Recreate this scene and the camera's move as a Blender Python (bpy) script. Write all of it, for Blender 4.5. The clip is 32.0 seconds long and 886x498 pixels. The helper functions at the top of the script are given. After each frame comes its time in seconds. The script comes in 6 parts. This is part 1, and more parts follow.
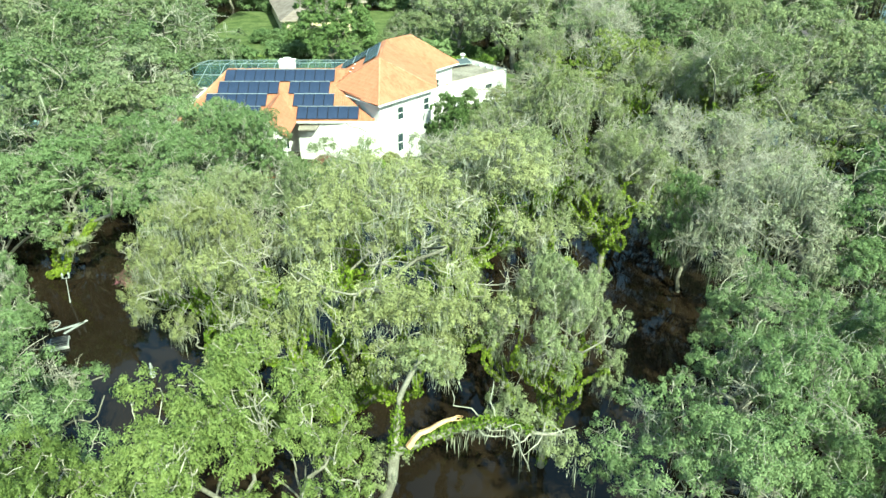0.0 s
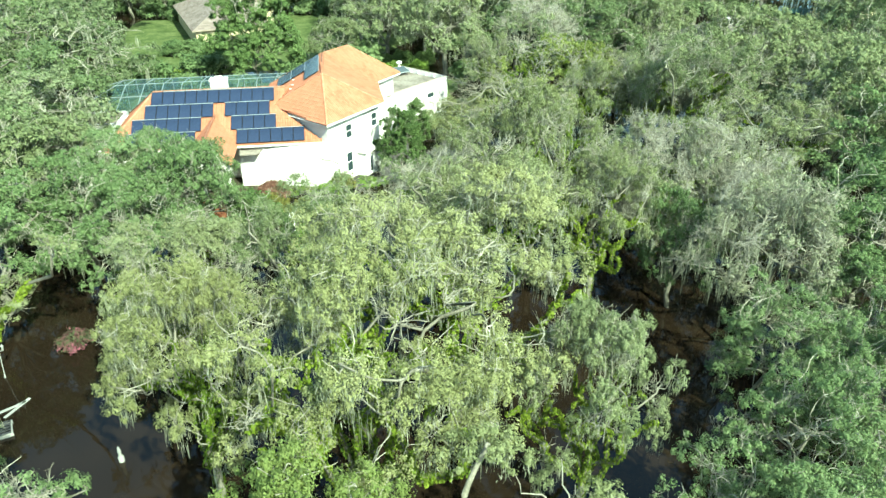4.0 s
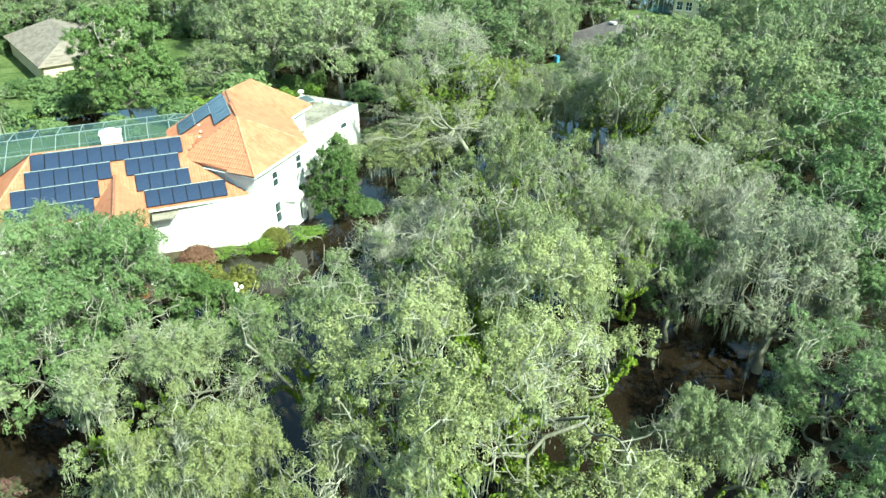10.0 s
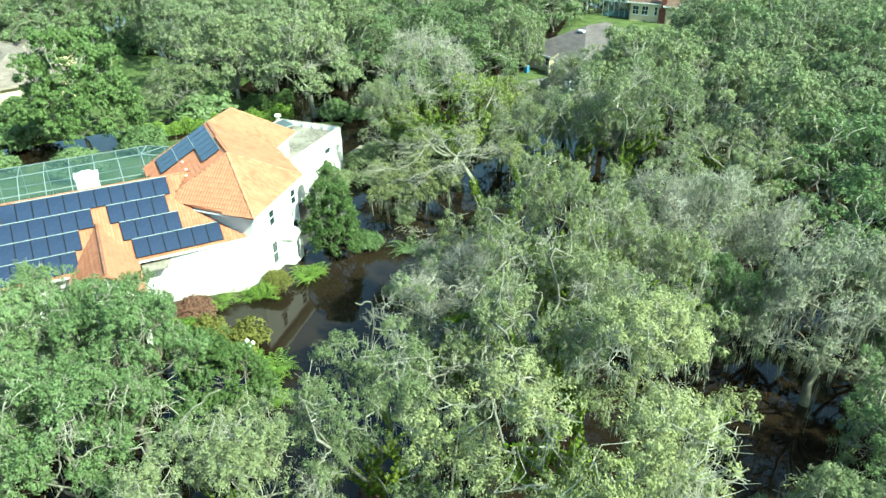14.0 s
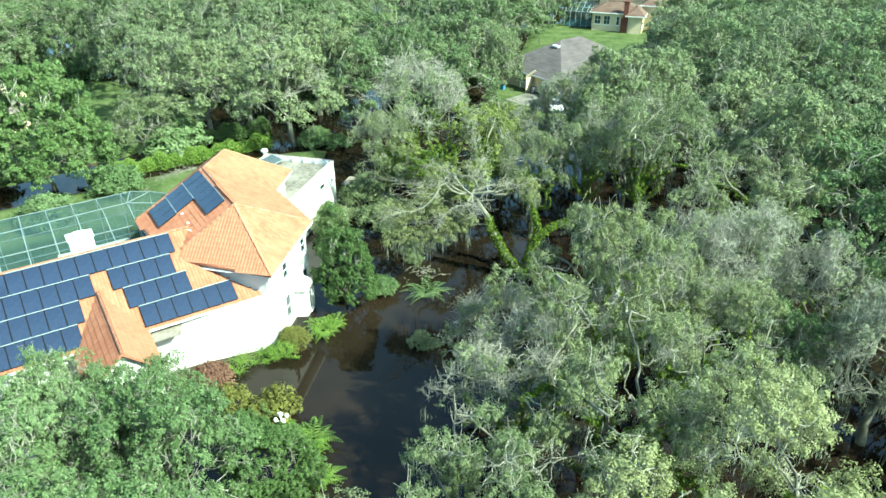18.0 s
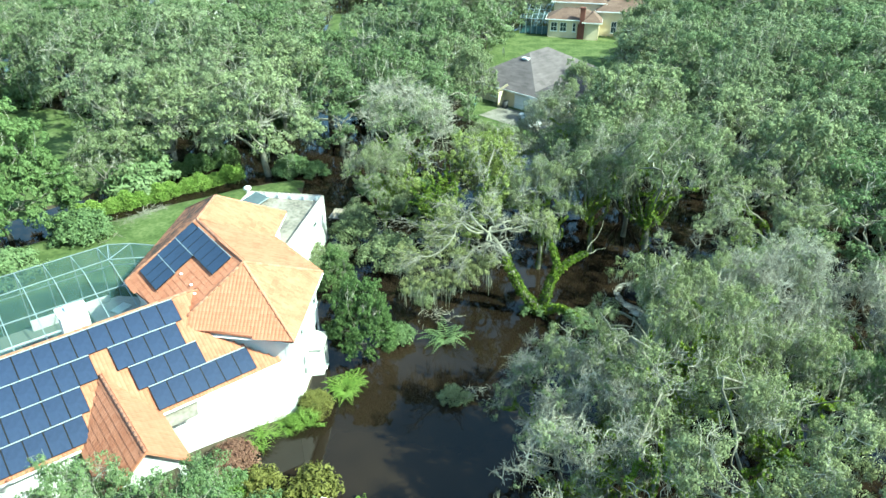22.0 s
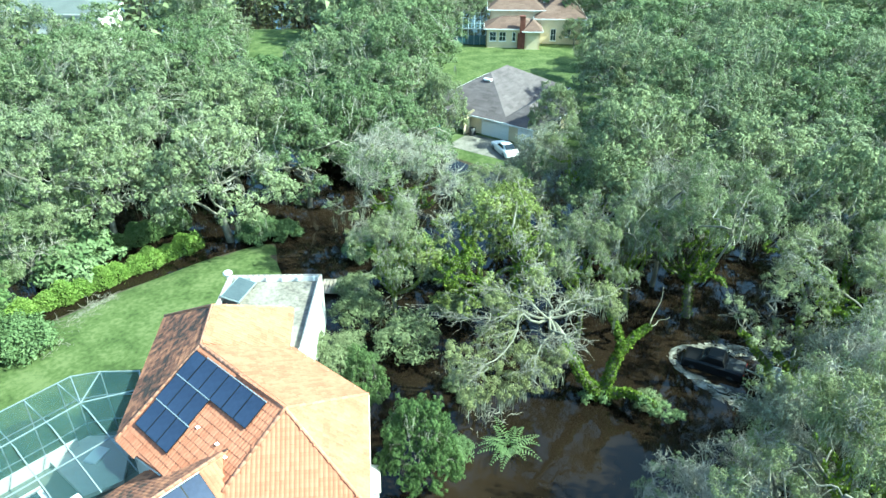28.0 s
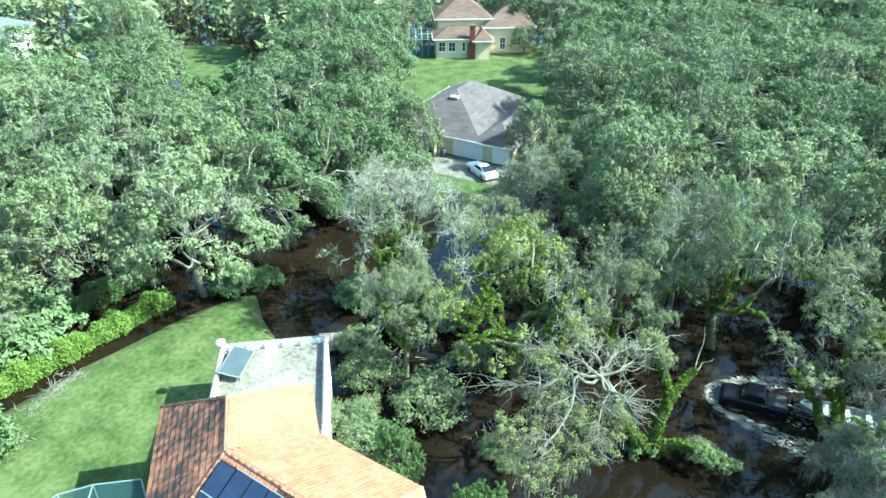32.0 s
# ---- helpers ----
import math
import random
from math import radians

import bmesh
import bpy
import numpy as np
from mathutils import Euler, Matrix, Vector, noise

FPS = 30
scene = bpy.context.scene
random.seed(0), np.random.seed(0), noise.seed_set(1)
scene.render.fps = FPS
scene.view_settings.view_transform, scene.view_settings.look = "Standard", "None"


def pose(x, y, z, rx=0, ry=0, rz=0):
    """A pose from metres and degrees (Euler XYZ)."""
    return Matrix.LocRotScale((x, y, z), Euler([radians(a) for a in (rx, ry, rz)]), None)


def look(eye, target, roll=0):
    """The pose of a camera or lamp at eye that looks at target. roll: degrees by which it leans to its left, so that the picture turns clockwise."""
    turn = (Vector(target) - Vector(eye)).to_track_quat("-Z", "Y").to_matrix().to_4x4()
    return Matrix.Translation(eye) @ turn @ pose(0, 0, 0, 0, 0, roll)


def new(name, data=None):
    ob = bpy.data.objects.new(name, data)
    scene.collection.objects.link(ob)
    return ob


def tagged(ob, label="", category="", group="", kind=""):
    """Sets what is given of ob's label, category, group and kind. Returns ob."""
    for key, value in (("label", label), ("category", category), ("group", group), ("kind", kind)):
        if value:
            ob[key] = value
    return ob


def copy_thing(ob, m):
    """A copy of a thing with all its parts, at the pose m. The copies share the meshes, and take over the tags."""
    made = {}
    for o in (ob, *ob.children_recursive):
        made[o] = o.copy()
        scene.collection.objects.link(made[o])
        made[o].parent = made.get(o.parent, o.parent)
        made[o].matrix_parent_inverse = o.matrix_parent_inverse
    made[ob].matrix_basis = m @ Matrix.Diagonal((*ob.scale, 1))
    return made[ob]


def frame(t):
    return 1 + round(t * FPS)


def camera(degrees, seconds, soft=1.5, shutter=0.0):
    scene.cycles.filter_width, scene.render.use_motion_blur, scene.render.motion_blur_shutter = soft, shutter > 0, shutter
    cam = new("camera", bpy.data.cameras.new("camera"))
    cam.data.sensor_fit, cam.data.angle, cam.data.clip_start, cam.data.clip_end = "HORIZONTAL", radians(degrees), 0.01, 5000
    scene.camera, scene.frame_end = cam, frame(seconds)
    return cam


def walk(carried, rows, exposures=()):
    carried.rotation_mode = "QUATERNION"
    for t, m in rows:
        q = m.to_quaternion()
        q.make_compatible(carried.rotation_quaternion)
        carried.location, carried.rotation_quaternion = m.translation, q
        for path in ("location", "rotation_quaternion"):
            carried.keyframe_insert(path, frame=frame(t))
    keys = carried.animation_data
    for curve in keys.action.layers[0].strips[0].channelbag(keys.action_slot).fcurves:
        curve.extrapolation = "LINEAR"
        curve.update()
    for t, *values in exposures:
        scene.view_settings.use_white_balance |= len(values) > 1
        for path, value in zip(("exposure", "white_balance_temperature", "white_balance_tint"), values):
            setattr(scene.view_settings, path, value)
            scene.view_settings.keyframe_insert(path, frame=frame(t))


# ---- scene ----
cam = camera(64.1, 32.0)
METRES, EYE, TILT, LEAN, TURN = 62.0, 26.35, -29.0, 0.0, 0.0
ROWS = [
    (0.0, 0.0, 0.0, 0.0, 0.0, 0.0, -0.0),
    (0.5, -0.0088, 0.005, 0.0043, -0.38, -0.12, 0.18),
    (1.0, -0.0176, 0.0106, 0.0091, -1.0, -0.23, 0.55),
    (1.5, -0.0272, 0.0169, 0.014, -1.95, -0.29, 1.14),
    (2.0, -0.0371, 0.024, 0.0194, -2.99, -0.37, 1.76),
    (2.5, -0.0458, 0.0317, 0.0249, -4.03, -0.46, 2.38),
    (3.0, -0.0542, 0.0398, 0.0306, -5.08, -0.56, 2.98),
    (3.5, -0.0621, 0.0475, 0.0363, -6.14, -0.64, 3.55),
    (5.5, -0.0964, 0.0815, 0.0606, -9.79, -0.91, 5.45),
    (6.0, -0.1048, 0.0898, 0.067, -10.59, -1.01, 5.9),
    (6.5, -0.1133, 0.0985, 0.0732, -11.65, -1.11, 6.47),
    (7.0, -0.1211, 0.1068, 0.0794, -12.64, -1.24, 7.07),
    (7.5, -0.1297, 0.1154, 0.0854, -13.69, -1.34, 7.58),
    (8.0, -0.1382, 0.1243, 0.0912, -14.74, -1.46, 8.17),
    (8.5, -0.1467, 0.1331, 0.0975, -15.79, -1.59, 8.71),
    (9.0, -0.1555, 0.1423, 0.1038, -16.86, -1.75, 9.24),
    (9.5, -0.1639, 0.1518, 0.1103, -17.89, -1.93, 9.82),
    (10.0, -0.1726, 0.1618, 0.1173, -18.94, -2.18, 10.37),
    (10.5, -0.1804, 0.1716, 0.1242, -19.96, -2.46, 10.95),
    (11.0, -0.188, 0.1816, 0.1307, -21.0, -2.7, 11.5),
    (11.5, -0.1955, 0.1913, 0.1374, -21.97, -2.94, 11.95),
    (12.0, -0.2028, 0.2014, 0.1445, -22.78, -3.15, 12.37),
    (12.5, -0.2099, 0.2104, 0.153, -23.04, -3.24, 12.46),
    (13.0, -0.2169, 0.2188, 0.1619, -23.36, -3.34, 12.55),
    (13.5, -0.2241, 0.2273, 0.1704, -23.76, -3.37, 12.7),
    (14.0, -0.2314, 0.236, 0.1787, -24.22, -3.41, 12.85),
    (14.5, -0.2384, 0.2449, 0.1873, -24.68, -3.52, 13.08),
    (16.5, -0.2672, 0.2803, 0.2231, -27.31, -4.13, 14.31),
    (17.0, -0.2733, 0.2905, 0.2321, -27.96, -4.29, 14.61),
    (17.5, -0.2796, 0.3007, 0.2417, -28.64, -4.47, 14.92),
    (18.0, -0.2858, 0.3118, 0.2509, -29.33, -4.64, 15.24),
    (18.5, -0.2912, 0.323, 0.2608, -30.18, -4.92, 15.63),
    (19.0, -0.2966, 0.334, 0.2706, -31.06, -5.24, 16.06),
    (19.5, -0.3016, 0.3451, 0.2796, -31.98, -5.53, 16.51),
    (20.0, -0.3069, 0.3559, 0.2892, -32.95, -5.83, 16.88),
    (20.5, -0.3121, 0.3668, 0.2985, -33.54, -6.02, 17.08),
    (21.0, -0.3171, 0.3779, 0.3076, -33.96, -6.13, 17.2),
    (21.5, -0.3222, 0.39, 0.317, -34.54, -6.33, 17.43),
    (22.0, -0.3264, 0.403, 0.3266, -35.22, -6.52, 17.7),
    (22.5, -0.3293, 0.4163, 0.3362, -35.87, -6.73, 17.97),
    (23.0, -0.3316, 0.4314, 0.3473, -36.61, -7.01, 18.3),
    (23.5, -0.3337, 0.4474, 0.3587, -37.49, -7.35, 18.64),
    (24.0, -0.3351, 0.4639, 0.3702, -38.44, -7.74, 19.02),
    (24.5, -0.3354, 0.4804, 0.3815, -39.42, -8.13, 19.41),
    (25.0, -0.3344, 0.497, 0.393, -40.4, -8.54, 19.79),
    (25.5, -0.3334, 0.5132, 0.4041, -41.38, -8.95, 20.14),
    (27.5, -0.3297, 0.5813, 0.4493, -44.26, -10.14, 21.08),
    (28.0, -0.3275, 0.5979, 0.4602, -44.71, -10.32, 21.22),
    (28.5, -0.3255, 0.6136, 0.4712, -45.19, -10.53, 21.38),
    (29.0, -0.323, 0.6294, 0.4821, -45.62, -10.68, 21.49),
    (29.5, -0.3207, 0.6455, 0.4936, -46.0, -10.86, 21.61),
    (30.0, -0.3189, 0.6606, 0.5033, -46.48, -11.07, 21.79),
    (30.5, -0.3176, 0.6752, 0.5122, -47.92, -11.61, 22.31),
    (31.0, -0.3173, 0.69, 0.5211, -49.33, -12.16, 22.73),
    (31.5, -0.3181, 0.7032, 0.5288, -50.7, -12.67, 23.15),
    (32.0, -0.3192, 0.7161, 0.5358, -52.03, -13.12, 23.47),
]
EXPOSURES = [(0.0, 1.56, 6500.0, -24.5), (10.0, 1.63, 6330.0, -24.5), (15.0, 1.65, 6130.0, -26.0), (20.0, 1.70, 5900.0, -24.0), (32.0, 1.96, 5400.0, -22.0)]
walk(cam, [(t, pose(0, 0, EYE, TILT, LEAN, TURN) @ pose(METRES * x, METRES * y, METRES * z, 90 + pitch, roll, yaw)) for t, x, y, z, yaw, pitch, roll in ROWS], EXPOSURES)

# ---- light ----
SUN_DIR = Vector((0.35, -0.64, 0.68)).normalized()
world = bpy.data.worlds.new("sky")
scene.world = world
world.use_nodes = True
wn = world.node_tree
sky = wn.nodes.new("ShaderNodeTexSky")
sky.sky_type, sky.sun_disc = "NISHITA", False
sky.sun_elevation = math.asin(SUN_DIR.z)
sky.sun_rotation = math.atan2(SUN_DIR.x, SUN_DIR.y)
sky.air_density, sky.dust_density = 1.0, 1.5
wn.links.new(sky.outputs[0], wn.nodes["Background"].inputs[0])
wn.nodes["Background"].inputs[1].default_value = 0.15
sun = new("sun", bpy.data.lights.new("sun", "SUN"))
sun.data.energy, sun.data.angle, sun.data.color = 4.9, radians(0.6), (1.0, 0.95, 0.85)
sun.matrix_world = look(SUN_DIR * 200, (0, 0, 0))


# ---- materials ----
def mat(name, colours, rough=0.7, scale=1.0, fine=12.0, bump=0.0, metal=0.0, spec=0.3, island=0.0, objrand=0.0,
        translucent=0.0, stretch=None, contrast=0.0):
    """A material that wanders between its colours at two scales, with grain in the relief."""
    m = bpy.data.materials.new(name)
    m.use_nodes = True
    nt = m.node_tree
    n, l = nt.nodes, nt.links
    b = n["Principled BSDF"]
    tc = n.new("ShaderNodeTexCoord")
    src = tc.outputs["Object"]
    if stretch:
        mp = n.new("ShaderNodeMapping")
        mp.inputs["Scale"].default_value = stretch
        l.new(src, mp.inputs[0])
        src = mp.outputs[0]
    big, small = n.new("ShaderNodeTexNoise"), n.new("ShaderNodeTexNoise")
    big.inputs["Scale"].default_value, big.inputs["Detail"].default_value = scale, 5
    small.inputs["Scale"].default_value, small.inputs["Detail"].default_value = fine, 3
    l.new(src, big.inputs["Vector"])
    l.new(src, small.inputs["Vector"])
    mix = n.new("ShaderNodeMath")
    mix.operation = "MULTIPLY_ADD"
    l.new(small.outputs["Fac"], mix.inputs[0])
    mix.inputs[1].default_value = 0.45
    mul = n.new("ShaderNodeMath")
    mul.operation = "MULTIPLY"
    l.new(big.outputs["Fac"], mul.inputs[0])
    mul.inputs[1].default_value = 0.55
    l.new(mul.outputs[0], mix.inputs[2])
    fac = mix.outputs[0]
    for amount, node, out in ((island, "ShaderNodeNewGeometry", "Random Per Island"), (objrand, "ShaderNodeObjectInfo", "Random")):
        if amount:
            r = n.new(node)
            a = n.new("ShaderNodeMath")
            a.operation = "MULTIPLY_ADD"
            l.new(r.outputs[out], a.inputs[0])
            a.inputs[1].default_value = amount
            sub = n.new("ShaderNodeMath")
            sub.operation = "SUBTRACT"
            l.new(fac, sub.inputs[0])
            sub.inputs[1].default_value = amount / 2
            l.new(sub.outputs[0], a.inputs[2])
            fac = a.outputs[0]
    ramp = n.new("ShaderNodeValToRGB")
    lo, hi = 0.3 + contrast, 0.7 - contrast
    el = ramp.color_ramp.elements
    while len(el) < len(colours):
        el.new(0.5)
    for i, c in enumerate(colours):
        el[i].position = lo + (hi - lo) * i / max(1, len(colours) - 1)
        el[i].color = (*c, 1)
    l.new(fac, ramp.inputs[0])
    l.new(ramp.outputs[0], b.inputs["Base Color"])
    b.inputs["Roughness"].default_value = rough
    b.inputs["Metallic"].default_value = metal
    b.inputs["Specular IOR Level"].default_value = spec
    if bump:
        bp = n.new("ShaderNodeBump")
        bp.inputs["Strength"].default_value = min(1, bump)
        bp.inputs["Distance"].default_value = 0.02
        l.new(small.outputs["Fac"], bp.inputs["Height"])
        l.new(bp.outputs[0], b.inputs["Normal"])
    if translucent:
        t = n.new("ShaderNodeBsdfTranslucent")
        l.new(ramp.outputs[0], t.inputs[0])
        ms = n.new("ShaderNodeMixShader")
        ms.inputs[0].default_value = translucent
        l.new(b.outputs[0], ms.inputs[1])
        l.new(t.outputs[0], ms.inputs[2])
        l.new(ms.outputs[0], n["Material Output"].inputs[0])
    return m


def leafmat(name, dark, mid, light, trans=0.25):
    return mat(name, (dark, mid, light), 0.7, 0.35, 2.0, island=0.25, objrand=0.22, translucent=trans, spec=0.18)


M_OAK = leafmat("oak_leaves", (0.120, 0.138, 0.058), (0.180, 0.206, 0.098), (0.235, 0.262, 0.148))
M_GREEN = leafmat("green_leaves", (0.070, 0.110, 0.042), (0.120, 0.174, 0.070), (0.182, 0.238, 0.112))
M_GOLD = leafmat("pale_oak_leaves", (0.138, 0.152, 0.064), (0.202, 0.220, 0.094), (0.264, 0.280, 0.140))
M_SAGE = leafmat("sage_leaves", (0.108, 0.136, 0.062), (0.174, 0.206, 0.100), (0.252, 0.282, 0.156))
M_BRIGHT = leafmat("young_leaves", (0.068, 0.102, 0.026), (0.120, 0.163, 0.045), (0.180, 0.224, 0.074), 0.35)
M_WOODS = leafmat("woodland_leaves", (0.072, 0.106, 0.043), (0.118, 0.158, 0.070), (0.168, 0.210, 0.106))
M_WOODSAGE = leafmat("greyish_woodland_leaves", (0.094, 0.122, 0.058), (0.148, 0.180, 0.092), (0.205, 0.236, 0.134))
M_YELLOW = leafmat("yellowish_oak_leaves", (0.085, 0.110, 0.022), (0.145, 0.178, 0.042), (0.215, 0.250, 0.080), 0.3)
M_LIME = leafmat("lime_leaves", (0.095, 0.160, 0.028), (0.165, 0.250, 0.048), (0.245, 0.335, 0.085), 0.4)
M_DARK = leafmat("dark_leaves", (0.050, 0.084, 0.026), (0.094, 0.146, 0.046), (0.150, 0.208, 0.080), 0.3)
M_GREY = leafmat("grey_foliage", (0.140, 0.155, 0.095), (0.220, 0.236, 0.155), (0.310, 0.322, 0.228), 0.3)
M_IVY = leafmat("ivy_leaves", (0.060, 0.100, 0.012), (0.120, 0.175, 0.020), (0.200, 0.260, 0.035), 0.3)
M_MOSS = mat("spanish_moss", ((0.15, 0.162, 0.108), (0.22, 0.234, 0.168), (0.30, 0.312, 0.238)), 0.95, 0.6, 9, island=0.4, spec=0.05, translucent=0.15)
M_BARK = mat("lichen_bark", ((0.075, 0.070, 0.052), (0.14, 0.135, 0.105), (0.26, 0.25, 0.21)), 0.95, 1.4, 14, bump=0.8, spec=0.1)
M_TWIG = mat("pale_twigs", ((0.14, 0.135, 0.105), (0.245, 0.238, 0.19), (0.38, 0.37, 0.315)), 0.95, 1.0, 10, spec=0.1)
M_LIMB = mat("grey_bare_limb", ((0.09, 0.09, 0.064), (0.155, 0.152, 0.112), (0.25, 0.245, 0.20)), 0.95, 1.6, 10, bump=0.6, spec=0.1)
M_PALE = mat("bare_pale_wood", ((0.12, 0.115, 0.085), (0.185, 0.178, 0.14), (0.27, 0.26, 0.215)), 0.95, 1.0, 10, spec=0.1)
M_FOAM = mat("muddy_foam", ((0.07, 0.062, 0.045), (0.18, 0.17, 0.14), (0.36, 0.35, 0.31)), 0.6, 1.5, 8, bump=0.5, contrast=0.1)
M_RAW = mat("split_wood", ((0.34, 0.19, 0.09), (0.47, 0.30, 0.16), (0.56, 0.41, 0.25)), 0.8, 3, 22, bump=0.6)
M_TILE = mat("clay_tiles", ((0.275, 0.105, 0.062), (0.325, 0.136, 0.082), (0.365, 0.160, 0.100)), 0.9, 0.7, 7, bump=0.3, spec=0.15, island=0.25, objrand=0.2)
M_CAP = mat("pale_cap_clay", ((0.32, 0.145, 0.09), (0.37, 0.18, 0.115), (0.42, 0.22, 0.15)), 0.9, 0.9, 8, bump=0.3, spec=0.15, objrand=0.3)
M_RAIL = mat("pale_anodised_rail", ((0.22, 0.26, 0.29), (0.30, 0.34, 0.37)), 0.5, 3, 20, metal=0.2)
M_MOTTLEDTILE = mat("mottled_clay_tiles", ((0.055, 0.040, 0.034), (0.22, 0.095, 0.060), (0.42, 0.185, 0.10)), 0.9, 0.32, 2.2, bump=0.4, island=0.1, contrast=0.09)
M_STUCCO = mat("white_stucco", ((0.54, 0.53, 0.50), (0.63, 0.625, 0.60), (0.68, 0.675, 0.66)), 0.9, 0.8, 30, bump=0.25)
M_RAY = mat("faded_cream_paint", ((0.34, 0.31, 0.17), (0.42, 0.39, 0.24)), 0.9, 2, 20)
M_TRIM = mat("white_paint", ((0.74, 0.74, 0.72), (0.82, 0.82, 0.80)), 0.55, 2, 20)
M_CREAM = mat("cream_stucco", ((0.52, 0.43, 0.27), (0.62, 0.53, 0.35), (0.68, 0.59, 0.41)), 0.9, 0.8, 25, bump=0.2)
M_SHINGLE = mat("brown_shingles", ((0.088, 0.054, 0.042), (0.126, 0.081, 0.064), (0.165, 0.112, 0.090)), 0.95, 0.5, 9, bump=0.4, island=0.2)
M_GREYSHINGLE = mat("grey_shingles", ((0.070, 0.058, 0.061), (0.100, 0.084, 0.087), (0.132, 0.112, 0.115)), 0.95, 0.5, 9, bump=0.4, island=0.2)
M_TAUPE = mat("taupe_shingles", ((0.13, 0.105, 0.092), (0.18, 0.148, 0.130), (0.22, 0.185, 0.165)), 0.95, 0.5, 9, bump=0.4, island=0.3)
M_SOLAR = mat("solar_cells", ((0.014, 0.021, 0.046), (0.021, 0.031, 0.064), (0.028, 0.041, 0.080)), 0.22, 0.4, 4, spec=0.42)
M_ALU = mat("aluminium", ((0.22, 0.26, 0.27), (0.32, 0.36, 0.37)), 0.5, 3, 20, metal=0.4)
M_GRASS = mat("lawn_grass", ((0.042, 0.062, 0.020), (0.072, 0.098, 0.033), (0.108, 0.131, 0.054)), 0.95, 0.5, 2.6, bump=1.0, spec=0.1, contrast=0.08)
M_MUD = mat("wet_leaf_litter", ((0.020, 0.016, 0.010), (0.045, 0.036, 0.022), (0.075, 0.062, 0.040)), 0.9, 0.25, 4, bump=0.5)
M_CONC = mat("concrete", ((0.36, 0.34, 0.31), (0.47, 0.45, 0.41), (0.55, 0.53, 0.49)), 0.9, 0.4, 10, bump=0.2)
M_DRIVE = mat("stained_driveway", ((0.08, 0.076, 0.064), (0.145, 0.134, 0.115), (0.21, 0.195, 0.17)), 0.9, 0.7, 6, bump=0.3, contrast=0.08)
M_FLATROOF = mat("grey_roof_coating", ((0.115, 0.103, 0.088), (0.195, 0.175, 0.150), (0.255, 0.232, 0.200)), 0.95, 0.5, 4, bump=0.2, spec=0.1, contrast=0.06)
M_DECK = mat("pale_pool_deck", ((0.12, 0.14, 0.11), (0.19, 0.21, 0.175)), 0.85, 0.6, 9)
M_BRICK = mat("red_brick", ((0.09, 0.034, 0.026), (0.135, 0.052, 0.038), (0.18, 0.075, 0.055)), 0.9, 3, 20, bump=0.4)
M_REDBUSH = leafmat("rusty_shrub_leaves", (0.115, 0.055, 0.040), (0.180, 0.100, 0.070), (0.25, 0.150, 0.108), 0.2)
M_OLIVE = leafmat("olive_shrub_leaves", (0.08, 0.085, 0.02), (0.14, 0.14, 0.035), (0.20, 0.20, 0.06), 0.25)
M_BLACK = mat("black_paint", ((0.006, 0.006, 0.007), (0.011, 0.011, 0.013)), 0.35, 2, 20, spec=0.25)
M_RUBBER = mat("black_rubber", ((0.012, 0.012, 0.012), (0.025, 0.025, 0.025)), 0.85, 4, 20)
M_CARWHITE = mat("white_car_paint", ((0.76, 0.77, 0.78), (0.82, 0.83, 0.84)), 0.22, 2, 20, spec=0.6)
M_DARKMETAL = mat("dark_metal", ((0.05, 0.052, 0.055), (0.09, 0.092, 0.095)), 0.5, 3, 20, metal=0.5)
M_WOOD = mat("weathered_planks", ((0.15, 0.12, 0.09), (0.25, 0.21, 0.17), (0.35, 0.30, 0.25)), 0.9, 1.2, 12, bump=0.4)
M_TARP = mat("blue_plastic", ((0.05, 0.16, 0.30), (0.08, 0.22, 0.38)), 0.4, 2, 10)
M_RED = mat("red_plastic", ((0.40, 0.02, 0.02), (0.50, 0.04, 0.03)), 0.35, 2, 10)
M_FLOWER = leafmat("pink_flowers", (0.05, 0.07, 0.03), (0.14, 0.06, 0.07), (0.34, 0.10, 0.17), 0.2)


def glassy(name, colour, rough, alpha):
    m = bpy.data.materials.new(name)
    m.use_nodes = True
    nt = m.node_tree
    b = nt.nodes["Principled BSDF"]
    b.inputs["Base Color"].default_value = (*colour, 1)
    b.inputs["Roughness"].default_value = rough
    b.inputs["Specular IOR Level"].default_value = 0.6
    if alpha < 1:
        t = nt.nodes.new("ShaderNodeBsdfTransparent")
        ms = nt.nodes.new("ShaderNodeMixShader")
        ms.inputs[0].default_value = alpha
        nt.links.new(t.outputs[0], ms.inputs[1])
        nt.links.new(b.outputs[0], ms.inputs[2])
        nt.links.new(ms.outputs[0], nt.nodes["Material Output"].inputs[0])
    return m


M_PANE = glassy("window_glass", (0.03, 0.045, 0.05), 0.05, 1.0)
M_SCREEN = glassy("insect_screen", (0.030, 0.070, 0.072), 0.7, 0.36)
M_CARGLASS = glassy("tinted_car_glass", (0.015, 0.02, 0.025), 0.06, 1.0)


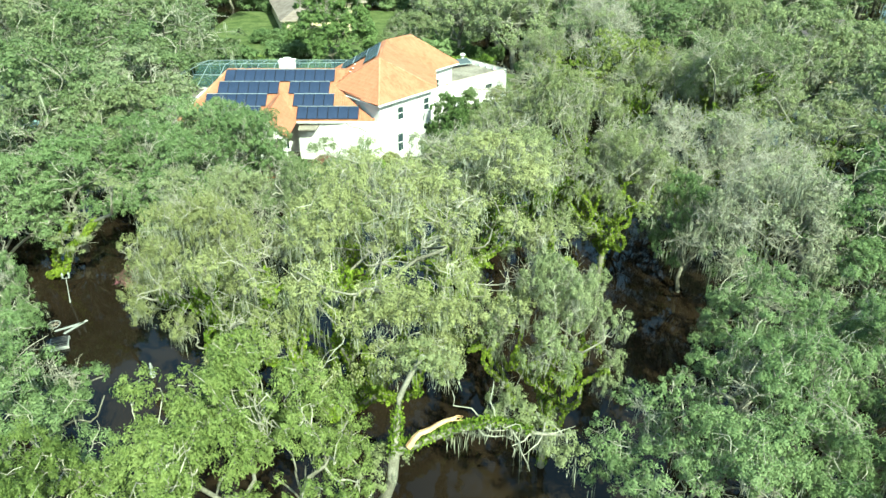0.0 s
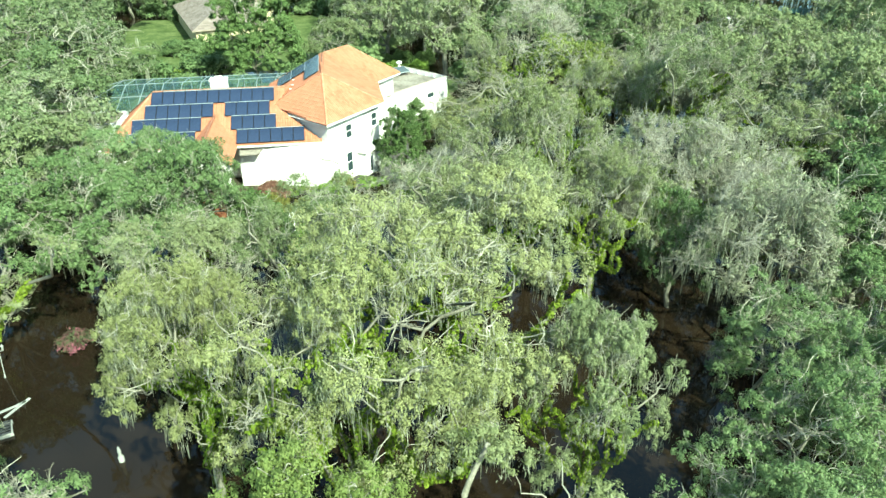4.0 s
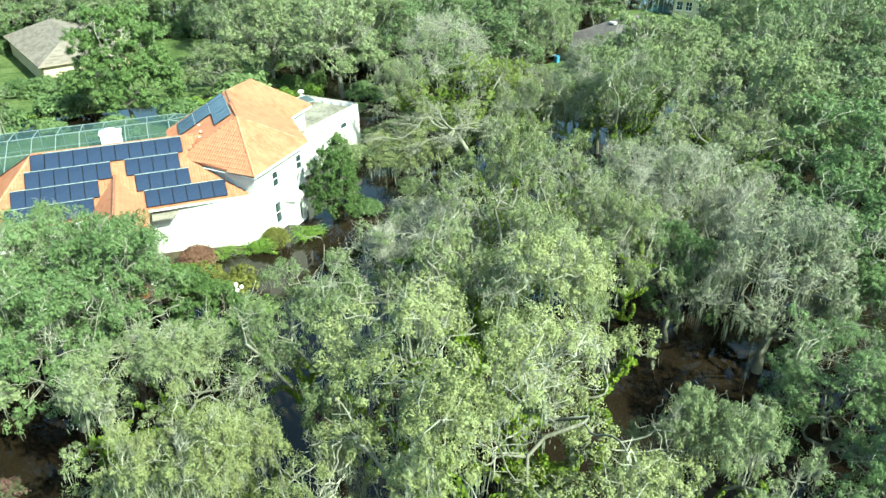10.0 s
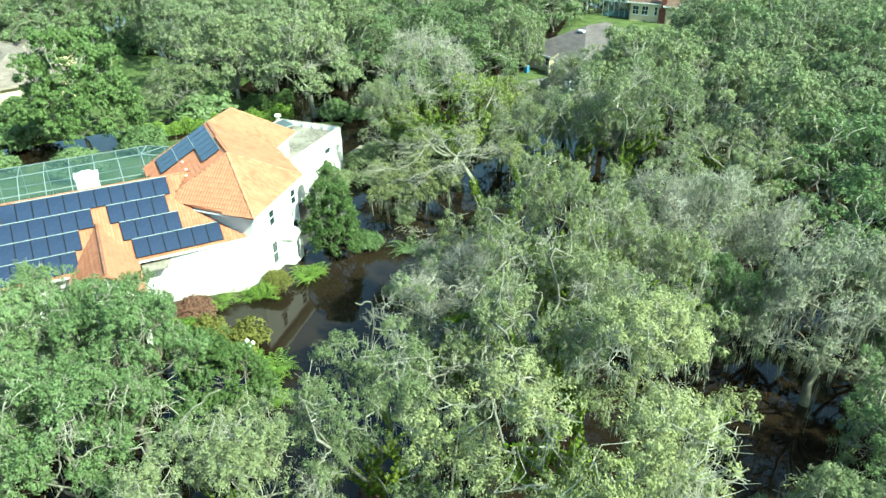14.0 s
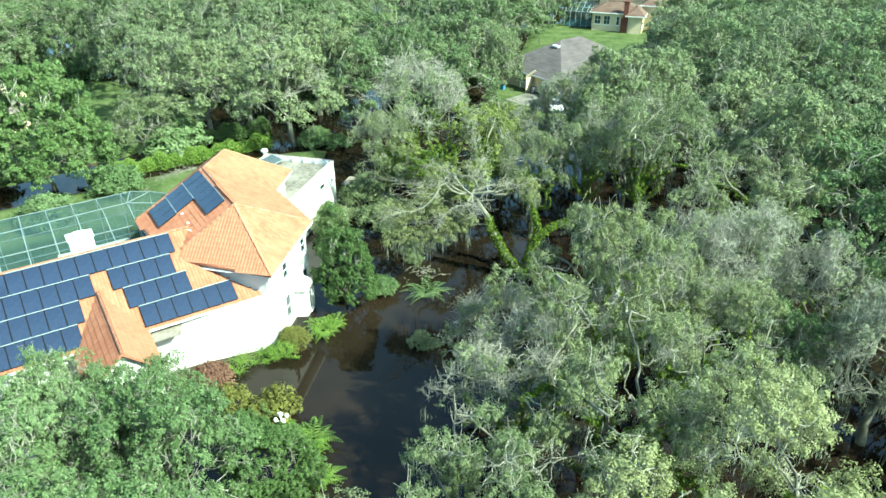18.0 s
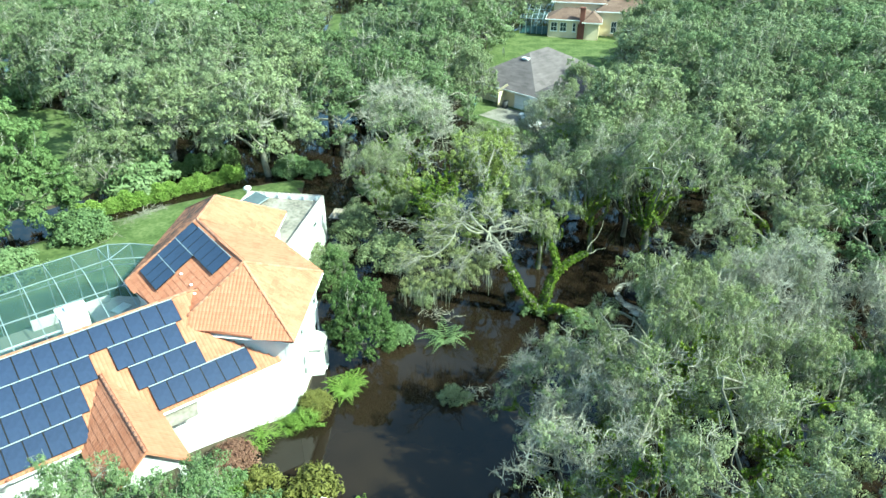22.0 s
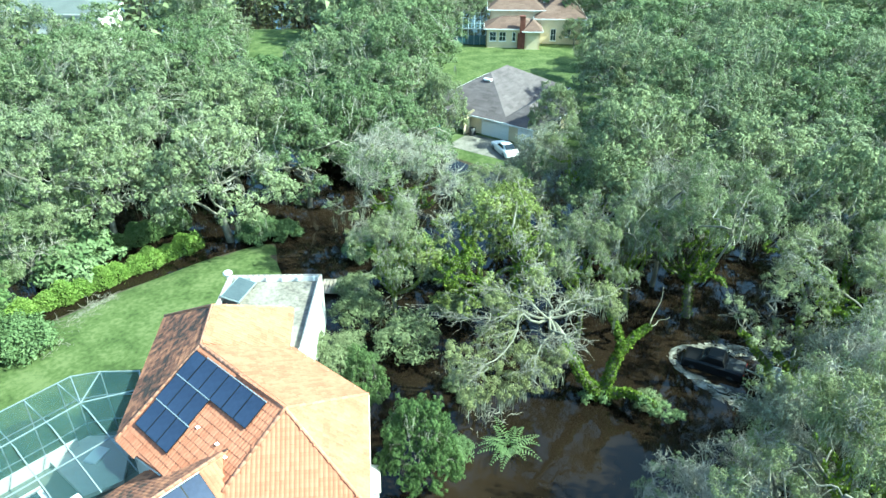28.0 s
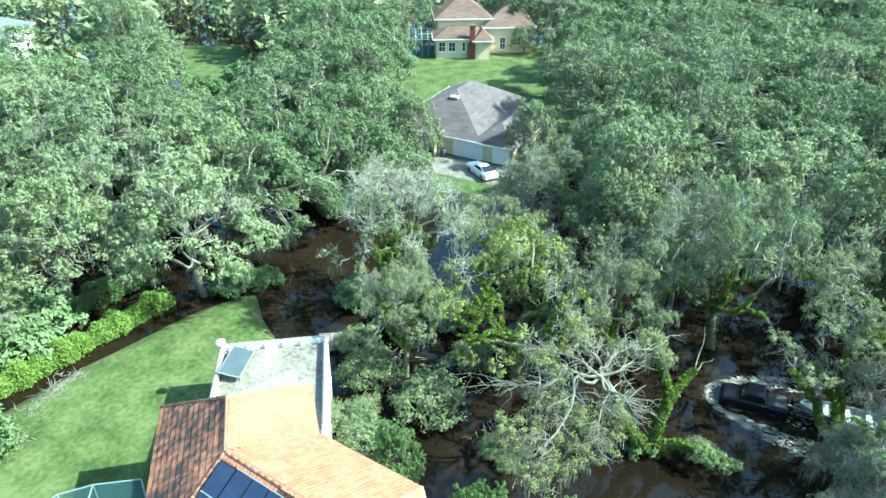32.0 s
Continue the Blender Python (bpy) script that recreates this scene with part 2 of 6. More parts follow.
def water_material():
    m = bpy.data.materials.new("brown_flood_water")
    m.use_nodes = True
    nt = m.node_tree
    n, l = nt.nodes, nt.links
    b = n["Principled BSDF"]
    tc = n.new("ShaderNodeTexCoord")
    a = n.new("ShaderNodeTexNoise")
    a.inputs["Scale"].default_value, a.inputs["Detail"].default_value = 0.12, 4
    l.new(tc.outputs["Object"], a.inputs["Vector"])
    ramp = n.new("ShaderNodeValToRGB")
    ramp.color_ramp.elements[0].position, ramp.color_ramp.elements[1].position = 0.35, 0.7
    ramp.color_ramp.elements[0].color = (0.0075, 0.0054, 0.0036, 1)
    ramp.color_ramp.elements[1].color = (0.0175, 0.0122, 0.0076, 1)
    l.new(a.outputs["Fac"], ramp.inputs[0])
    l.new(ramp.outputs[0], b.inputs["Base Color"])
    b.inputs["Roughness"].default_value = 0.03
    b.inputs["IOR"].default_value = 1.33
    w = n.new("ShaderNodeTexNoise")
    w.inputs["Scale"].default_value, w.inputs["Detail"].default_value = 1.1, 3
    l.new(tc.outputs["Object"], w.inputs["Vector"])
    bp = n.new("ShaderNodeBump")
    bp.inputs["Strength"].default_value, bp.inputs["Distance"].default_value = 0.10, 0.05
    l.new(w.outputs["Fac"], bp.inputs["Height"])
    l.new(bp.outputs[0], b.inputs["Normal"])
    return m


M_WATER = water_material()


# ---- mesh helpers ----
def mesh(name, verts, faces, material, smooth=False):
    me = bpy.data.meshes.new(name)
    me.from_pydata([tuple(v) for v in verts], [], [tuple(f) for f in faces])
    if material:
        me.materials.append(material)
    if smooth:
        me.polygons.foreach_set("use_smooth", [True] * len(me.polygons))
    me.update()
    return me


def loose(name, shapes, material):
    """A mesh of loose triangles or quads from an array of shape (n, 3 or 4, 3)."""
    shapes = np.asarray(shapes, dtype=np.float32)
    k, c = shapes.shape[:2]
    me = bpy.data.meshes.new(name)
    me.vertices.add(c * k)
    me.vertices.foreach_set("co", shapes.ravel())
    me.loops.add(c * k)
    me.loops.foreach_set("vertex_index", np.arange(c * k, dtype=np.int32))
    me.polygons.add(k)
    me.polygons.foreach_set("loop_start", np.arange(0, c * k, c, dtype=np.int32))
    me.update(calc_edges=True)
    me.materials.append(material)
    return me


def thing(name, label, category, group="", kind="", at=None):
    ob = new(name)
    ob.empty_display_size = 0.2
    if at is not None:
        ob.matrix_world = at
    return tagged(ob, label, category, group, kind)


def part(name, me, parent, label="", at=None):
    """Links a mesh as one object under a thing or part."""
    ob = new(name, me)
    ob.parent = parent
    if at is not None:
        ob.matrix_basis = at
    if label:
        ob["label"] = label
    return ob


def boxes(name, items, material, bevel=0.0, weld=False):
    """One mesh of boxes, each (centre, size, turn about z in degrees)."""
    bm = bmesh.new()
    for c, s, *turn in items:
        m = pose(*c, 0, 0, turn[0] if turn else 0) @ Matrix.Diagonal((*s, 1))
        bmesh.ops.create_cube(bm, size=1, matrix=m)
    if weld:
        bmesh.ops.remove_doubles(bm, verts=bm.verts[:], dist=0.001)
    if bevel:
        bmesh.ops.bevel(bm, geom=bm.edges[:], offset=bevel, segments=1, affect="EDGES")
    me = bpy.data.meshes.new(name)
    bm.to_mesh(me)
    bm.free()
    me.materials.append(material)
    return me


def beam(name, runs, width, material, depth=None):
    """Square bars along straight runs (a, b)."""
    v, f = [], []
    for a, b in runs:
        a, b = Vector(a), Vector(b)
        d = (b - a).normalized()
        side = d.cross(Vector((0, 0, 1)))
        side = side.normalized() if side.length > 0.01 else Vector((1, 0, 0))
        up = side.cross(d).normalized()
        s, u = side * width / 2, up * (depth or width) / 2
        k = len(v)
        for p in (a, b):
            v += [p - s - u, p + s - u, p + s + u, p - s + u]
        f += [(k, k + 1, k + 2, k + 3), (k + 7, k + 6, k + 5, k + 4)]
        f += [(k + i, k + 4 + i, k + 4 + (i + 1) % 4, k + (i + 1) % 4) for i in range(4)]
    return mesh(name, v, f, material)


def tubes(lines, sides=6):
    """Tapered tubes along lines of (x, y, z, radius) rows: vertices and faces."""
    v, f = [], []
    ang = np.linspace(0, 2 * np.pi, sides, endpoint=False)
    ca, sa = np.cos(ang), np.sin(ang)
    for ln in lines:
        p = np.asarray(ln, float)
        d = np.gradient(p[:, :3], axis=0)
        d /= np.linalg.norm(d, axis=1)[:, None] + 1e-9
        ref = np.where(np.abs(d[:, 2:3]) > 0.9, [[1.0, 0, 0]], [[0, 0, 1.0]])
        s = np.cross(d, ref)
        s /= np.linalg.norm(s, axis=1)[:, None] + 1e-9
        u = np.cross(s, d)
        k = len(v)
        ring = p[:, None, :3] + p[:, 3, None, None] * (ca[None, :, None] * s[:, None] + sa[None, :, None] * u[:, None])
        v.extend(ring.reshape(-1, 3).tolist())
        for i in range(len(p) - 1):
            for j in range(sides):
                a, b = k + i * sides + j, k + i * sides + (j + 1) % sides
                f.append((a, b, b + sides, a + sides))
        f.append(tuple(range(k + (len(p) - 1) * sides, k + len(p) * sides)))
    return v, f


def inside(poly, x, y):
    hit = False
    for (x0, y0), (x1, y1) in zip(poly, poly[1:] + poly[:1]):
        if (y0 > y) != (y1 > y) and x < (x1 - x0) * (y - y0) / (y1 - y0) + x0:
            hit = not hit
    return hit

# ---- trees ----
def leaf_shapes(rng, centres, size, up=0.95, long=1.7, corners=4, face=None):
    """Pointed leaf sprays of about that size at the centres, turned up or the way that face gives; three corners for those far off."""
    k = len(centres)
    nrm = rng.normal(0, 0.6, (k, 3)) + [0, 0, up] if face is None else face * 0.8 + rng.normal(0, 0.27, (k, 3)) + [0, 0, 0.42]
    nrm /= np.linalg.norm(nrm, axis=1)[:, None]
    t = rng.normal(0, 1, (k, 3))
    t -= nrm * np.sum(t * nrm, axis=1)[:, None]
    t /= np.linalg.norm(t, axis=1)[:, None]
    b = np.cross(nrm, t)
    s = size * rng.uniform(0.6, 1.4, (k, 1))
    a = t * s * long / 2
    w = b * s / 2
    if corners == 3:
        return np.stack([centres - a + w, centres + a, centres - a - w], axis=1)
    return np.stack([centres - a, centres + w - a * 0.15 + nrm * s * 0.12, centres + a, centres - w - a * 0.15 + nrm * s * 0.12], axis=1)


def crown_clumps(rng, radius, height, low, count, flat, ragged, holes, skirt=0):
    """Centres and radii of the leaf masses of a lumpy, layered dome with holes in it."""
    out = []
    ph = rng.uniform(0, 6.28, 4)
    shift = rng.uniform(0, 90)
    for i in range(count):
        rho = math.sqrt((i + 0.5) / count)
        th = i * 2.39996 + rng.normal(0, 0.35)
        lump = 1 + ragged * (0.45 * math.sin(3 * th + ph[0]) + 0.35 * math.sin(5 * th + ph[1]) + 0.3 * rng.normal())
        r = radius * rho * max(0.5, min(1.25, lump))
        x, y = r * math.cos(th), r * math.sin(th)
        gap = noise.noise((x * 0.42 + shift, y * 0.42, shift))
        dome = max(0.0, 1 - (rho * 0.97) ** 2) ** flat
        z = low + (height - low) * (0.12 + 0.88 * dome) * (1 + 0.13 * math.sin(2 * th + ph[2]) + 0.13 * rng.normal())
        rc = radius * rng.uniform(0.12, 0.23)
        if gap > holes:
            continue
        out.append((x, y, min(z, height) - rc * 0.45, rc))
    for i in range(skirt):
        th = rng.uniform(0, 6.283)
        z = rng.uniform(0.35, 1.0)
        r = radius * (1.02 - 0.28 * z * z) * (1 + ragged * 0.25 * math.sin(3 * th + ph[0]))
        out.append((r * math.cos(th), r * math.sin(th), low * 0.7 + (max(height * 0.62, low * 1.1) - low * 0.7) * z, radius * rng.uniform(0.13, 0.20)))
    return np.array(out)


def crooked(rng, p, q, r0, r1, steps, wander, arch=0.0):
    """A winding branch from p to q as rows of place and radius."""
    p, q = np.asarray(p, float), np.asarray(q, float)
    size = np.linalg.norm(q - p)
    off = np.zeros(3)
    row = []
    for i in range(steps + 1):
        s = i / steps
        if 0 < i < steps:
            off = off * 0.6 + rng.normal(0, wander * size, 3) * [1, 1, 0.7]
        else:
            off = np.zeros(3)
        row.append((*(p * (1 - s) + q * s + off + [0, 0, arch * size * math.sin(math.pi * s)]), r0 * (1 - s) + r1 * s))
    return row


def rounded(row):
    """The same branch with its corners cut once, so that it winds instead of kinking."""
    p = np.asarray(row, float)
    a, b = p[:-1] * 0.75 + p[1:] * 0.25, p[:-1] * 0.25 + p[1:] * 0.75
    mid = np.stack([a, b], axis=1).reshape(-1, p.shape[1])[1:-1]
    return np.concatenate([p[:1], mid, p[-1:]]).tolist()


def tuft_cloud(rng, spots, tufts, per_tuft, tuft, leaf, corners=3):
    """Leaf sprays gathered in small tufts over the upper side of leaf masses at spots (x, y, z, radius)."""
    pts, face = [], []
    for x, y, z, rc in spots:
        d = rng.normal(0, 1, (tufts, 3))
        d[:, 2] = d[:, 2] * 0.7 + 0.45
        d /= np.linalg.norm(d, axis=1)[:, None]
        tc = d * [rc, rc, rc * 0.6] * rng.uniform(0.5, 1.1, (tufts, 1)) + [x, y, z]
        e = rng.normal(0, 1, (tufts, per_tuft, 3)) + d[:, None] * 0.6
        e /= np.linalg.norm(e, axis=2)[:, :, None]
        size = tuft * rng.uniform(0.6, 1.3, (tufts, 1, 1))
        pts.append((tc[:, None] + e * [1, 1, 0.75] * size * rng.uniform(0.35, 1.08, (tufts, per_tuft, 1))).reshape(-1, 3))
        face.append(e.reshape(-1, 3))
    return leaf_shapes(rng, np.concatenate(pts), leaf, corners=corners, face=np.concatenate(face))


def moss_beards(rng, spots, count, width, size):
    """Bunches of thin drooping strands under the given spots (x, y, z, spread)."""
    pick = spots[rng.integers(0, len(spots), count)]
    a = rng.uniform(0, 6.283, count)
    rr = pick[:, 3] * np.sqrt(rng.uniform(0, 1, count))
    o = np.stack([pick[:, 0] + rr * np.cos(a), pick[:, 1] + rr * np.sin(a), pick[:, 2] + pick[:, 3] * rng.uniform(-0.55, 0.05, count)], axis=1)
    reach = rng.gamma(1.6, size, count)[:, None]
    out = []
    for _ in range(7):
        oo = o + rng.normal(0, 0.11, o.shape)
        ln = reach * rng.uniform(0.35, 1.0, (count, 1))
        th = rng.uniform(0, 6.283, count)
        w = np.stack([np.cos(th), np.sin(th), np.zeros(count)], axis=1) * rng.uniform(0.5, 1.2, (count, 1)) * width
        tip = oo - [0, 0, 1] * ln + rng.normal(0, 0.07, o.shape)
        mid = oo * 0.6 + tip * 0.4 + rng.normal(0, 0.02, o.shape)
        out.append(np.stack([oo, mid + w, tip, mid - w], axis=1))
    return np.concatenate(out)


def ivy_coat(rng, lines, top, dense=110, leaf=0.13):
    """Leaves clinging round the lower stretches of the given branches."""
    pp = []
    for ln in lines:
        row = np.array(ln)
        for a, b in zip(row, row[1:]):
            if b[2] > top:
                continue
            m = int(np.linalg.norm(b[:3] - a[:3]) * dense)
            s = rng.uniform(0, 1, (m, 1))
            q = a * (1 - s) + b * s
            d = rng.normal(0, 1, (m, 3))
            d /= np.linalg.norm(d, axis=1)[:, None]
            pp.append(q[:, :3] + d * (q[:, 3:] + 0.07) * rng.uniform(0.8, 1.4, (m, 1)))
    return leaf_shapes(rng, np.concatenate(pp), leaf, 0.3, 1.3) if pp else None


def build_tree(name, label, seed, leaves, radius=6.0, height=12.0, low=4.0, clumps=70, tufts=9, per_tuft=14, leaf=0.2, tuft=0.36,
               moss=0.0, twigs=3, flat=0.6, ragged=0.4, trunk_r=0.34, fork=2.8, lean=0.5, ivy=0.0, limbs=7, sides=6,
               moss_long=0.42, holes=0.24, skirt=0, bare=0.0, bough=0.058, small=False):
    """A broad tree: trunk and winding limbs, a crown of leaf sprays on tufts on clumps with stripped boughs between, hanging moss and ivy where it has them."""
    rng = np.random.default_rng(seed)
    tree = thing(name, label, "tree")
    c = crown_clumps(rng, radius, height, low, clumps, flat, ragged, holes, skirt)
    top = np.array([rng.normal(0, lean), rng.normal(0, lean), fork])
    lines = [crooked(rng, (0, 0, -1.2), top, trunk_r * 1.35, trunk_r * 0.9, 3, 0.03)]
    nodes = [(*top, trunk_r * 0.7)]
    tips = []
    for i in range(limbs):
        a = i * 6.283 / limbs + rng.normal(0, 0.25)
        reach = radius * rng.uniform(0.6, 0.92)
        rho = reach / radius
        rise = min(height * 0.9, low + (height - low) * (0.12 + 0.88 * max(0.0, 1 - rho * rho) ** flat)) - height * rng.uniform(0.05, 0.10)
        end = np.array([reach * math.cos(a), reach * math.sin(a), rise])
        row = rounded(crooked(rng, top, end, trunk_r * 0.46, 0.05, 6, 0.13, 0.10))
        tips.append((*end, radius * rng.uniform(0.13, 0.19)))
        lines.append(row)
        nodes += row[2:]
        for s in (5, 7, 9):
            p = np.array(row[s][:3])
            side = rng.normal(0, 1, 3) * [1, 1, 0.3] + [0, 0, 0.55]
            side *= radius * rng.uniform(0.3, 0.5) / np.linalg.norm(side)
            sub = rounded(crooked(rng, p, p + side, row[s][3] * 0.6, 0.035, 4, 0.14))
            lines.append(sub)
            nodes += sub[1:]
    nodes = np.array(nodes)
    if not small:
        c = np.concatenate([c, np.array(tips)])
    main = len(lines)
    thin = []
    stripped = rng.random(len(c)) < bare
    for (x, y, z, rc), naked in zip(c, stripped):
        p = np.array([x, y, z + rc * 0.3])
        d = np.linalg.norm(nodes[:, :3] - p, axis=1) + 0.8 * np.maximum(0, nodes[:, 2] - z)
        q = nodes[np.argmin(d)]
        gap = math.dist(q[:3], p)
        lines.append(crooked(rng, q[:3], p, min(q[3] * 0.8, bough), bough * 0.4, 4 if small else 6, min(0.12, 0.28 / (0.3 + gap)), 0.06))
        if not small:
            lines[-1] = rounded(lines[-1])
        for _ in range(twigs * 2 + 5 if naked else twigs):
            d = rng.normal(0, 1, 3) * [1, 1, 0.5] + [0, 0, 0.5]
            d *= rc * rng.uniform(0.7, 1.3) / np.linalg.norm(d)
            root = np.array(lines[-1][rng.integers(len(lines[-1]) // 2, len(lines[-1]))][:3])
            twig = crooked(rng, root, root + d, bough * (0.30 if naked else 0.38), 0.010, 3, 0.14)
            thin.append(twig)
            for g in twig[1:3] * (2 if naked and not small else 0):
                e = np.array(g[:3]) + d * 0.25 + rng.normal(0, 0.22 * rc, 3)
                thin.append([(*g[:3], 0.012), (*e, 0.005)])
    v, f = tubes(lines[:main], sides)
    part("trunk", mesh("trunk", v, f, M_BARK, True), tree, "grey trunk and limbs patched with lichen")
    v, f = tubes(lines[main:] + thin, 3)
    part("branchwork", mesh("branchwork", v, f, M_TWIG), tree, "thin pale branches")["kind"] = "stuff"
    me = loose("crown", tuft_cloud(rng, c[~stripped], tufts, per_tuft, tuft, leaf), leaves)
    part("crown", me, tree)["kind"] = "stuff"
    if moss > 0:
        me = loose("moss", moss_beards(rng, c, int(clumps * moss * (2 if small else 4)), 0.05 if small else 0.021, moss_long), M_MOSS)
        part("moss", me, tree, "hanging beards of grey moss")["kind"] = "stuff"
    if ivy > 0:
        me = ivy_coat(rng, lines[:main], height * ivy)
        if me is not None:
            part("ivy", loose("ivy", me, M_IVY), tree, "yellow-green ivy on the limbs")["kind"] = "stuff"
    return tree


OAK = dict(moss=2.2, twigs=3, ragged=0.6, ivy=0.7, low=6.6, limbs=9, flat=0.5, holes=-0.07, skirt=8, moss_long=0.24, bare=0.15, bough=0.05, trunk_r=0.30)
OAK_LABEL, GREEN_LABEL = "sunlit live oak hung with grey moss in floodwater", "dense green oak standing in floodwater"
STYLES = {
    "oak": [build_tree("oak_tree", OAK_LABEL, 10 + i, M_SAGE if i == 1 else M_OAK, clumps=112, tufts=17, per_tuft=54, leaf=0.062, tuft=0.33, **{**OAK, "holes": -0.10}) for i in range(4)],
    "fine_oak": [build_tree("oak_tree", OAK_LABEL, 20 + i, M_GOLD, clumps=112, tufts=18, per_tuft=64, leaf=0.055, tuft=0.32, **OAK) for i in range(3)],
    "sage_oak": [build_tree("oak_tree", OAK_LABEL, 25, M_SAGE, clumps=118, tufts=18, per_tuft=52, leaf=0.064, tuft=0.33, **OAK)],
    "green": [build_tree("oak_tree", GREEN_LABEL, 30 + i, M_GREEN, clumps=90, tufts=12, per_tuft=34, leaf=0.108, tuft=0.42, bare=0.06,
                         moss=0.5, twigs=2, ragged=0.42, low=3.4, flat=0.55, skirt=18) for i in range(3)],
    "fine_green": [build_tree("oak_tree", GREEN_LABEL, 40 + i, M_GREEN, clumps=100, tufts=13, per_tuft=60, leaf=0.069, tuft=0.38, bare=0.1,
                              moss=0.5, twigs=2, ragged=0.45, low=3.4, flat=0.55, skirt=18) for i in range(2)],
    "bright": [build_tree("broadleaf_tree", "bright yellow-green broadleaf tree in floodwater", 50 + i, M_BRIGHT, clumps=100, tufts=14, per_tuft=64,
                          leaf=0.064, tuft=0.34, moss=0.08, twigs=1, ragged=0.38, low=3.2, flat=0.6, holes=0.3, skirt=18) for i in range(2)],
    "yellow": [build_tree("oak_tree", "open yellow-green oak over dark floodwater", 60 + i, M_YELLOW, clumps=84, tufts=11, per_tuft=30, leaf=0.115, bare=0.16,
                          moss=0.3, twigs=3, ragged=0.5, low=3.4, flat=0.5, holes=0.08, skirt=10, ivy=0.7) for i in range(2)],
    "cypress": [build_tree("mossy_tree", "grey half-bare tree draped in long moss", 70 + i, M_GREY, clumps=90, tufts=11, per_tuft=28, leaf=0.088, skirt=18,
                           moss=2.4, twigs=5, ragged=0.6, flat=0.7, low=3.0, limbs=9, moss_long=0.6, bare=0.3) for i in range(2)],
    "bare": [build_tree("storm_stripped_oak", "storm-stripped oak with bare pale limbs and moss", 80 + i, M_SAGE, clumps=96, tufts=10, per_tuft=34,
                        leaf=0.085, moss=1.2, twigs=8, ragged=0.6, ivy=0.6, limbs=10, flat=0.42, holes=0.14, bare=0.6, bough=0.07) for i in range(2)],
    "dark": [build_tree("evergreen_tree", "glossy dark green evergreen tree with dense leaves", 90 + i, M_DARK, clumps=96, tufts=13, per_tuft=32,
                        leaf=0.15, tuft=0.42, twigs=0, low=0.4, flat=0.6, ragged=0.3, fork=1.6, trunk_r=0.25, holes=0.6, skirt=50) for i in range(2)],
    "mid": [build_tree("oak_tree", "broad green oak with grey moss beyond the water", 95 + i, M_SAGE, clumps=74, tufts=10, per_tuft=24, leaf=0.155, tuft=0.5,
                       moss=1.1, twigs=2, ragged=0.45, low=4.0, flat=0.65, skirt=20, moss_long=0.45, bare=0.1) for i in range(3)],
    "far": [build_tree("woodland_tree", "green woodland oak with traces of grey moss", 110 + i, M_WOODS, clumps=50, tufts=9, per_tuft=24, leaf=0.155, tuft=0.52, small=True,
                       moss=0.4, twigs=1, ragged=0.40, limbs=4, sides=4, low=2.4, flat=0.7, holes=0.36, skirt=22, moss_long=0.6, bare=0.04) for i in range(4)],
    "fargrey": [build_tree("woodland_tree", "grey-green woodland oak thick with moss", 130 + i, M_WOODSAGE, clumps=50, tufts=9, per_tuft=24, leaf=0.148, tuft=0.52, small=True,
                           moss=1.0, twigs=1, ragged=0.45, limbs=4, sides=4, low=2.8, flat=0.7, holes=0.30, skirt=22, moss_long=0.7, bare=0.1) for i in range(3)],
}
used = {k: 0 for k in STYLES}
planted = []


def plant(x, y, r, h, style, turn=None):
    """Stands a tree of that style at x, y, with its crown's radius and its height."""
    kinds = STYLES[style]
    k = used[style]
    used[style] += 1
    src = kinds[k % len(kinds)]
    m = pose(x, y, 0, 0, 0, random.uniform(0, 360) if turn is None else turn) @ Matrix.Diagonal((r / 6, r / 6, h / 12, 1))
    planted.append((x, y, r))
    if k < len(kinds):
        src.matrix_basis = m
        return src
    bare = src.scale.copy()
    ob = copy_thing(src, m @ Matrix.Diagonal((1 / bare[0], 1 / bare[1], 1 / bare[2], 1)))
    return ob


def grove(rows):
    """Stands a few trees: x, y, radius, height, kind."""
    for row in rows:
        plant(*row)


grove([
    (-7.0, 16.6, 4.6, 12.7, "bright"),
    (-13.2, 14.4, 3.8, 10.8, "bright"),
    (-18.4, 20.3, 4.9, 10.7, "fine_green"),
    (9.8, 18.2, 4.0, 9.4, "fine_green"),
    (13.8, 21.8, 4.0, 9.8, "fine_green"),
    (15.5, 12.4, 4.9, 10.8, "fine_green"),
    (20.2, 17.1, 4.0, 10.4, "fine_green"),
    (4.9, 25.4, 3.1, 11.2, "sage_oak"),
    (-23.2, 29.5, 2.9, 9.5, "fine_green"),
    (-4.6, 25.6, 5.2, 14.4, "fine_oak"),
    (-11.3, 28.4, 3.7, 12.6, "fine_oak"),
    (0.2, 32.4, 6.2, 13.9, "fine_oak"),
    (-12.4, 33.0, 3.1, 10.8, "fine_oak"),
])
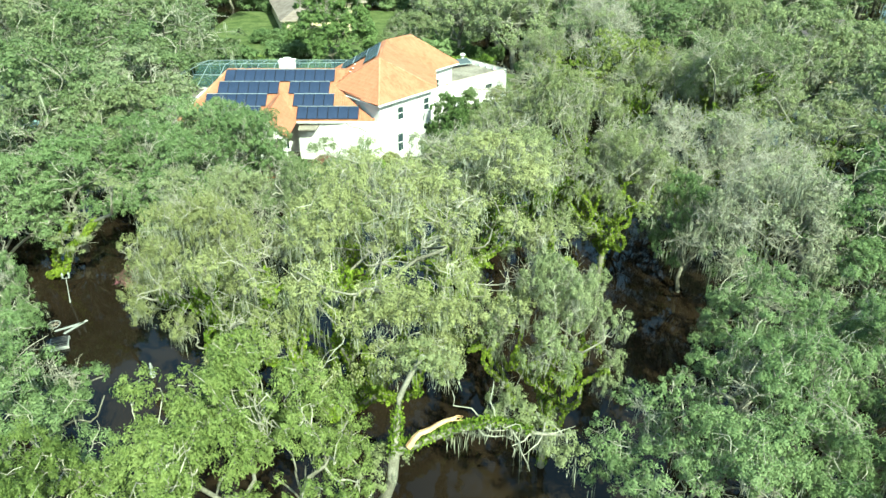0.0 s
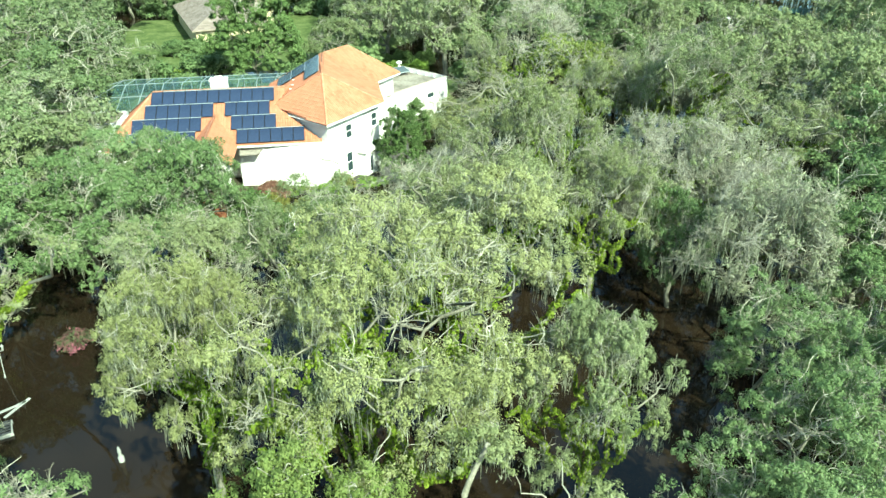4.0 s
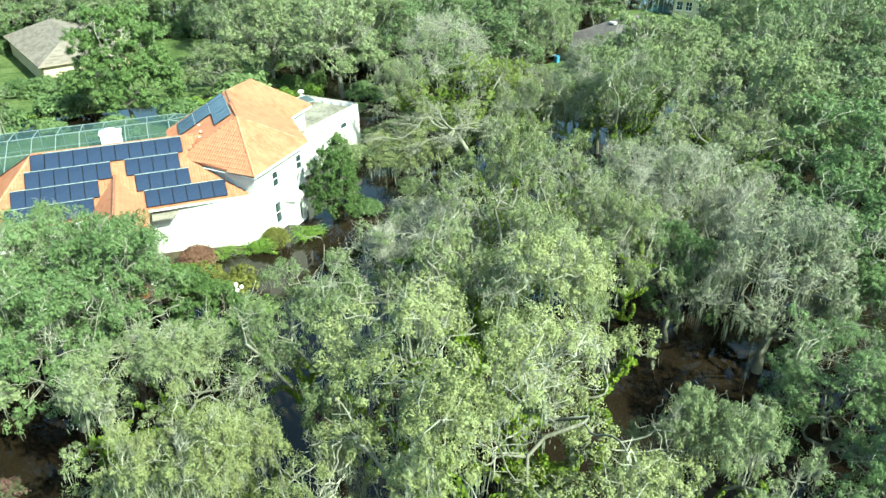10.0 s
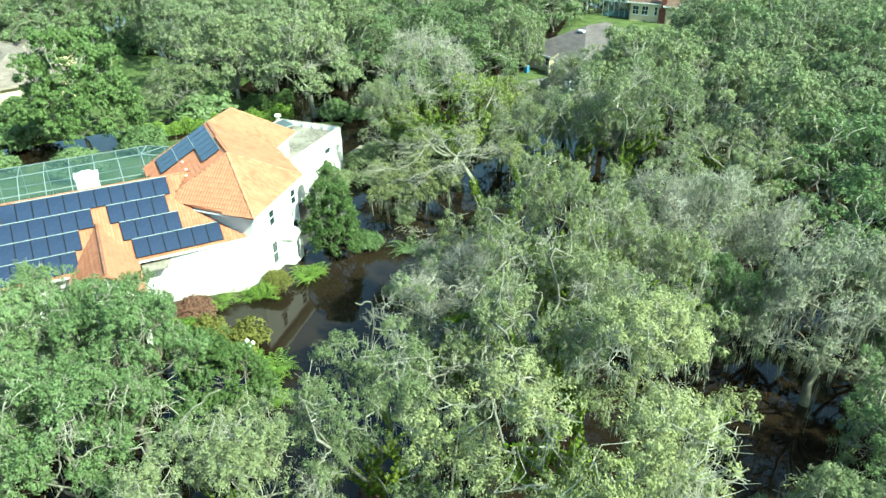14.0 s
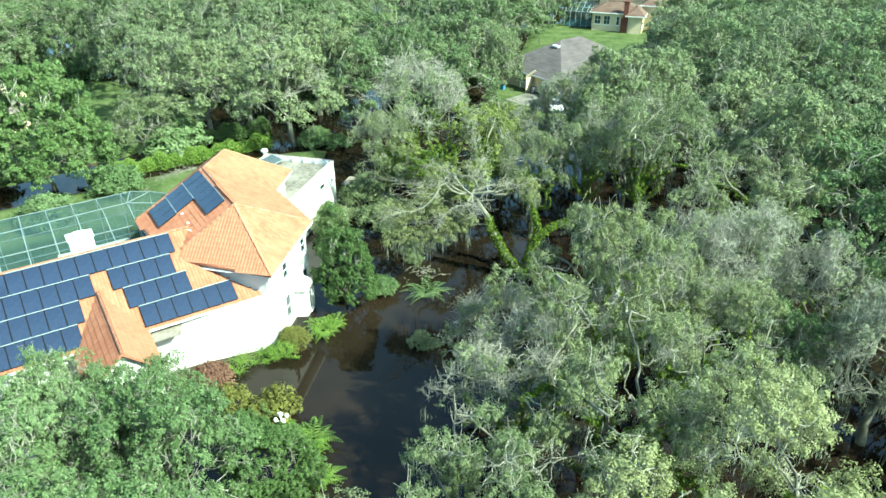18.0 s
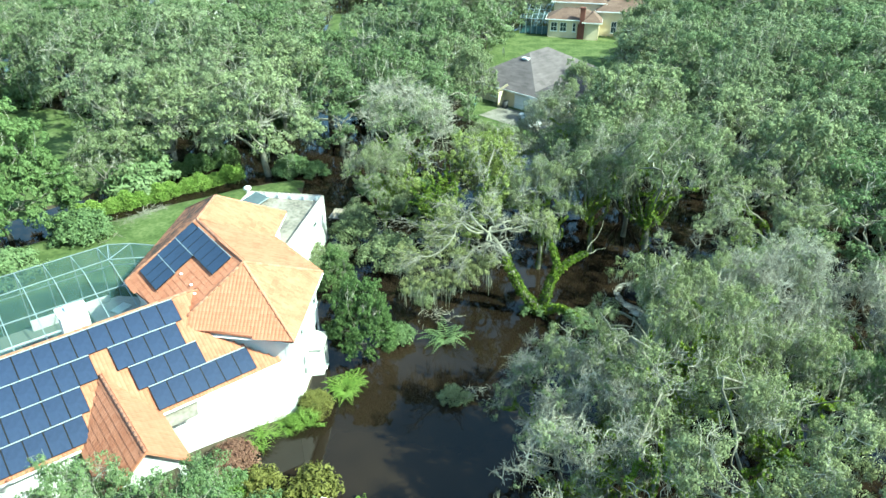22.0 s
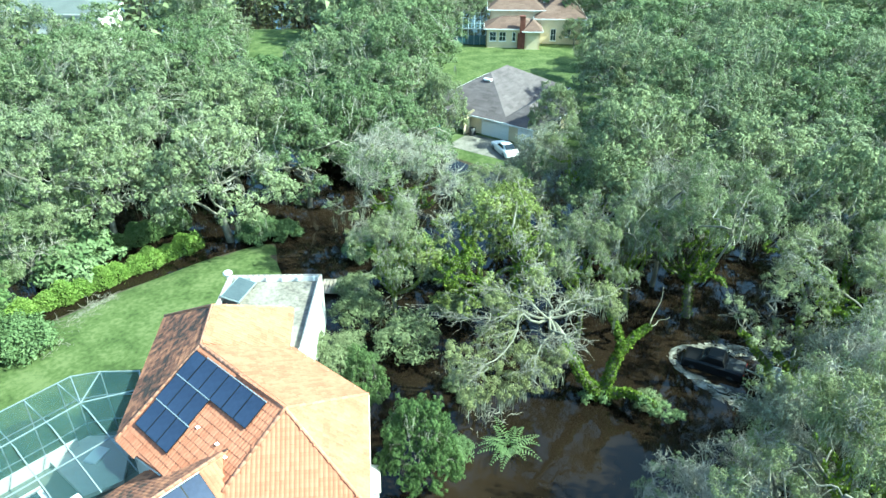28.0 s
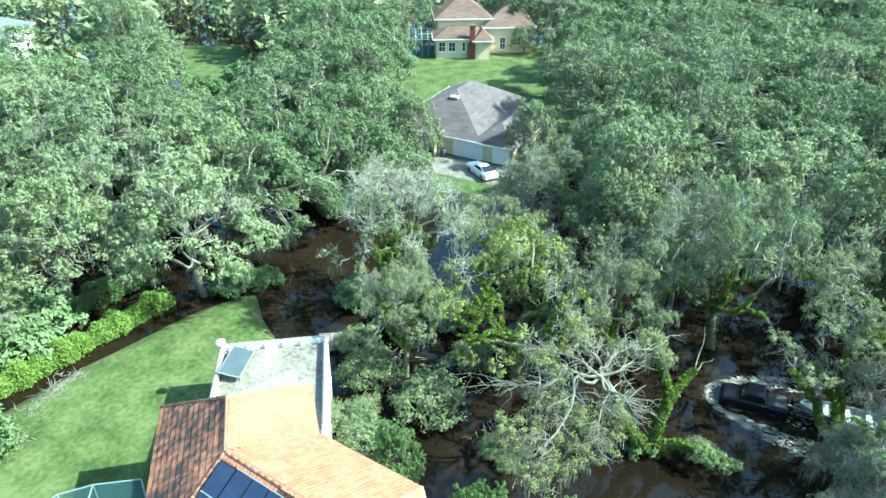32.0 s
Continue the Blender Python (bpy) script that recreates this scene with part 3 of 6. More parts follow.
grove([
    (-13.4, 38.6, 4.6, 10.2, "oak"),
    (-6.2, 38.6, 4.3, 11.4, "oak"),
    (3.0, 40.2, 5.0, 13.0, "oak"),
    (10.4, 42.0, 4.2, 11.2, "oak"),
    (7.6, 46.8, 4.8, 13.9, "oak"),
    (17.4, 47.2, 4.2, 11.0, "bare"),
    (1.4, 46.4, 4.2, 9.4, "bare"),
    (4.4, 51.6, 3.6, 7.6, "bare"),
    (10.6, 50.6, 2.9, 6.2, "bare"),
    (14.0, 49.6, 3.5, 8.2, "cypress"),
    (17.2, 51.4, 2.5, 6.2, "cypress"),
    (19.4, 36.8, 4.6, 11.0, "cypress"),
    (16.4, 29.2, 3.6, 8.4, "fine_green"),
    (19.0, 24.6, 3.8, 10.0, "fine_green"),
    (23.6, 28.0, 3.8, 8.4, "fine_green"),
    (24.6, 33.6, 3.8, 7.6, "green"),
    (16.2, 41.4, 2.5, 8.4, "green"),
    (22.0, 43.0, 3.8, 9.4, "bare"),
    (27.0, 38.0, 4.7, 10.3, "green"),
])
grove([
    (22.8, 48.8, 3.8, 9.6, "cypress"),
    (-22.7, 51.0, 3.8, 9.1, "green"),
    (-15.9, 50.8, 3.7, 9.9, "green"),
    (-18.6, 46.6, 3.5, 9.3, "green"),
    (-21.2, 55.0, 3.9, 9.2, "green"),
    (-27.1, 47.3, 4.5, 9.1, "green"),
    (-30.5, 60.4, 3.9, 9.4, "far"),
    (-36.0, 97.0, 5.4, 9.0, "far"),
    (27.0, 62.0, 5.2, 13.2, "oak"),
    (28.6, 53.2, 4.9, 10.8, "oak"),
    (36.4, 72.0, 5.6, 13.4, "mid"),
    (29.8, 71.3, 4.2, 10.8, "mid"),
    (15.6, 73.0, 5.2, 11.4, "yellow"),
    (18.8, 67.2, 3.3, 9.8, "oak"),
    (21.6, 75.4, 4.0, 9.6, "yellow"),
    (18.2, 85.0, 5.2, 11.8, "bare"),
    (11.2, 79.2, 3.0, 9.8, "oak"),
])
grove([
    (24.7, 66.3, 3.6, 10.6, "oak"),
    (26.7, 81.0, 3.8, 7.5, "oak"),
    (34.4, 75.0, 4.8, 10.6, "oak"),
    (34.0, 81.6, 3.8, 9.0, "cypress"),
    (45.3, 77.5, 5.4, 10.8, "mid"),
    (31.5, 97.5, 5.0, 9.0, "far"),
    (36.3, 47.1, 5.9, 11.3, "green"),
    (36.9, 56.0, 4.9, 13.3, "mid"),
    (-30.0, 42.5, 4.2, 8.8, "green"),
    (-27.6, 59.8, 5.0, 9.2, "mid"),
])
grove([
    (42.4, 64.4, 5.4, 11.8, "mid"),
    (29.4, 66.3, 3.7, 11.0, "cypress"),
    (9.8, 99.7, 5.6, 12.0, "mid"),
    (2.4, 106.6, 5.2, 11.5, "mid"),
    (8.5, 110.0, 5.6, 12.0, "fargrey"),
    (17.0, 108.0, 5.6, 12.5, "mid"),
    (27.0, 101.0, 5.6, 11.5, "far"),
    (-15.2, 101.8, 5.4, 12.6, "dark"),
    (-5.4, 105.6, 3.4, 6.8, "mid"),
    (-0.6, 114.6, 5.2, 12.0, "fargrey"),
    (1.3, 130.0, 7.0, 13.5, "fargrey"),
])
grove([
    (14.6, 120.0, 6.6, 13.0, "fargrey"),
    (36.0, 104.0, 5.4, 11.5, "far"),
    (-11.2, 51.7, 2.5, 5.2, "dark"),
    (-15.8, 55.2, 2.8, 8.4, "green"),
    (0.7, 66.5, 2.1, 6.3, "dark"),
    (43.0, 107.4, 4.2, 9.0, "mid"),
    (38.6, 98.8, 2.9, 9.6, "mid"),
    (91.2, 113.6, 2.4, 5.2, "mid"),
    (48.0, 81.0, 4.0, 8.6, "mid"),
    (47.8, 88.8, 2.8, 8.4, "mid"),
    (62.0, 89.5, 4.6, 12.0, "mid"),
    (69.0, 94.0, 5.0, 12.5, "mid"),
    (2.9, 73.7, 1.4, 4.8, "dark"),
])

OPEN = [
    [(-31, -30), (25, -30), (47, 60), (47, 80), (30, 99), (9, 99), (-8, 101), (-22, 98), (-32, 97), (-31, 20)],
    [(34, 82), (44, 78), (60, 86), (98, 106), (98, 132), (76, 134), (44, 108)],
    [(-40, 98), (-6, 98), (0, 112), (2, 122), (-5, 140), (-14, 140), (-40, 146)],
    [(14, 160), (38, 150), (50, 178), (46, 190), (24, 194)],
    [(22, 113), (36, 110), (60, 140), (70, 160), (60, 172), (44, 150)],
]
wood = random.Random(5)
tries = 0
while tries < 5200 and len(planted) < 245:
    tries += 1
    x, y = wood.uniform(-62, 125), wood.uniform(0, 172)
    d = math.hypot(x + 12, y - 30)
    if any(inside(p, x, y) for p in OPEN) or d > 150 or x < -0.7 * y - 14 or (x > 20 and y < 16 + 0.42 * (x - 10)):
        continue
    r = wood.uniform(4.6, 7.0)
    if any((x - a) ** 2 + (y - b) ** 2 < (0.53 * (r + c)) ** 2 for a, b, c in planted):
        continue
    plant(x, y, r, wood.uniform(10.0, 14.0), "fargrey" if wood.random() < 0.45 else "far")


def far_woods():
    """The unbroken woods towards the horizon: leaf masses on lumpy mounds over stems."""
    rng = np.random.default_rng(9)
    pts, lines = [], []
    for _ in range(1500):
        ang = rng.uniform(-0.75, 1.75)
        d = rng.uniform(128, 300)
        x, y = -10 + d * math.sin(ang), 30 + d * math.cos(ang)
        if any(inside(p, x, y) for p in OPEN) or (70 < x < 112 and 100 < y < 140):
            continue
        h, r = rng.uniform(9, 14), rng.uniform(3.5, 6.5)
        a = rng.normal(0, 1, (110, 3))
        a[:, 2] = np.abs(a[:, 2]) * np.where(rng.random(110) < 0.3, -0.8, 1)
        a /= np.linalg.norm(a, axis=1)[:, None]
        pts.append(a * [r, r, h * 0.52] * rng.uniform(0.7, 1.05, (110, 1)) + [x, y, h * 0.48])
        lines.append([(x, y, -0.5, 0.3), (x, y, h * 0.7, 0.12)])
    w = thing("far_woods", "unbroken green oak woods towards the horizon", "woods", kind="stuff")
    v, f = tubes(lines, 4)
    part("branchwork", mesh("branchwork", v, f, M_BARK), w)["kind"] = "stuff"
    part("canopy", loose("canopy", leaf_shapes(rng, np.concatenate(pts), 0.85, 0.9, 1.5, 3), M_SAGE), w)["kind"] = "stuff"


far_woods()

# slim oak before the garage
grove([(-19.2, 59.0, 2.6, 8.1, "green")])

# ---- ground and water ----
LAWN = [(-40, 95), (-21, 98.8), (-13.8, 99.2), (-7.8, 99.3), (-2, 99.2), (4.5, 98.4), (9.4, 97.4), (12.2, 96.4), (9.4, 92.5), (8.0, 88.0),
        (3, 82), (-1.4, 76), (-1.4, 69.5), (-6, 64.3), (-13, 63.4), (-14.5, 58), (-20, 57), (-26, 57), (-32, 62)]
LAND = [LAWN, [(39, 87), (58, 84), (100, 104), (98, 128), (74, 134), (46, 106), (39, 103)], [(38, 132), (46, 133), (58, 146), (68, 160), (60, 168), (48, 152)],
        [(-40, 107), (-26, 105.8), (-21, 105.2), (-12.8, 106), (-7.5, 107), (1, 112), (7, 120), (-4, 141), (-12, 143), (-24, 142), (-40, 142)]]


def edge_distance(poly, x, y):
    best = 1e9
    for (x0, y0), (x1, y1) in zip(poly, poly[1:] + poly[:1]):
        dx, dy = x1 - x0, y1 - y0
        s = max(0, min(1, ((x - x0) * dx + (y - y0) * dy) / (dx * dx + dy * dy)))
        best = min(best, math.hypot(x - x0 - s * dx, y - y0 - s * dy))
    return best


def ground_height(x, y):
    h = -0.7
    for p in LAND:
        d = edge_distance(p, x, y)
        d = d if inside(p, x, y) else -d
        h = max(h, max(-0.7, min(0.42, 0.10 + d * 0.35)))
    return h + 0.05 * noise.noise((x * 0.3, y * 0.3, 0.0)) + 0.08 * noise.noise((x * 0.07, y * 0.07, 3))


def ground_sheet():
    xs = [-3000, -900, -300, -140] + list(np.arange(-90, 131, 1.5)) + [190, 350, 900, 3000]
    ys = [-3000, -900, -300, -100] + list(np.arange(-30, 181, 1.5)) + [230, 400, 900, 3000]
    v = [(x, y, ground_height(x, y) if -90 <= x <= 130 and -30 <= y <= 180 else -0.3) for y in ys for x in xs]
    w = len(xs)
    f = [(j * w + i, j * w + i + 1, j * w + w + i + 1, j * w + w + i) for j in range(len(ys) - 1) for i in range(w - 1)]
    me = mesh("ground", v, f, M_GRASS, True)
    me.materials.append(M_MUD)
    for p in me.polygons:
        c = p.center
        p.material_index = 0 if c.z > -0.05 and c.y > 78 else 1
    return tagged(new("ground", me), "grassy ground, sunk under floodwater between the trees", "ground", kind="structure")


ground_sheet()
tagged(new("water", mesh("water", [(-3000, -3000, 0), (3000, -3000, 0), (3000, 3000, 0), (-3000, 3000, 0)], [(0, 1, 2, 3)], M_WATER)),
       "dark brown still floodwater mirroring the sky and trees", "water", kind="structure")


# ---- building helpers ----
def slab(name, polys, thick, material):
    """Roof or floor plates: each polygon thickened straight down."""
    v, f = [], []
    for poly in polys:
        k, n = len(v), len(poly)
        v += [tuple(p) for p in poly] + [(p[0], p[1], p[2] - thick) for p in poly]
        f += [tuple(range(k, k + n)), tuple(range(k + 2 * n - 1, k + n - 1, -1))]
        f += [(k + i, k + n + i, k + n + (i + 1) % n, k + (i + 1) % n) for i in range(n)]
    return mesh(name, v, f, material)


def slope_frame(poly):
    p = [Vector(q) for q in poly]
    n = Vector((0, 0, 0))
    for a, b in zip(p, p[1:] + p[:1]):
        n += a.cross(b)
    n.normalize()
    if n.z < 0:
        n = -n
    down = Vector((n.x, n.y, 0)).normalized()
    along = Vector((-down.y, down.x, 0))
    down = (down - n * down.dot(n)).normalized()
    return p[0], along, down, n


def tile_cells(poly, wide, long, keep=lambda c: True, edge=0.1):
    """Centres of the courses of tiles on one slope, with the slope's frame."""
    o, a, d, n = slope_frame(poly)
    flat = [((Vector(q) - o).dot(a), (Vector(q) - o).dot(d)) for q in poly]
    u0, u1 = min(p[0] for p in flat), max(p[0] for p in flat)
    v0, v1 = min(p[1] for p in flat), max(p[1] for p in flat)
    rows = int((v1 - v0) / long)
    for j in range(rows + 1):
        for i in range(int((u1 - u0) / wide) + 1):
            u, v = u0 + (i + 0.5) * wide, v1 - (j + 0.5) * long
            if inside(flat, u, v) and inside(flat, u - wide * edge, v) and inside(flat, u + wide * edge, v):
                c = o + a * u + d * v
                if keep(c):
                    yield c, a, d, n


def barrel(c, a, d, n, wide, long, jitter):
    """One barrel tile: an arch over the course below."""
    c = c + n * jitter
    v = []
    for s, lift in ((-0.52, 0.004), (0.56, 0.034)):
        for q, h in ((-0.5, 0.0), (-0.28, 0.014), (0.10, 0.014), (0.30, 0.001), (0.5, -0.002)):
            v.append(c + a * (q * wide) + d * (s * long) + n * (h + lift))
    f = [(i, i + 5, i + 6, i + 1) for i in range(4)]
    f.append((5, 6, 7, 8, 9)[::-1])
    return v, f


def tiled(name, polys, material, parent, label="", wide=0.215, long=0.40, skip=lambda c: False):
    rng = random.Random(len(name) + len(polys))
    v, f = [], []
    for poly in polys:
        for c, a, d, n in tile_cells(poly, wide, long, lambda c: not skip(c)):
            tv, tf = barrel(c, a, d, n, wide, long, rng.uniform(0, 0.008))
            k = len(v)
            v += tv
            f += [tuple(i + k for i in q) for q in tf]
    ob = part(name, mesh(name, v, f, material), parent, label)
    ob["kind"] = "stuff"
    return ob


def ridge_caps(name, runs, material, parent):
    """Half-round cap tiles along ridges and hips."""
    v, f = tubes([[(0, 0, 0, 0.098), (0, 0, 0.435, 0.112)]], 8)
    me = mesh(name, v, f, material, True)
    for a, b in runs:
        a, b = Vector(a), Vector(b)
        k = max(1, int((b - a).length / 0.42))
        turn = (b - a).to_track_quat("Z", "X").to_matrix().to_4x4()
        for i in range(k):
            part(name, me, parent, "", Matrix.Translation(a.lerp(b, i / k)) @ turn)


def wall(name, p0, p1, z0, z1, thick, openings, material, parent, label=""):
    """A straight wall from p0 to p1 with openings (u0, u1, v0, v1) cut through it; its outer face lies on the line, to the right of its run."""
    p0, p1 = Vector(p0), Vector(p1)
    run = (p1 - p0).length
    us = sorted({0, run, *[u for o in openings for u in o[:2]]})
    vs = sorted({z0, z1, *[u for o in openings for u in o[2:]]})
    d = (p1 - p0).normalized()
    inward = Vector((-d.y, d.x))
    ang = math.degrees(math.atan2(d.y, d.x))
    items = []
    for a, b in zip(us, us[1:]):
        cells = []
        for c, e in zip(vs, vs[1:]):
            if any(o[0] <= a and b <= o[1] and o[2] <= c and e <= o[3] for o in openings):
                continue
            cells.append((c, e))
        for c, e in cells:
            m = p0 + d * (a + b) / 2 + inward * thick / 2
            items.append(((m.x, m.y, (c + e) / 2), (b - a, thick, e - c), ang))
    return part(name, boxes(name, items, material, weld=True), parent, label)


def window(parent, p0, p1, u0, u1, v0, v1, bars=1, mid=True, frame_mat=None, depth=0.10, name="window", shade=None):
    """A framed window with glass set back in its opening."""
    frame_mat = frame_mat or M_TRIM
    p0, p1 = Vector(p0), Vector(p1)
    d = (p1 - p0).normalized()
    ang = math.degrees(math.atan2(d.y, d.x))
    c = p0 + d * (u0 + u1) / 2
    w, h = u1 - u0, v1 - v0
    win = part(name, boxes("window_frame", [((-w / 2 + 0.035, 0.05, h / 2), (0.07, 0.12, h)), ((w / 2 - 0.035, 0.05, h / 2), (0.07, 0.12, h)),
                                      ((0, 0.05, 0.035), (w - 0.14, 0.12, 0.07)), ((0, 0.05, h - 0.035), (w - 0.14, 0.12, 0.07))], frame_mat),
               parent, "", pose(c.x, c.y, v0, 0, 0, ang))
    part("pane", boxes("pane", [((0, depth, h / 2), (w - 0.14, 0.02, h - 0.14))], shade or M_PANE), win)
    items = [((-w / 2 + w * (i + 1) / (bars + 1), depth - 0.03, h / 2), (0.045, 0.04, h - 0.14)) for i in range(bars)]
    if mid:
        items.append(((0, depth - 0.032, h * 0.5), (w - 0.14, 0.03, 0.05)))
    part("glazing_bars", boxes("glazing_bars", items, frame_mat), win)
    part("sill", boxes("sill", [((0, -0.05, -0.04), (w + 0.16, 0.18, 0.08))], frame_mat, 0.01), win)
    return win


# ---- the white house ----
RZ, EZ = 9.28, 6.30
B, C, K, L, J = (-5.95, 63.40, EZ), (-0.62, 69.20, EZ), (-0.98, 75.70, EZ), (-11.65, 76.45, EZ), (-10.95, 68.75, EZ + 0.35)
G, N = (1.75, 78.95, EZ), (-4.25, 84.45, EZ)
E, D, A = (-6.15, 68.95, RZ), (-6.15, 76.35, RZ), (-3.60, 79.15, RZ)
house = thing("house", "white two-storey stucco house with an orange clay tile roof", "house")
SUNNY = [(E, B, C), (D, E, C, K), (A, D, K, G), (N, A, G)]
FRONT = [(E, J, B), (D, L, J, E)]
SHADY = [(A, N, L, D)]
roof = part("roof", slab("roof", SUNNY + FRONT + SHADY, 0.16, M_TILE), house, "orange clay tile hip roof")


tiled("roof_tiles", SUNNY + FRONT[1:], M_TILE, roof)
# back slopes get clay that is mottled from near black to orange
tiled("weathered_roof_tiles", SHADY, M_MOTTLEDTILE, roof, "clay tiles mottled from near black to orange")
ridge_caps("ridge_cap", [(E, D), (D, A), (E, B), (E, C), (E, J), (D, L), (A, G), (A, N)], M_CAP, roof)


def inset(poly, d):
    """The outline drawn in by d; corners run anticlockwise."""
    out = []
    n = len(poly)
    for i in range(n):
        a, b, c = Vector(poly[i - 1][:2]), Vector(poly[i][:2]), Vector(poly[(i + 1) % n][:2])
        e, g = (b - a).normalized(), (c - b).normalized()
        m = Vector((-e.y, e.x)) + Vector((-g.y, g.x))
        m = m / max(0.3, m.length_squared) * 2
        out.append(b + m * d)
    return out


outline = [B, C, K, G, N, L, J]
ring = inset(outline, 0.55)
main_openings = {0: [(2.3, 3.2, 4.0, 5.35), (5.9, 6.8, 4.1, 5.45), (2.2, 3.1, 0.75, 2.7), (5.85, 6.75, 0.75, 2.75)],
                 1: [(2.0, 2.9, 3.9, 5.2), (2.2, 3.2, 0.9, 2.3)], 2: [(1.0, 1.8, 3.9, 5.0)], 4: [(3.0, 4.2, 3.8, 5.0), (6, 7.2, 3.8, 5.0)]}
for i in range(7):
    p, q = ring[i], ring[(i + 1) % 7]
    op = main_openings.get(i, [])
    wall("wall", p, q, -0.6, EZ - 0.12, 0.25, op, M_STUCCO, house)
    for j, o in enumerate(op):
        window(house, p, q, *o, bars=0, depth=0.05)
part("soffit", slab("soffit", [[(p[0], p[1], EZ - 0.17) for p in outline]], 0.05, M_TRIM), house, "white boxed eaves")
part("floor", slab("floor", [[(p.x, p.y, 0.45) for p in inset(outline, 0.8)]], 0.2, M_CONC), house)
gut = [(outline[i][0], outline[i][1], EZ - 0.09) for i in range(7)]
for i in (0, 1, 2, 4):
    part("gutter", beam("gutter", [(gut[i], gut[(i + 1) % 7])], 0.13, M_TRIM, 0.14), house, "white eaves gutter")
# small bay with a grey hipped top on the side wall
hd = (ring[1] - ring[0]).normalized()
hn = Vector((hd.y, -hd.x))
bay = [ring[0] + hd * s + hn * o for s, o in ((3.75, 0.0), (3.95, 0.85), (5.55, 0.85), (5.75, 0.0))]
for i, op in enumerate(([], [(0.5, 1.0, 0.2, 1.9)], [])):
    wall("bay_wall", bay[i], bay[i + 1], -0.6, 2.35, 0.18, op, M_STUCCO, house)
    for o in op:
        window(house, bay[i], bay[i + 1], *o, bars=0, mid=False, depth=0.06)
be = [ring[0] + hd * s + hn * o for s, o in ((3.6, 0.0), (3.8, 1.0), (5.7, 1.0), (5.9, 0.0), (4.3, 0.0), (5.2, 0.0))]
part("bay_roof", slab("bay_roof", [[(*be[0], 2.35), (*be[1], 2.35), (*be[4], 2.85)], [(*be[1], 2.35), (*be[2], 2.35), (*be[5], 2.85), (*be[4], 2.85)], [(*be[2], 2.35), (*be[3], 2.35), (*be[5], 2.85)]],
                      0.06, M_CONC), house, "small pale grey hipped roof over the bay")

# garage wing with a hip at its far end and a gabled entry
GZ, WZ = 4.42, 7.92
g_y0, g_y1, r_y = 64.45, 75.2, 70.0
W0 = [(-6.35, g_y0, GZ), (-10.6, 68.25, 6.816), (-9.2, r_y, WZ), (-21.3, r_y, WZ), (-25.2, g_y0, GZ)]
W1 = [(-21.3, r_y, WZ), (-25.2, g_y1, GZ), (-25.2, g_y0, GZ)]
W2 = [(-8.9, r_y, WZ), (-11.0, g_y1, GZ), (-25.2, g_y1, GZ), (-21.3, r_y, WZ)]
wing = part("wing_roof", slab("wing_roof", [W0, W1, W2], 0.15, M_TILE), house, "orange clay tile roof of the garage wing")
tiled("roof_tiles", [W0, W1], M_TILE, wing)
tiled("weathered_roof_tiles", [W2], M_MOTTLEDTILE, wing)
ridge_caps("ridge_cap", [(W0[2], W0[3]), (W0[3], W0[4]), (W1[0], W1[1])], M_CAP, wing)
gr0, gr1 = (-15.85, 60.0, 6.35), (-15.85, 67.3, 6.35)
GABLE_L = [gr1, gr0, (-18.1, 60.0, 4.30), (-18.1, 64.4, 4.30)]
GABLE_R = [gr0, gr1, (-13.85, 64.4, 4.50), (-13.85, 60.0, 4.50)]
porch = part("porch_roof", slab("porch_roof", [GABLE_L, GABLE_R], 0.14, M_TILE), house, "gabled clay tile roof over the entry")
tiled("roof_tiles", [GABLE_L], M_TILE, porch)
ridge_caps("ridge_cap", [(gr0, gr1)], M_CAP, porch)
part("gable", mesh("gable", [(-17.9, 60.35, 4.2), (-14.0, 60.35, 4.2), (-15.85, 60.35, 6.15), (-17.9, 60.55, 4.2), (-14.0, 60.55, 4.2), (-15.85, 60.55, 6.15)],
                   [(0, 1, 2), (5, 4, 3), (0, 3, 4, 1), (1, 4, 5, 2), (2, 5, 3, 0)], M_STUCCO), house)
for x in (-17.6, -16.4, -14.3):
    part("column", boxes("column", [((x, 60.6, 1.9), (0.32, 0.32, 4.6)), ((x, 60.6, 4.1), (0.44, 0.44, 0.2)), ((x, 60.6, 0.55), (0.46, 0.46, 0.3))], M_STUCCO, 0.02), house, "white square porch column")
wl = [((-13.9, 65.0), (ring[0].x - 0.03, ring[0].y + 0.03)), ((-25.8, 65.0), (-18.0, 65.0)), ((-25.8, 74.6), (-25.8, 65.0)), ((-10.6, 74.6), (-25.8, 74.6)), ((-18.0, 67.0), (-13.9, 67.0)),
      ((-18.0, 65.0), (-18.0, 67.0)), ((-13.9, 67.0), (-13.9, 65.0))]
wop = {1: [], 3: [(1.5, 3.9, 0.6, 2.8), (6.5, 8.9, 0.6, 2.8)], 4: [(1.4, 2.7, 0.6, 3.0)]}
for i, (p, q) in enumerate(wl):
    wall("wall", p, q, -0.6, GZ - 0.02, 0.25, wop.get(i, []), M_STUCCO, house)
    for o in wop.get(i, []):
        window(house, p, q, *o)
for gx0, gx1 in ((-6.35, -13.85), (-18.1, -26.4)):
    part("gutter", beam("gutter", [((gx0, g_y0, GZ - 0.06), (gx1, g_y0, GZ - 0.06))], 0.13, M_TRIM, 0.14), house, "white eaves gutter")
part("chimney", boxes("chimney", [((-15.75, 71.7, 7.0), (1.5, 1.0, 2.7)), ((-15.75, 71.7, 8.38), (1.65, 1.15, 0.12)), ((-15.75, 71.7, 8.56), (0.7, 0.45, 0.2))], M_STUCCO, 0.03), house, "white stucco chimney with a flat metal cap")

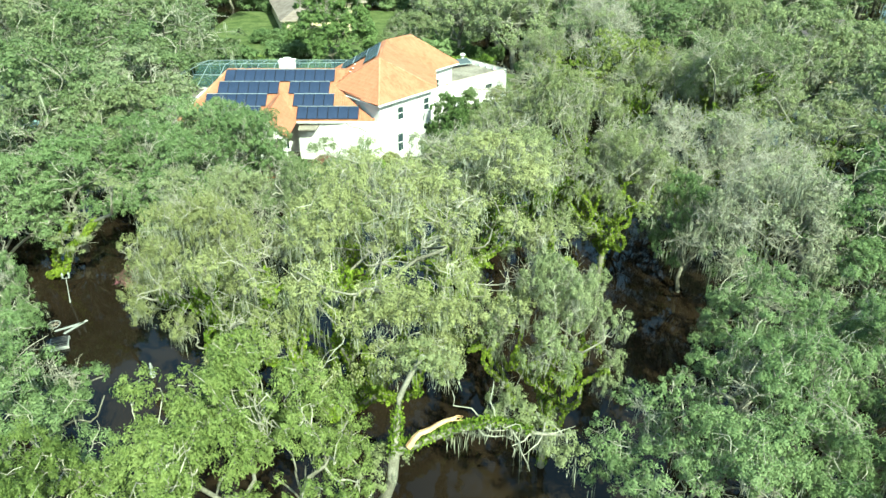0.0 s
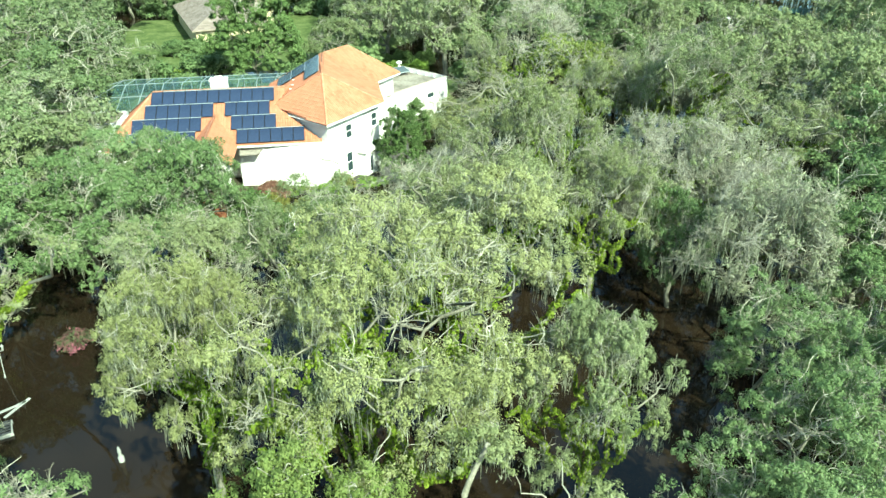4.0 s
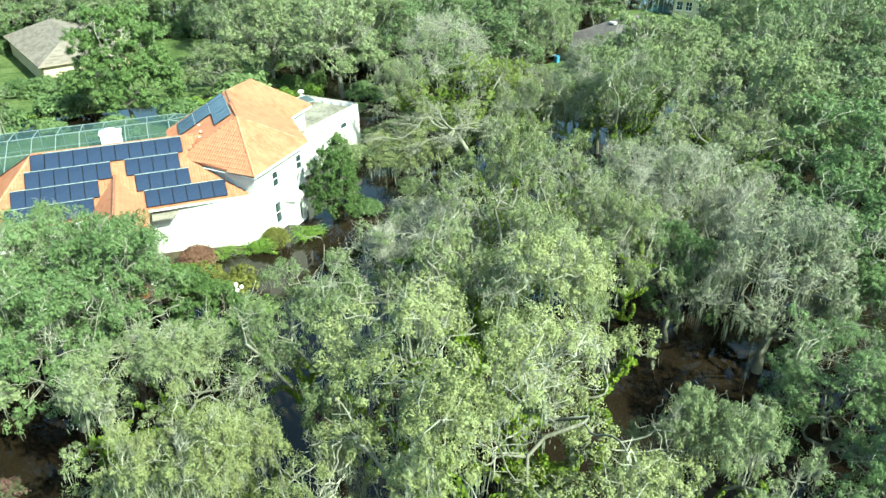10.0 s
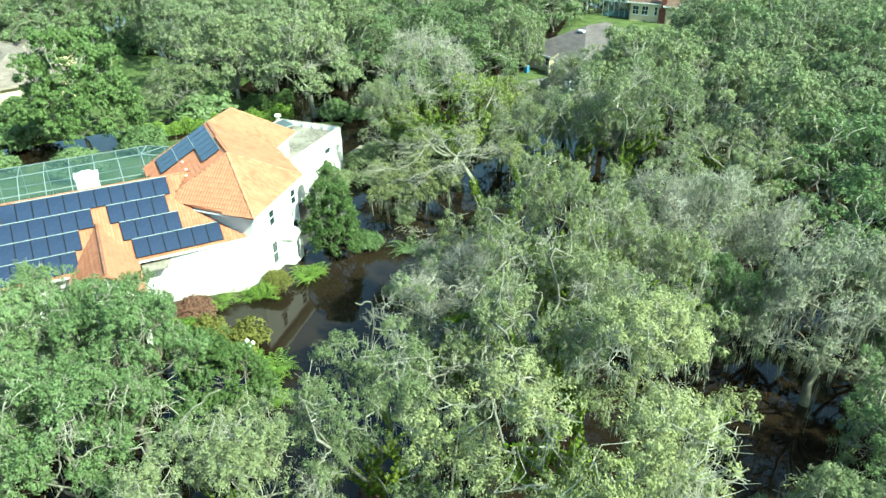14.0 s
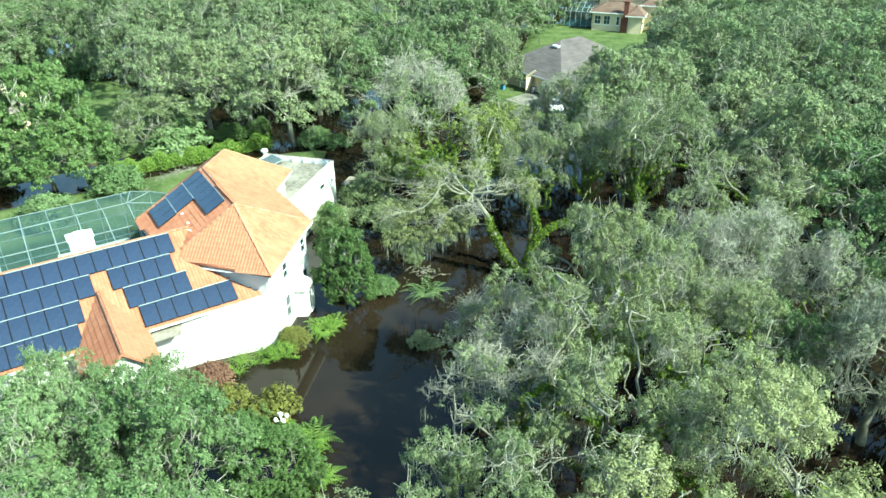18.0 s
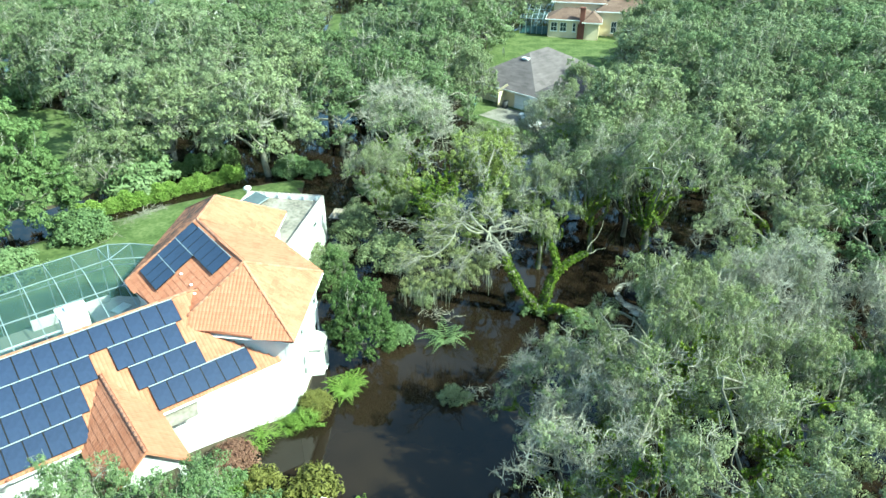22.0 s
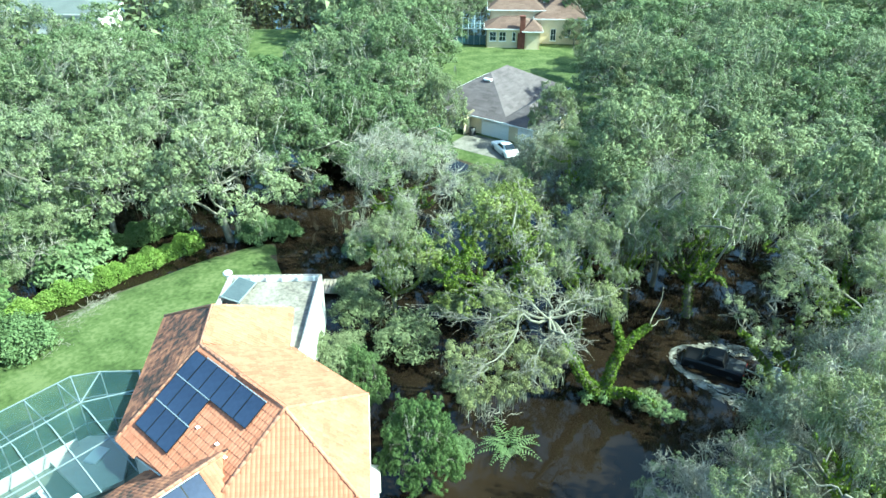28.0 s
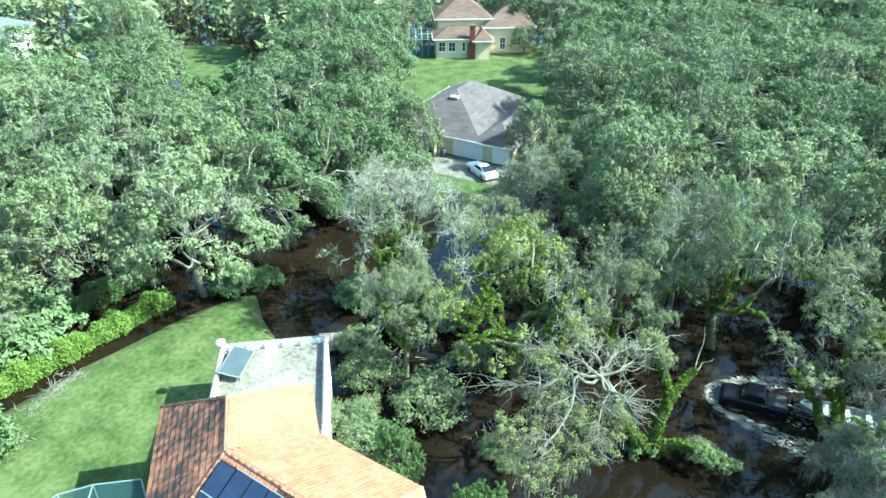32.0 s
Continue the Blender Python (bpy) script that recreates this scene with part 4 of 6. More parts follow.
# flat-roofed annex behind the wing
an_d = Vector((0.731, 0.682))
an_n = Vector((-an_d.y, an_d.x))
a0 = Vector((0.75, 76.95))
a1 = Vector((7.48, 83.0))
a2 = a1 + an_n * 7.0
a3 = a0 + an_n * 7.0
AZ = 4.55
annex_wins = {0: [(5.5, 6.8, 2.7, 3.4)], 1: [(1.5, 2.6, 1.8, 3.0)]}
for i, (p, q) in enumerate(((a0, a1), (a1, a2), (a2, a3))):
    wall("annex_wall", p, q, -0.6, AZ, 0.25, annex_wins.get(i, []), M_STUCCO, house)
    for o in annex_wins.get(i, []):
        window(house, p, q, *o, bars=0, mid=False)
e0, e1, e2, e3 = [p for p in inset([(*a0, 0), (*a1, 0), (*a2, 0), (*a3, 0)], 0.2)]
part("annex_roof", slab("annex_roof", [[(*e0, AZ - 0.45), (*e1, AZ - 0.45), (*e2, AZ - 0.45), (*e3, AZ - 0.45)]], 0.2, M_FLATROOF), house, "flat grey coated roof behind a white parapet")
cop = [tuple(p) for p in inset([(*a0, 0), (*a1, 0), (*a2, 0), (*a3, 0)], 0.12)]
ridge_caps("coping_tile", [((*cop[i], AZ - 0.02), (*cop[i + 1], AZ - 0.02)) for i in range(3)], mat("pale_coping_clay", ((0.30, 0.22, 0.18), (0.42, 0.35, 0.30), (0.52, 0.46, 0.41)), 0.9, 1.2, 9, bump=0.3), house)
wall("annex_wall", ring[2], a0, -0.6, AZ - 0.3, 0.25, [], M_STUCCO, house)
for i in range(6):
    pp = a1 + (a2 - a1) * (i + 0.5) / 6 - an_d * 0.32
    part("pier", boxes("pier", [((pp.x, pp.y, AZ - 0.2), (0.14, 0.14, 0.36), 43)], M_TRIM), house, "white parapet pier")
sky_l = thing("rooftop_panel", "tilted pale glass solar heater panel on the flat roof", "solar heater", at=pose(2.0, 85.75, AZ - 0.44, 0, 0, 27))
tip = pose(0, 0, 0.55, 12, 0, 0)
part("panel", boxes("panel", [((0, 0, 0), (2.7, 1.45, 0.10))], M_ALU, 0.01), sky_l, "aluminium frame", tip)
part("glass", boxes("glass", [((0, 0, 0.055), (2.56, 1.31, 0.02))], mat("collector_glass", ((0.05, 0.065, 0.075), (0.075, 0.095, 0.105)), 0.6, 1, 8, spec=0.15), 0), sky_l, "grey-green glass", tip)
for x, y, h in ((-1.1, 0.55, 0.62), (1.1, 0.55, 0.62), (-1.1, -0.55, 0.38), (1.1, -0.55, 0.38)):
    part("leg", boxes("leg", [((x, y, h / 2), (0.05, 0.05, h))], M_DARKMETAL), sky_l)
dish_at = a2 + an_d * -0.5 - an_n * 0.1
dish = thing("roof_vent", "white domed vent on the parapet corner", "roof vent", at=pose(dish_at.x, dish_at.y, AZ + 0.06))
v, f = tubes([[(0, 0, 0, 0.16), (0, 0, 0.35, 0.16), (0, 0, 0.36, 0.34), (0, 0, 0.5, 0.34), (0, 0, 0.62, 0.2), (0, 0, 0.66, 0.02)]], 14)
part("cowl", mesh("cowl", v, f, M_TRIM, True), dish)


# ---- solar panels ----
def solar_panel(o, a, d, n, u, v, w, h, master=[]):
    """One framed module lying on a slope, its middle at u along and v down from o."""
    p = o + a * u + d * v + n * 0.16
    m = Matrix((( a.x, d.x, n.x, p.x), (a.y, d.y, n.y, p.y), (a.z, d.z, n.z, p.z), (0, 0, 0, 1)))
    key = (round(w, 2), round(h, 2))
    for k, ob in master:
        if k == key:
            return copy_thing(ob, m)
    ob = thing("solar_panel", "dark blue solar panel in a thin black frame on the tiles", "solar panel", "solar panels on the roof", at=m)
    part("panel_face", boxes("panel_face", [((0, 0, 0.0), (w - 0.05, h - 0.05, 0.03))], M_SOLAR), ob)
    part("frame", boxes("frame", [((-w / 2 + 0.018, 0, 0.006), (0.035, h - 0.02, 0.045)), ((w / 2 - 0.018, 0, 0.006), (0.035, h - 0.02, 0.045)),
                                  ((0, -h / 2 + 0.018, 0.006), (w - 0.08, 0.035, 0.045)), ((0, h / 2 - 0.018, 0.006), (w - 0.08, 0.035, 0.045))], M_BLACK), ob)
    part("rail", boxes("rail", [((0, h / 2 + 0.03, -0.012), (w, 0.05, 0.05))], M_RAIL), ob, "aluminium mounting rail")
    master.append((key, ob))
    return ob


o, a, d, n = slope_frame([W0[3], W0[4], W0[0], W0[2]])
pw, ph = 0.99, 1.62
# rows on the garage wing: first x and how many
for row, spans in enumerate((((-21.4, 11),), ((-21.85, 6), (-14.95, 4)), ((-22.85, 6), (-14.4, 4)), ((-23.3, 6), (-13.9, 6)))):
    for x0, k in spans:
        for i in range(k):
            c = Vector((x0 + (i + 0.5) * 0.98, r_y, WZ))
            solar_panel(o, a, d, n, (c - o).dot(a), 0.95 + row * 1.56, 0.975, 1.50)
side = slope_frame([D, L, J, E])
for y_top, k, v in ((76.15, 6, 1.12), (76.1, 3, 2.70), (76.0, 3, 4.28)):
    for i in range(k):
        q = Vector((D[0], y_top - (i + 0.5) * 1.03, RZ))
        solar_panel(side[0], side[1], side[2], side[3], (q - side[0]).dot(side[1]), v, 1.025, 1.555)

# ---- screened pool cage behind the wing ----
cage = thing("pool_cage", "screened pool enclosure with pale aluminium beams behind the house", "pool enclosure")
far_e = [(-29.2, 77.6), (-29.2, 82.2), (-27.8, 84.4), (-10.6, 84.6), (-9.2, 83.7), (-7.6, 82.0)]
hi, lo = 5.75, 5.2
ridge_y = 80.4
peak = (-11.4, 81.2, hi)
low_e = (-8.4, 80.3, 5.3)
runs = []
for (x0, y0), (x1, y1) in zip(far_e, far_e[1:]):
    runs += [((x0, y0, lo), (x1, y1, lo)), ((x0, y0, 0.4), (x0, y0, lo)), ((x0, y0, 1.4), (x1, y1, 1.4)), ((x0, y0, 3.4), (x1, y1, 3.4))]
runs.append(((-7.6, 82.0, 0.4), (-7.6, 82.0, lo)))
runs += [((-27.6, ridge_y, hi), peak), ((-27.6, ridge_y, hi), (-27.8, 84.4, lo)), ((-27.6, ridge_y, hi), (-29.2, 82.2, lo)), ((-27.6, ridge_y, hi), (-29.2, 77.6, lo)), (peak, (-10.6, 84.6, lo)), (peak, (-9.2, 83.7, lo)), (peak, low_e), (low_e, (-7.6, 82.0, lo))]
for i in range(9):
    x = -26.6 + i * 1.9
    yf = 84.4 + (x + 27.8) * 0.2 / 17.2
    runs += [((x, 75.4, 4.6), (x, ridge_y, hi)), ((x, ridge_y, hi), (x, yf, lo)), ((x, yf, 0.4), (x, yf, lo))]
runs += [((-27.6, 78, 5.2), (-11.2, 78, 5.2))]
for r in runs:
    part("beam", beam("beam", [r], 0.06, M_ALU), cage)
skin = [[(-27.6, ridge_y, hi), peak, (-10.6, 84.6, lo), (-27.8, 84.4, lo)], [(-27.6, 75.4, 4.6), (-11.4, 75.4, 4.6), peak, (-27.6, ridge_y, hi)],
        [(-27.6, ridge_y, hi), (-27.8, 84.4, lo), (-29.2, 82.2, lo)], [(-27.6, ridge_y, hi), (-29.2, 82.2, lo), (-29.2, 77.6, lo)],
        [peak, (-9.2, 83.7, lo), (-10.6, 84.6, lo)], [peak, low_e, (-7.6, 82.0, lo), (-9.2, 83.7, lo)], [(-11.4, 75.4, 4.6), low_e, peak]]
for (x0, y0), (x1, y1) in zip(far_e, far_e[1:]):
    skin.append([(x0, y0, 0.4), (x1, y1, 0.4), (x1, y1, lo), (x0, y0, lo)])
for s in skin:
    part("screen", mesh("screen", s, [tuple(range(len(s)))], M_SCREEN), cage, "green-grey insect screen")
part("deck", slab("deck", [[(-25.4, 75.6, 0.6), (-11.6, 75.6, 0.6), (-8.2, 82.0, 0.6), (-9.4, 83.5, 0.6), (-10.8, 84.4, 0.6), (-27.6, 84.2, 0.6), (-29.0, 82.0, 0.6), (-29.0, 77.8, 0.6)]], 0.2, M_DECK), cage, "weathered pool deck")
for c, w in (((-19.5, 77.6, 0.63), (10.0, 0.3, 0.06)), ((-19.5, 82.4, 0.63), (10.0, 0.3, 0.06)), ((-24.35, 80.0, 0.63), (0.3, 4.5, 0.06)), ((-14.65, 80.0, 0.63), (0.3, 4.5, 0.06))):
    part("pool_edge", boxes("pool_edge", [(c, w)], M_TRIM, 0.01), cage, "white pool coping")
part("pool_water", boxes("pool_water", [((-19.5, 80.0, 0.605), (9.4, 4.5, 0.01))], M_PANE), cage, "dark pool water")
part("patio", slab("patio", [[(-13.2, 79.6, 0.95), (-11.2, 79.0, 0.95), (-9.0, 82.0, 0.95), (-10.9, 84.0, 0.95), (-13.4, 84.0, 0.95)]], 0.3, M_CONC), cage, "pale raised patio")
part("tub_cover", boxes("tub_cover", [((-11.3, 82.0, 1.0), (1.3, 0.9, 0.12), 25)], M_TRIM, 0.02), cage, "square pale cover on the patio")
part("low_wall", boxes("low_wall", [((-14.4, 83.7, 1.0), (5.6, 0.2, 0.9), 0)], M_STUCCO, 0.02), cage, "low white wall")
# fixings left on the tiles
for p in ((-9.0, 72.51, 7.73), (-9.19, 69.9, 7.63), (-9.01, 70.83, 7.73), (-9.43, 75.73, 7.5)):
    part("bracket", boxes("bracket", [((p[0], p[1], p[2] + 0.08), (0.16, 0.2, 0.04))], M_TRIM, 0.005), house, "small white roof bracket")


# ---- neighbours ----
def neighbour(name, label, at, walls_m, roof_m, blocks, openings={}, edge=None):
    """A house of hip-roofed blocks: x, y, width, depth, base, eaves, rise, ridge axis."""
    h = thing(name, label, "house", at=at)
    for b, (x, y, w, dpt, z0, ez, rise, ax) in enumerate(blocks):
        cs = [Vector((x - w / 2, y - dpt / 2)), Vector((x + w / 2, y - dpt / 2)), Vector((x + w / 2, y + dpt / 2)), Vector((x - w / 2, y + dpt / 2))]
        for i in range(4):
            wall("wall", cs[i], cs[(i + 1) % 4], z0, ez, 0.2, openings.get((b, i), []), walls_m, h)
            for o in openings.get((b, i), []):
                window(h, cs[i], cs[(i + 1) % 4], *o, bars=0 if o[1] - o[0] < 1.0 else 1, depth=0.08)
        ov = 0.5
        p = [(x - w / 2 - ov, y - dpt / 2 - ov, ez - 0.1), (x + w / 2 + ov, y - dpt / 2 - ov, ez - 0.1), (x + w / 2 + ov, y + dpt / 2 + ov, ez - 0.1), (x - w / 2 - ov, y + dpt / 2 + ov, ez - 0.1)]
        if ax == "x":
            half = min(dpt / 2 + ov, w / 2 + ov - 0.3)
            r0, r1 = (x - w / 2 - ov + half, y, ez + rise), (x + w / 2 + ov - half, y, ez + rise)
            faces = [[p[0], p[1], r1, r0], [p[1], p[2], r1], [p[2], p[3], r0, r1], [p[3], p[0], r0]]
        else:
            half = min(w / 2 + ov, dpt / 2 + ov - 0.3)
            r0, r1 = (x, y - dpt / 2 - ov + half, ez + rise), (x, y + dpt / 2 + ov - half, ez + rise)
            faces = [[p[0], p[1], r0], [p[1], p[2], r1, r0], [p[2], p[3], r1], [p[3], p[0], r0, r1]]
        rf = part("roof", slab("roof", faces, 0.12, roof_m), h)
        ob = part("shingles", mesh("shingles", *shingle_geo(faces), roof_m), rf)
        ob["kind"] = "stuff"
        part("fascia", beam("fascia", [((*p[i][:2], ez - 0.16), (*p[(i + 1) % 4][:2], ez - 0.16)) for i in range(4)], 0.06, edge or M_TRIM, 0.18), h, "brown fascia board" if edge else "white fascia board")
    return h


def shingle_geo(faces):
    v, f = [], []
    for poly in faces:
        for c, a, d, n in tile_cells(poly, 0.95, 0.30, edge=0.4):
            k = len(v)
            for s, q, h in ((-0.5, -0.55, 0.004), (0.5, -0.55, 0.004), (0.5, 0.5, 0.022), (-0.5, 0.5, 0.022)):
                v.append(c + a * (s * 0.92) + d * (q * 0.30) + n * h)
            f.append((k, k + 3, k + 2, k + 1))
    return v, f


grey = neighbour("neighbour_house", "cream single-storey house with a grey shingle hip roof", pose(52.0, 98.0, 0.3, 0, 0, 7), M_CREAM, M_GREYSHINGLE,
                 [(2.7, 3.85, 16.3, 12.0, -0.6, 2.55, 3.55, "x"), (-0.4, -3.9, 10.2, 4.8, -0.6, 2.5, 1.75, "x")],
                 {(0, 3): [(4.3, 5.3, 0.9, 2.1)], (1, 0): [(1.6, 2.7, 0.9, 2.1), (5.6, 6.7, 0.9, 2.1)]})
far_house = neighbour("neighbour_house", "cream two-storey house with brown roofs and a brick chimney", pose(79.6, 124.3, 0.8, 0, 0, -52), M_CREAM, M_SHINGLE,
                      [(4.45, 2.6, 8.9, 5.2, -0.8, 3.1, 1.5, "x"), (5.2, 9.0, 9.4, 8.0, -0.8, 5.3, 2.8, "x"), (13.0, 7.6, 8.4, 8.8, -0.8, 4.2, 2.7, "x"), (8.0, 1.2, 2.6, 4.0, -0.8, 2.9, 1.5, "y")],
                      {(0, 0): [(0.5, 1.7, 0.8, 2.4), (2.2, 3.4, 0.8, 2.4), (4.5, 5.1, 0.8, 2.4), (7.2, 7.9, 0.2, 2.4)], (2, 0): [(2.6, 3.6, 0.2, 2.3), (5.2, 6.2, 0.9, 2.3)], (1, 3): [(2.0, 3.2, 3.6, 4.8)]})
brown = neighbour("neighbour_house", "single-storey house under a taupe shingle roof", pose(-23.8, 130.0, 0.3, 0, 0, 17), M_CREAM, M_TAUPE,
                  [(0, 0, 11.0, 22.0, -0.6, 3.0, 2.7, "y"), (6.5, 6.0, 8.0, 7.0, -0.6, 2.9, 2.0, "x")], edge=M_WOOD)

white_block = neighbour("neighbour_house", "white building with a pale grey roof beyond the woods", pose(31.4, 182.6, 0.3, 0, 0, -50), M_STUCCO, mat("pale_metal_roofing", ((0.085, 0.095, 0.092), (0.115, 0.128, 0.124), (0.14, 0.155, 0.15)), 0.7, 0.4, 6, spec=0.2),
                        [(0, 0, 18.0, 9.0, -0.6, 6.4, 2.4, "x")], {(0, 0): [(2, 3.2, 4.2, 5.6), (5, 6.2, 4.2, 5.6), (10, 11.2, 4.2, 5.6)]})

# ---- shrubs and small plants ----
def build_bush(name, label, seed, leaves, size=1.0, clumps=26, tufts=8, per_tuft=14, leaf=0.11, stems=8, dome=0.9, trim=False):
    """A low plant: stems from the root and a mound of leaves."""
    rng = np.random.default_rng(seed)
    bush = thing(name, label, "bush")
    c, lines = [], []
    for i in range(clumps):
        th = i * 2.39996
        rho = math.sqrt((i + 0.5) / clumps)
        r = size * rho * (1 if trim else rng.uniform(0.75, 1.2))
        z = size * dome * (1.15 * math.sqrt(max(0.02, 1 - rho * rho * 0.95)) + (0 if trim else rng.normal(0, 0.12)))
        c.append((r * math.cos(th), r * math.sin(th), max(0.12, z), size * (0.2 if trim else 0.26)))
    for i in range(stems):
        p = c[rng.integers(0, clumps)]
        lines.append(crooked(rng, (0, 0, -0.6), p[:3], 0.05 * size, 0.012, 4, 0.06))
    v, f = tubes(lines, 4)
    part("branchwork", mesh("branchwork", v, f, M_TWIG), bush, "thin grey stems")["kind"] = "stuff"
    shapes = tuft_cloud(rng, c, tufts, per_tuft, 0.26 * size, leaf)
    shapes = shapes[shapes[:, :, 2].min(axis=1) > -0.08]
    part("foliage", loose("foliage", shapes, leaves), bush)["kind"] = "stuff"
    return bush


def build_fronds(name, label, seed, leaves, count=16, size=1.6, rise=0.9, width=0.20):
    """A rosette of arching fronds, each a rib with paired leaflets."""
    rng = np.random.default_rng(seed)
    plant_ = thing(name, label, "plant")
    for i in range(count):
        a = i * 2.39996 + rng.normal(0, 0.15)
        ln = size * rng.uniform(0.7, 1.15)
        up = rise * rng.uniform(0.6, 1.3)
        pts, shapes = [], []
        for s in np.linspace(0, 1, 12):
            pts.append(np.array([math.cos(a) * ln * s, math.sin(a) * ln * s, up * (1.7 * s - 1.35 * s * s) + 0.05]))
        side = np.array([-math.sin(a), math.cos(a), 0])
        fwd = np.array([math.cos(a), math.sin(a), 0])
        for s, p in zip(np.linspace(0, 1, 12)[1:], pts[1:]):
            w = size * width * (1.15 - s) * 1.5
            for sg in (-1, 1):
                tip = p + side * sg * w + fwd * w * 0.5 - [0, 0, w * 0.25]
                shapes.append([p - fwd * 0.03, (p + tip) / 2 + fwd * 0.05, tip, (p + tip) / 2 - fwd * 0.05])
        part("frond", loose("frond", np.array(shapes), leaves), plant_)["kind"] = "stuff"
    return plant_


def put(ob_list, rows):
    """Stands the first of the list and copies of the others at rows of x, y, z, size, turn."""
    for i, (x, y, z, s, turn) in enumerate(rows):
        src = ob_list[i % len(ob_list)]
        m = pose(x, y, z, 0, 0, turn) @ Matrix.Diagonal((s, s, s, 1))
        if i < len(ob_list):
            src.matrix_basis = m
        else:
            b = src.scale
            copy_thing(src, m @ Matrix.Diagonal((1 / b[0], 1 / b[1], 1 / b[2], 1)))


put([build_bush("flooded_shrub", "grey-green shrub half drowned in the floodwater", 200 + i, M_SAGE, 1.0, leaf=0.055, stems=14, per_tuft=26) for i in range(3)],
    [(9.4, 81.2, 0, 1.9, 0), (9.2, 75.8, 0, 2.2, 40), (14.8, 76.2, 0, 1.6, 80), (8.6, 70.4, -0.1, 0.9, 10), (8.0, 69.0, -0.1, 0.7, 200), (15.4, 83.6, 0, 1.7, 100),
     (18.4, 80.2, 0, 1.9, 30), (2.6, 59.1, -0.15, 0.8, 60), (3.4, 58.5, -0.2, 0.5, 160), (11.6, 84.4, 0, 1.4, 220), (4.4, 80.6, 0, 1.3, 90), (6.2, 79.0, 0, 1.2, 190),
     (15.6, 59.6, 0, 0.9, 15), (4.2, 77.4, 0, 1.6, 250)])
put([build_bush("foundation_shrub", "bright yellow-green shrub beside the white wall", 210 + i, M_LIME, 1.0, leaf=0.085) for i in range(2)],
    [(-5.7, 63.2, 0.05, 0.8, 90), (-9.9, 63.3, 0.1, 0.45, 130), (-11.9, 60.6, 0.1, 0.9, 20), (-12.6, 61.6, 0.1, 0.7, 70),
     (-8.8, 56.0, 0, 0.7, 10), (-9.6, 57.6, 0, 0.8, 200), (-6.6, 63.3, 0.05, 0.6, 10)])
put([build_bush("clipped_shrub", "rust-brown rounded clipped shrub by the house", 220, M_REDBUSH, 1.0, clumps=60, leaf=0.07, trim=True, dome=0.95)],
    [(-11.1, 62.5, 0.1, 1.25, 0)])
put([build_bush("clipped_shrub", "khaki-brown domed clipped shrub at the corner", 221, M_OLIVE, 1.0, clumps=60, leaf=0.06, trim=True, dome=1.25)], [(-5.0, 63.6, 0.0, 1.0, 60)])
put([build_bush("olive_shrub", "yellowish olive shrub at the flooded path", 225, M_OLIVE, 1.0, leaf=0.085)], [(-8.8, 57.4, 0, 1.5, 0), (-10.6, 59.6, 0.1, 1.1, 80)])
put([build_bush("azalea_bush", "dark green bush with pink flowers in the water", 226, M_FLOWER, 0.8, leaf=0.08)], [(-22.0, 42.6, 0.0, 1.1, 0), (-6.0, 42.4, 0.0, 0.8, 0)])
put([build_fronds("sago_palm", "light green fern-like sago palm at the wall foot", 230, M_LIME, 18, 1.5, 0.9)],
    [(-2.6, 64.0, 0.1, 1.0, 0), (-1.6, 64.6, 0.0, 0.85, 30), (-7.6, 54.4, 0.1, 1.1, 60), (-8.4, 53.4, 0.0, 0.8, 10), (-8.6, 51.5, 0, 1.0, 100)])
put([build_fronds("grass_clump", "spiky light green grass clump at the water's edge", 231, M_LIME, 34, 1.0, 0.75, 0.05)],
    [(-8.7, 63.6, 0.1, 1.15, 0), (-9.2, 62.8, 0.05, 0.75, 40), (-7.2, 63.8, 0.1, 0.85, 80), (-7.3, 63.0, 0.0, 0.6, 120), (-6.5, 62.9, 0.0, 0.6, 10), (-5.8, 62.7, 0.0, 0.45, 55), (-10.3, 63.6, 0.1, 0.6, 20), (-8.0, 63.3, 0.0, 0.55, 150)])
put([build_fronds("floating_bough", "fallen leafy bough lying on the water", 235, M_GREEN, 13, 2.0, 1.1, 0.16)], [(6.4, 64.3, 0, 1.1, 0), (8.2, 69.4, 0, 0.5, 40)])
edge = random.Random(8)
under, goes = [], 0
while len(under) < 90 and goes < 3000:
    goes += 1
    x, y = edge.uniform(-45, 62), edge.uniform(96, 150)
    if any(inside(p, x, y) and edge_distance(p, x, y) > 1.5 for p in LAND) or (abs(x) < 16 and y < 103) or (38 < x and y < 110) or (8 < x < 24 and y < 104):
        continue
    under.append((x, y, 0, edge.uniform(1.5, 3.2), edge.uniform(0, 360)))
put([build_bush("understory_shrub", "dull green shrub under the mossy oaks", 250 + i, M_GREEN, 1.0, clumps=26, per_tuft=16, leaf=0.10) for i in range(3)], under)
put([build_fronds("areca_palm", "yellow-green clump of arching palm fronds", 236, M_IVY, 22, 3.0, 2.6)], [(-28.0, 101.5, 0, 1.0, 0), (-25.6, 102.6, 0, 0.8, 50)])
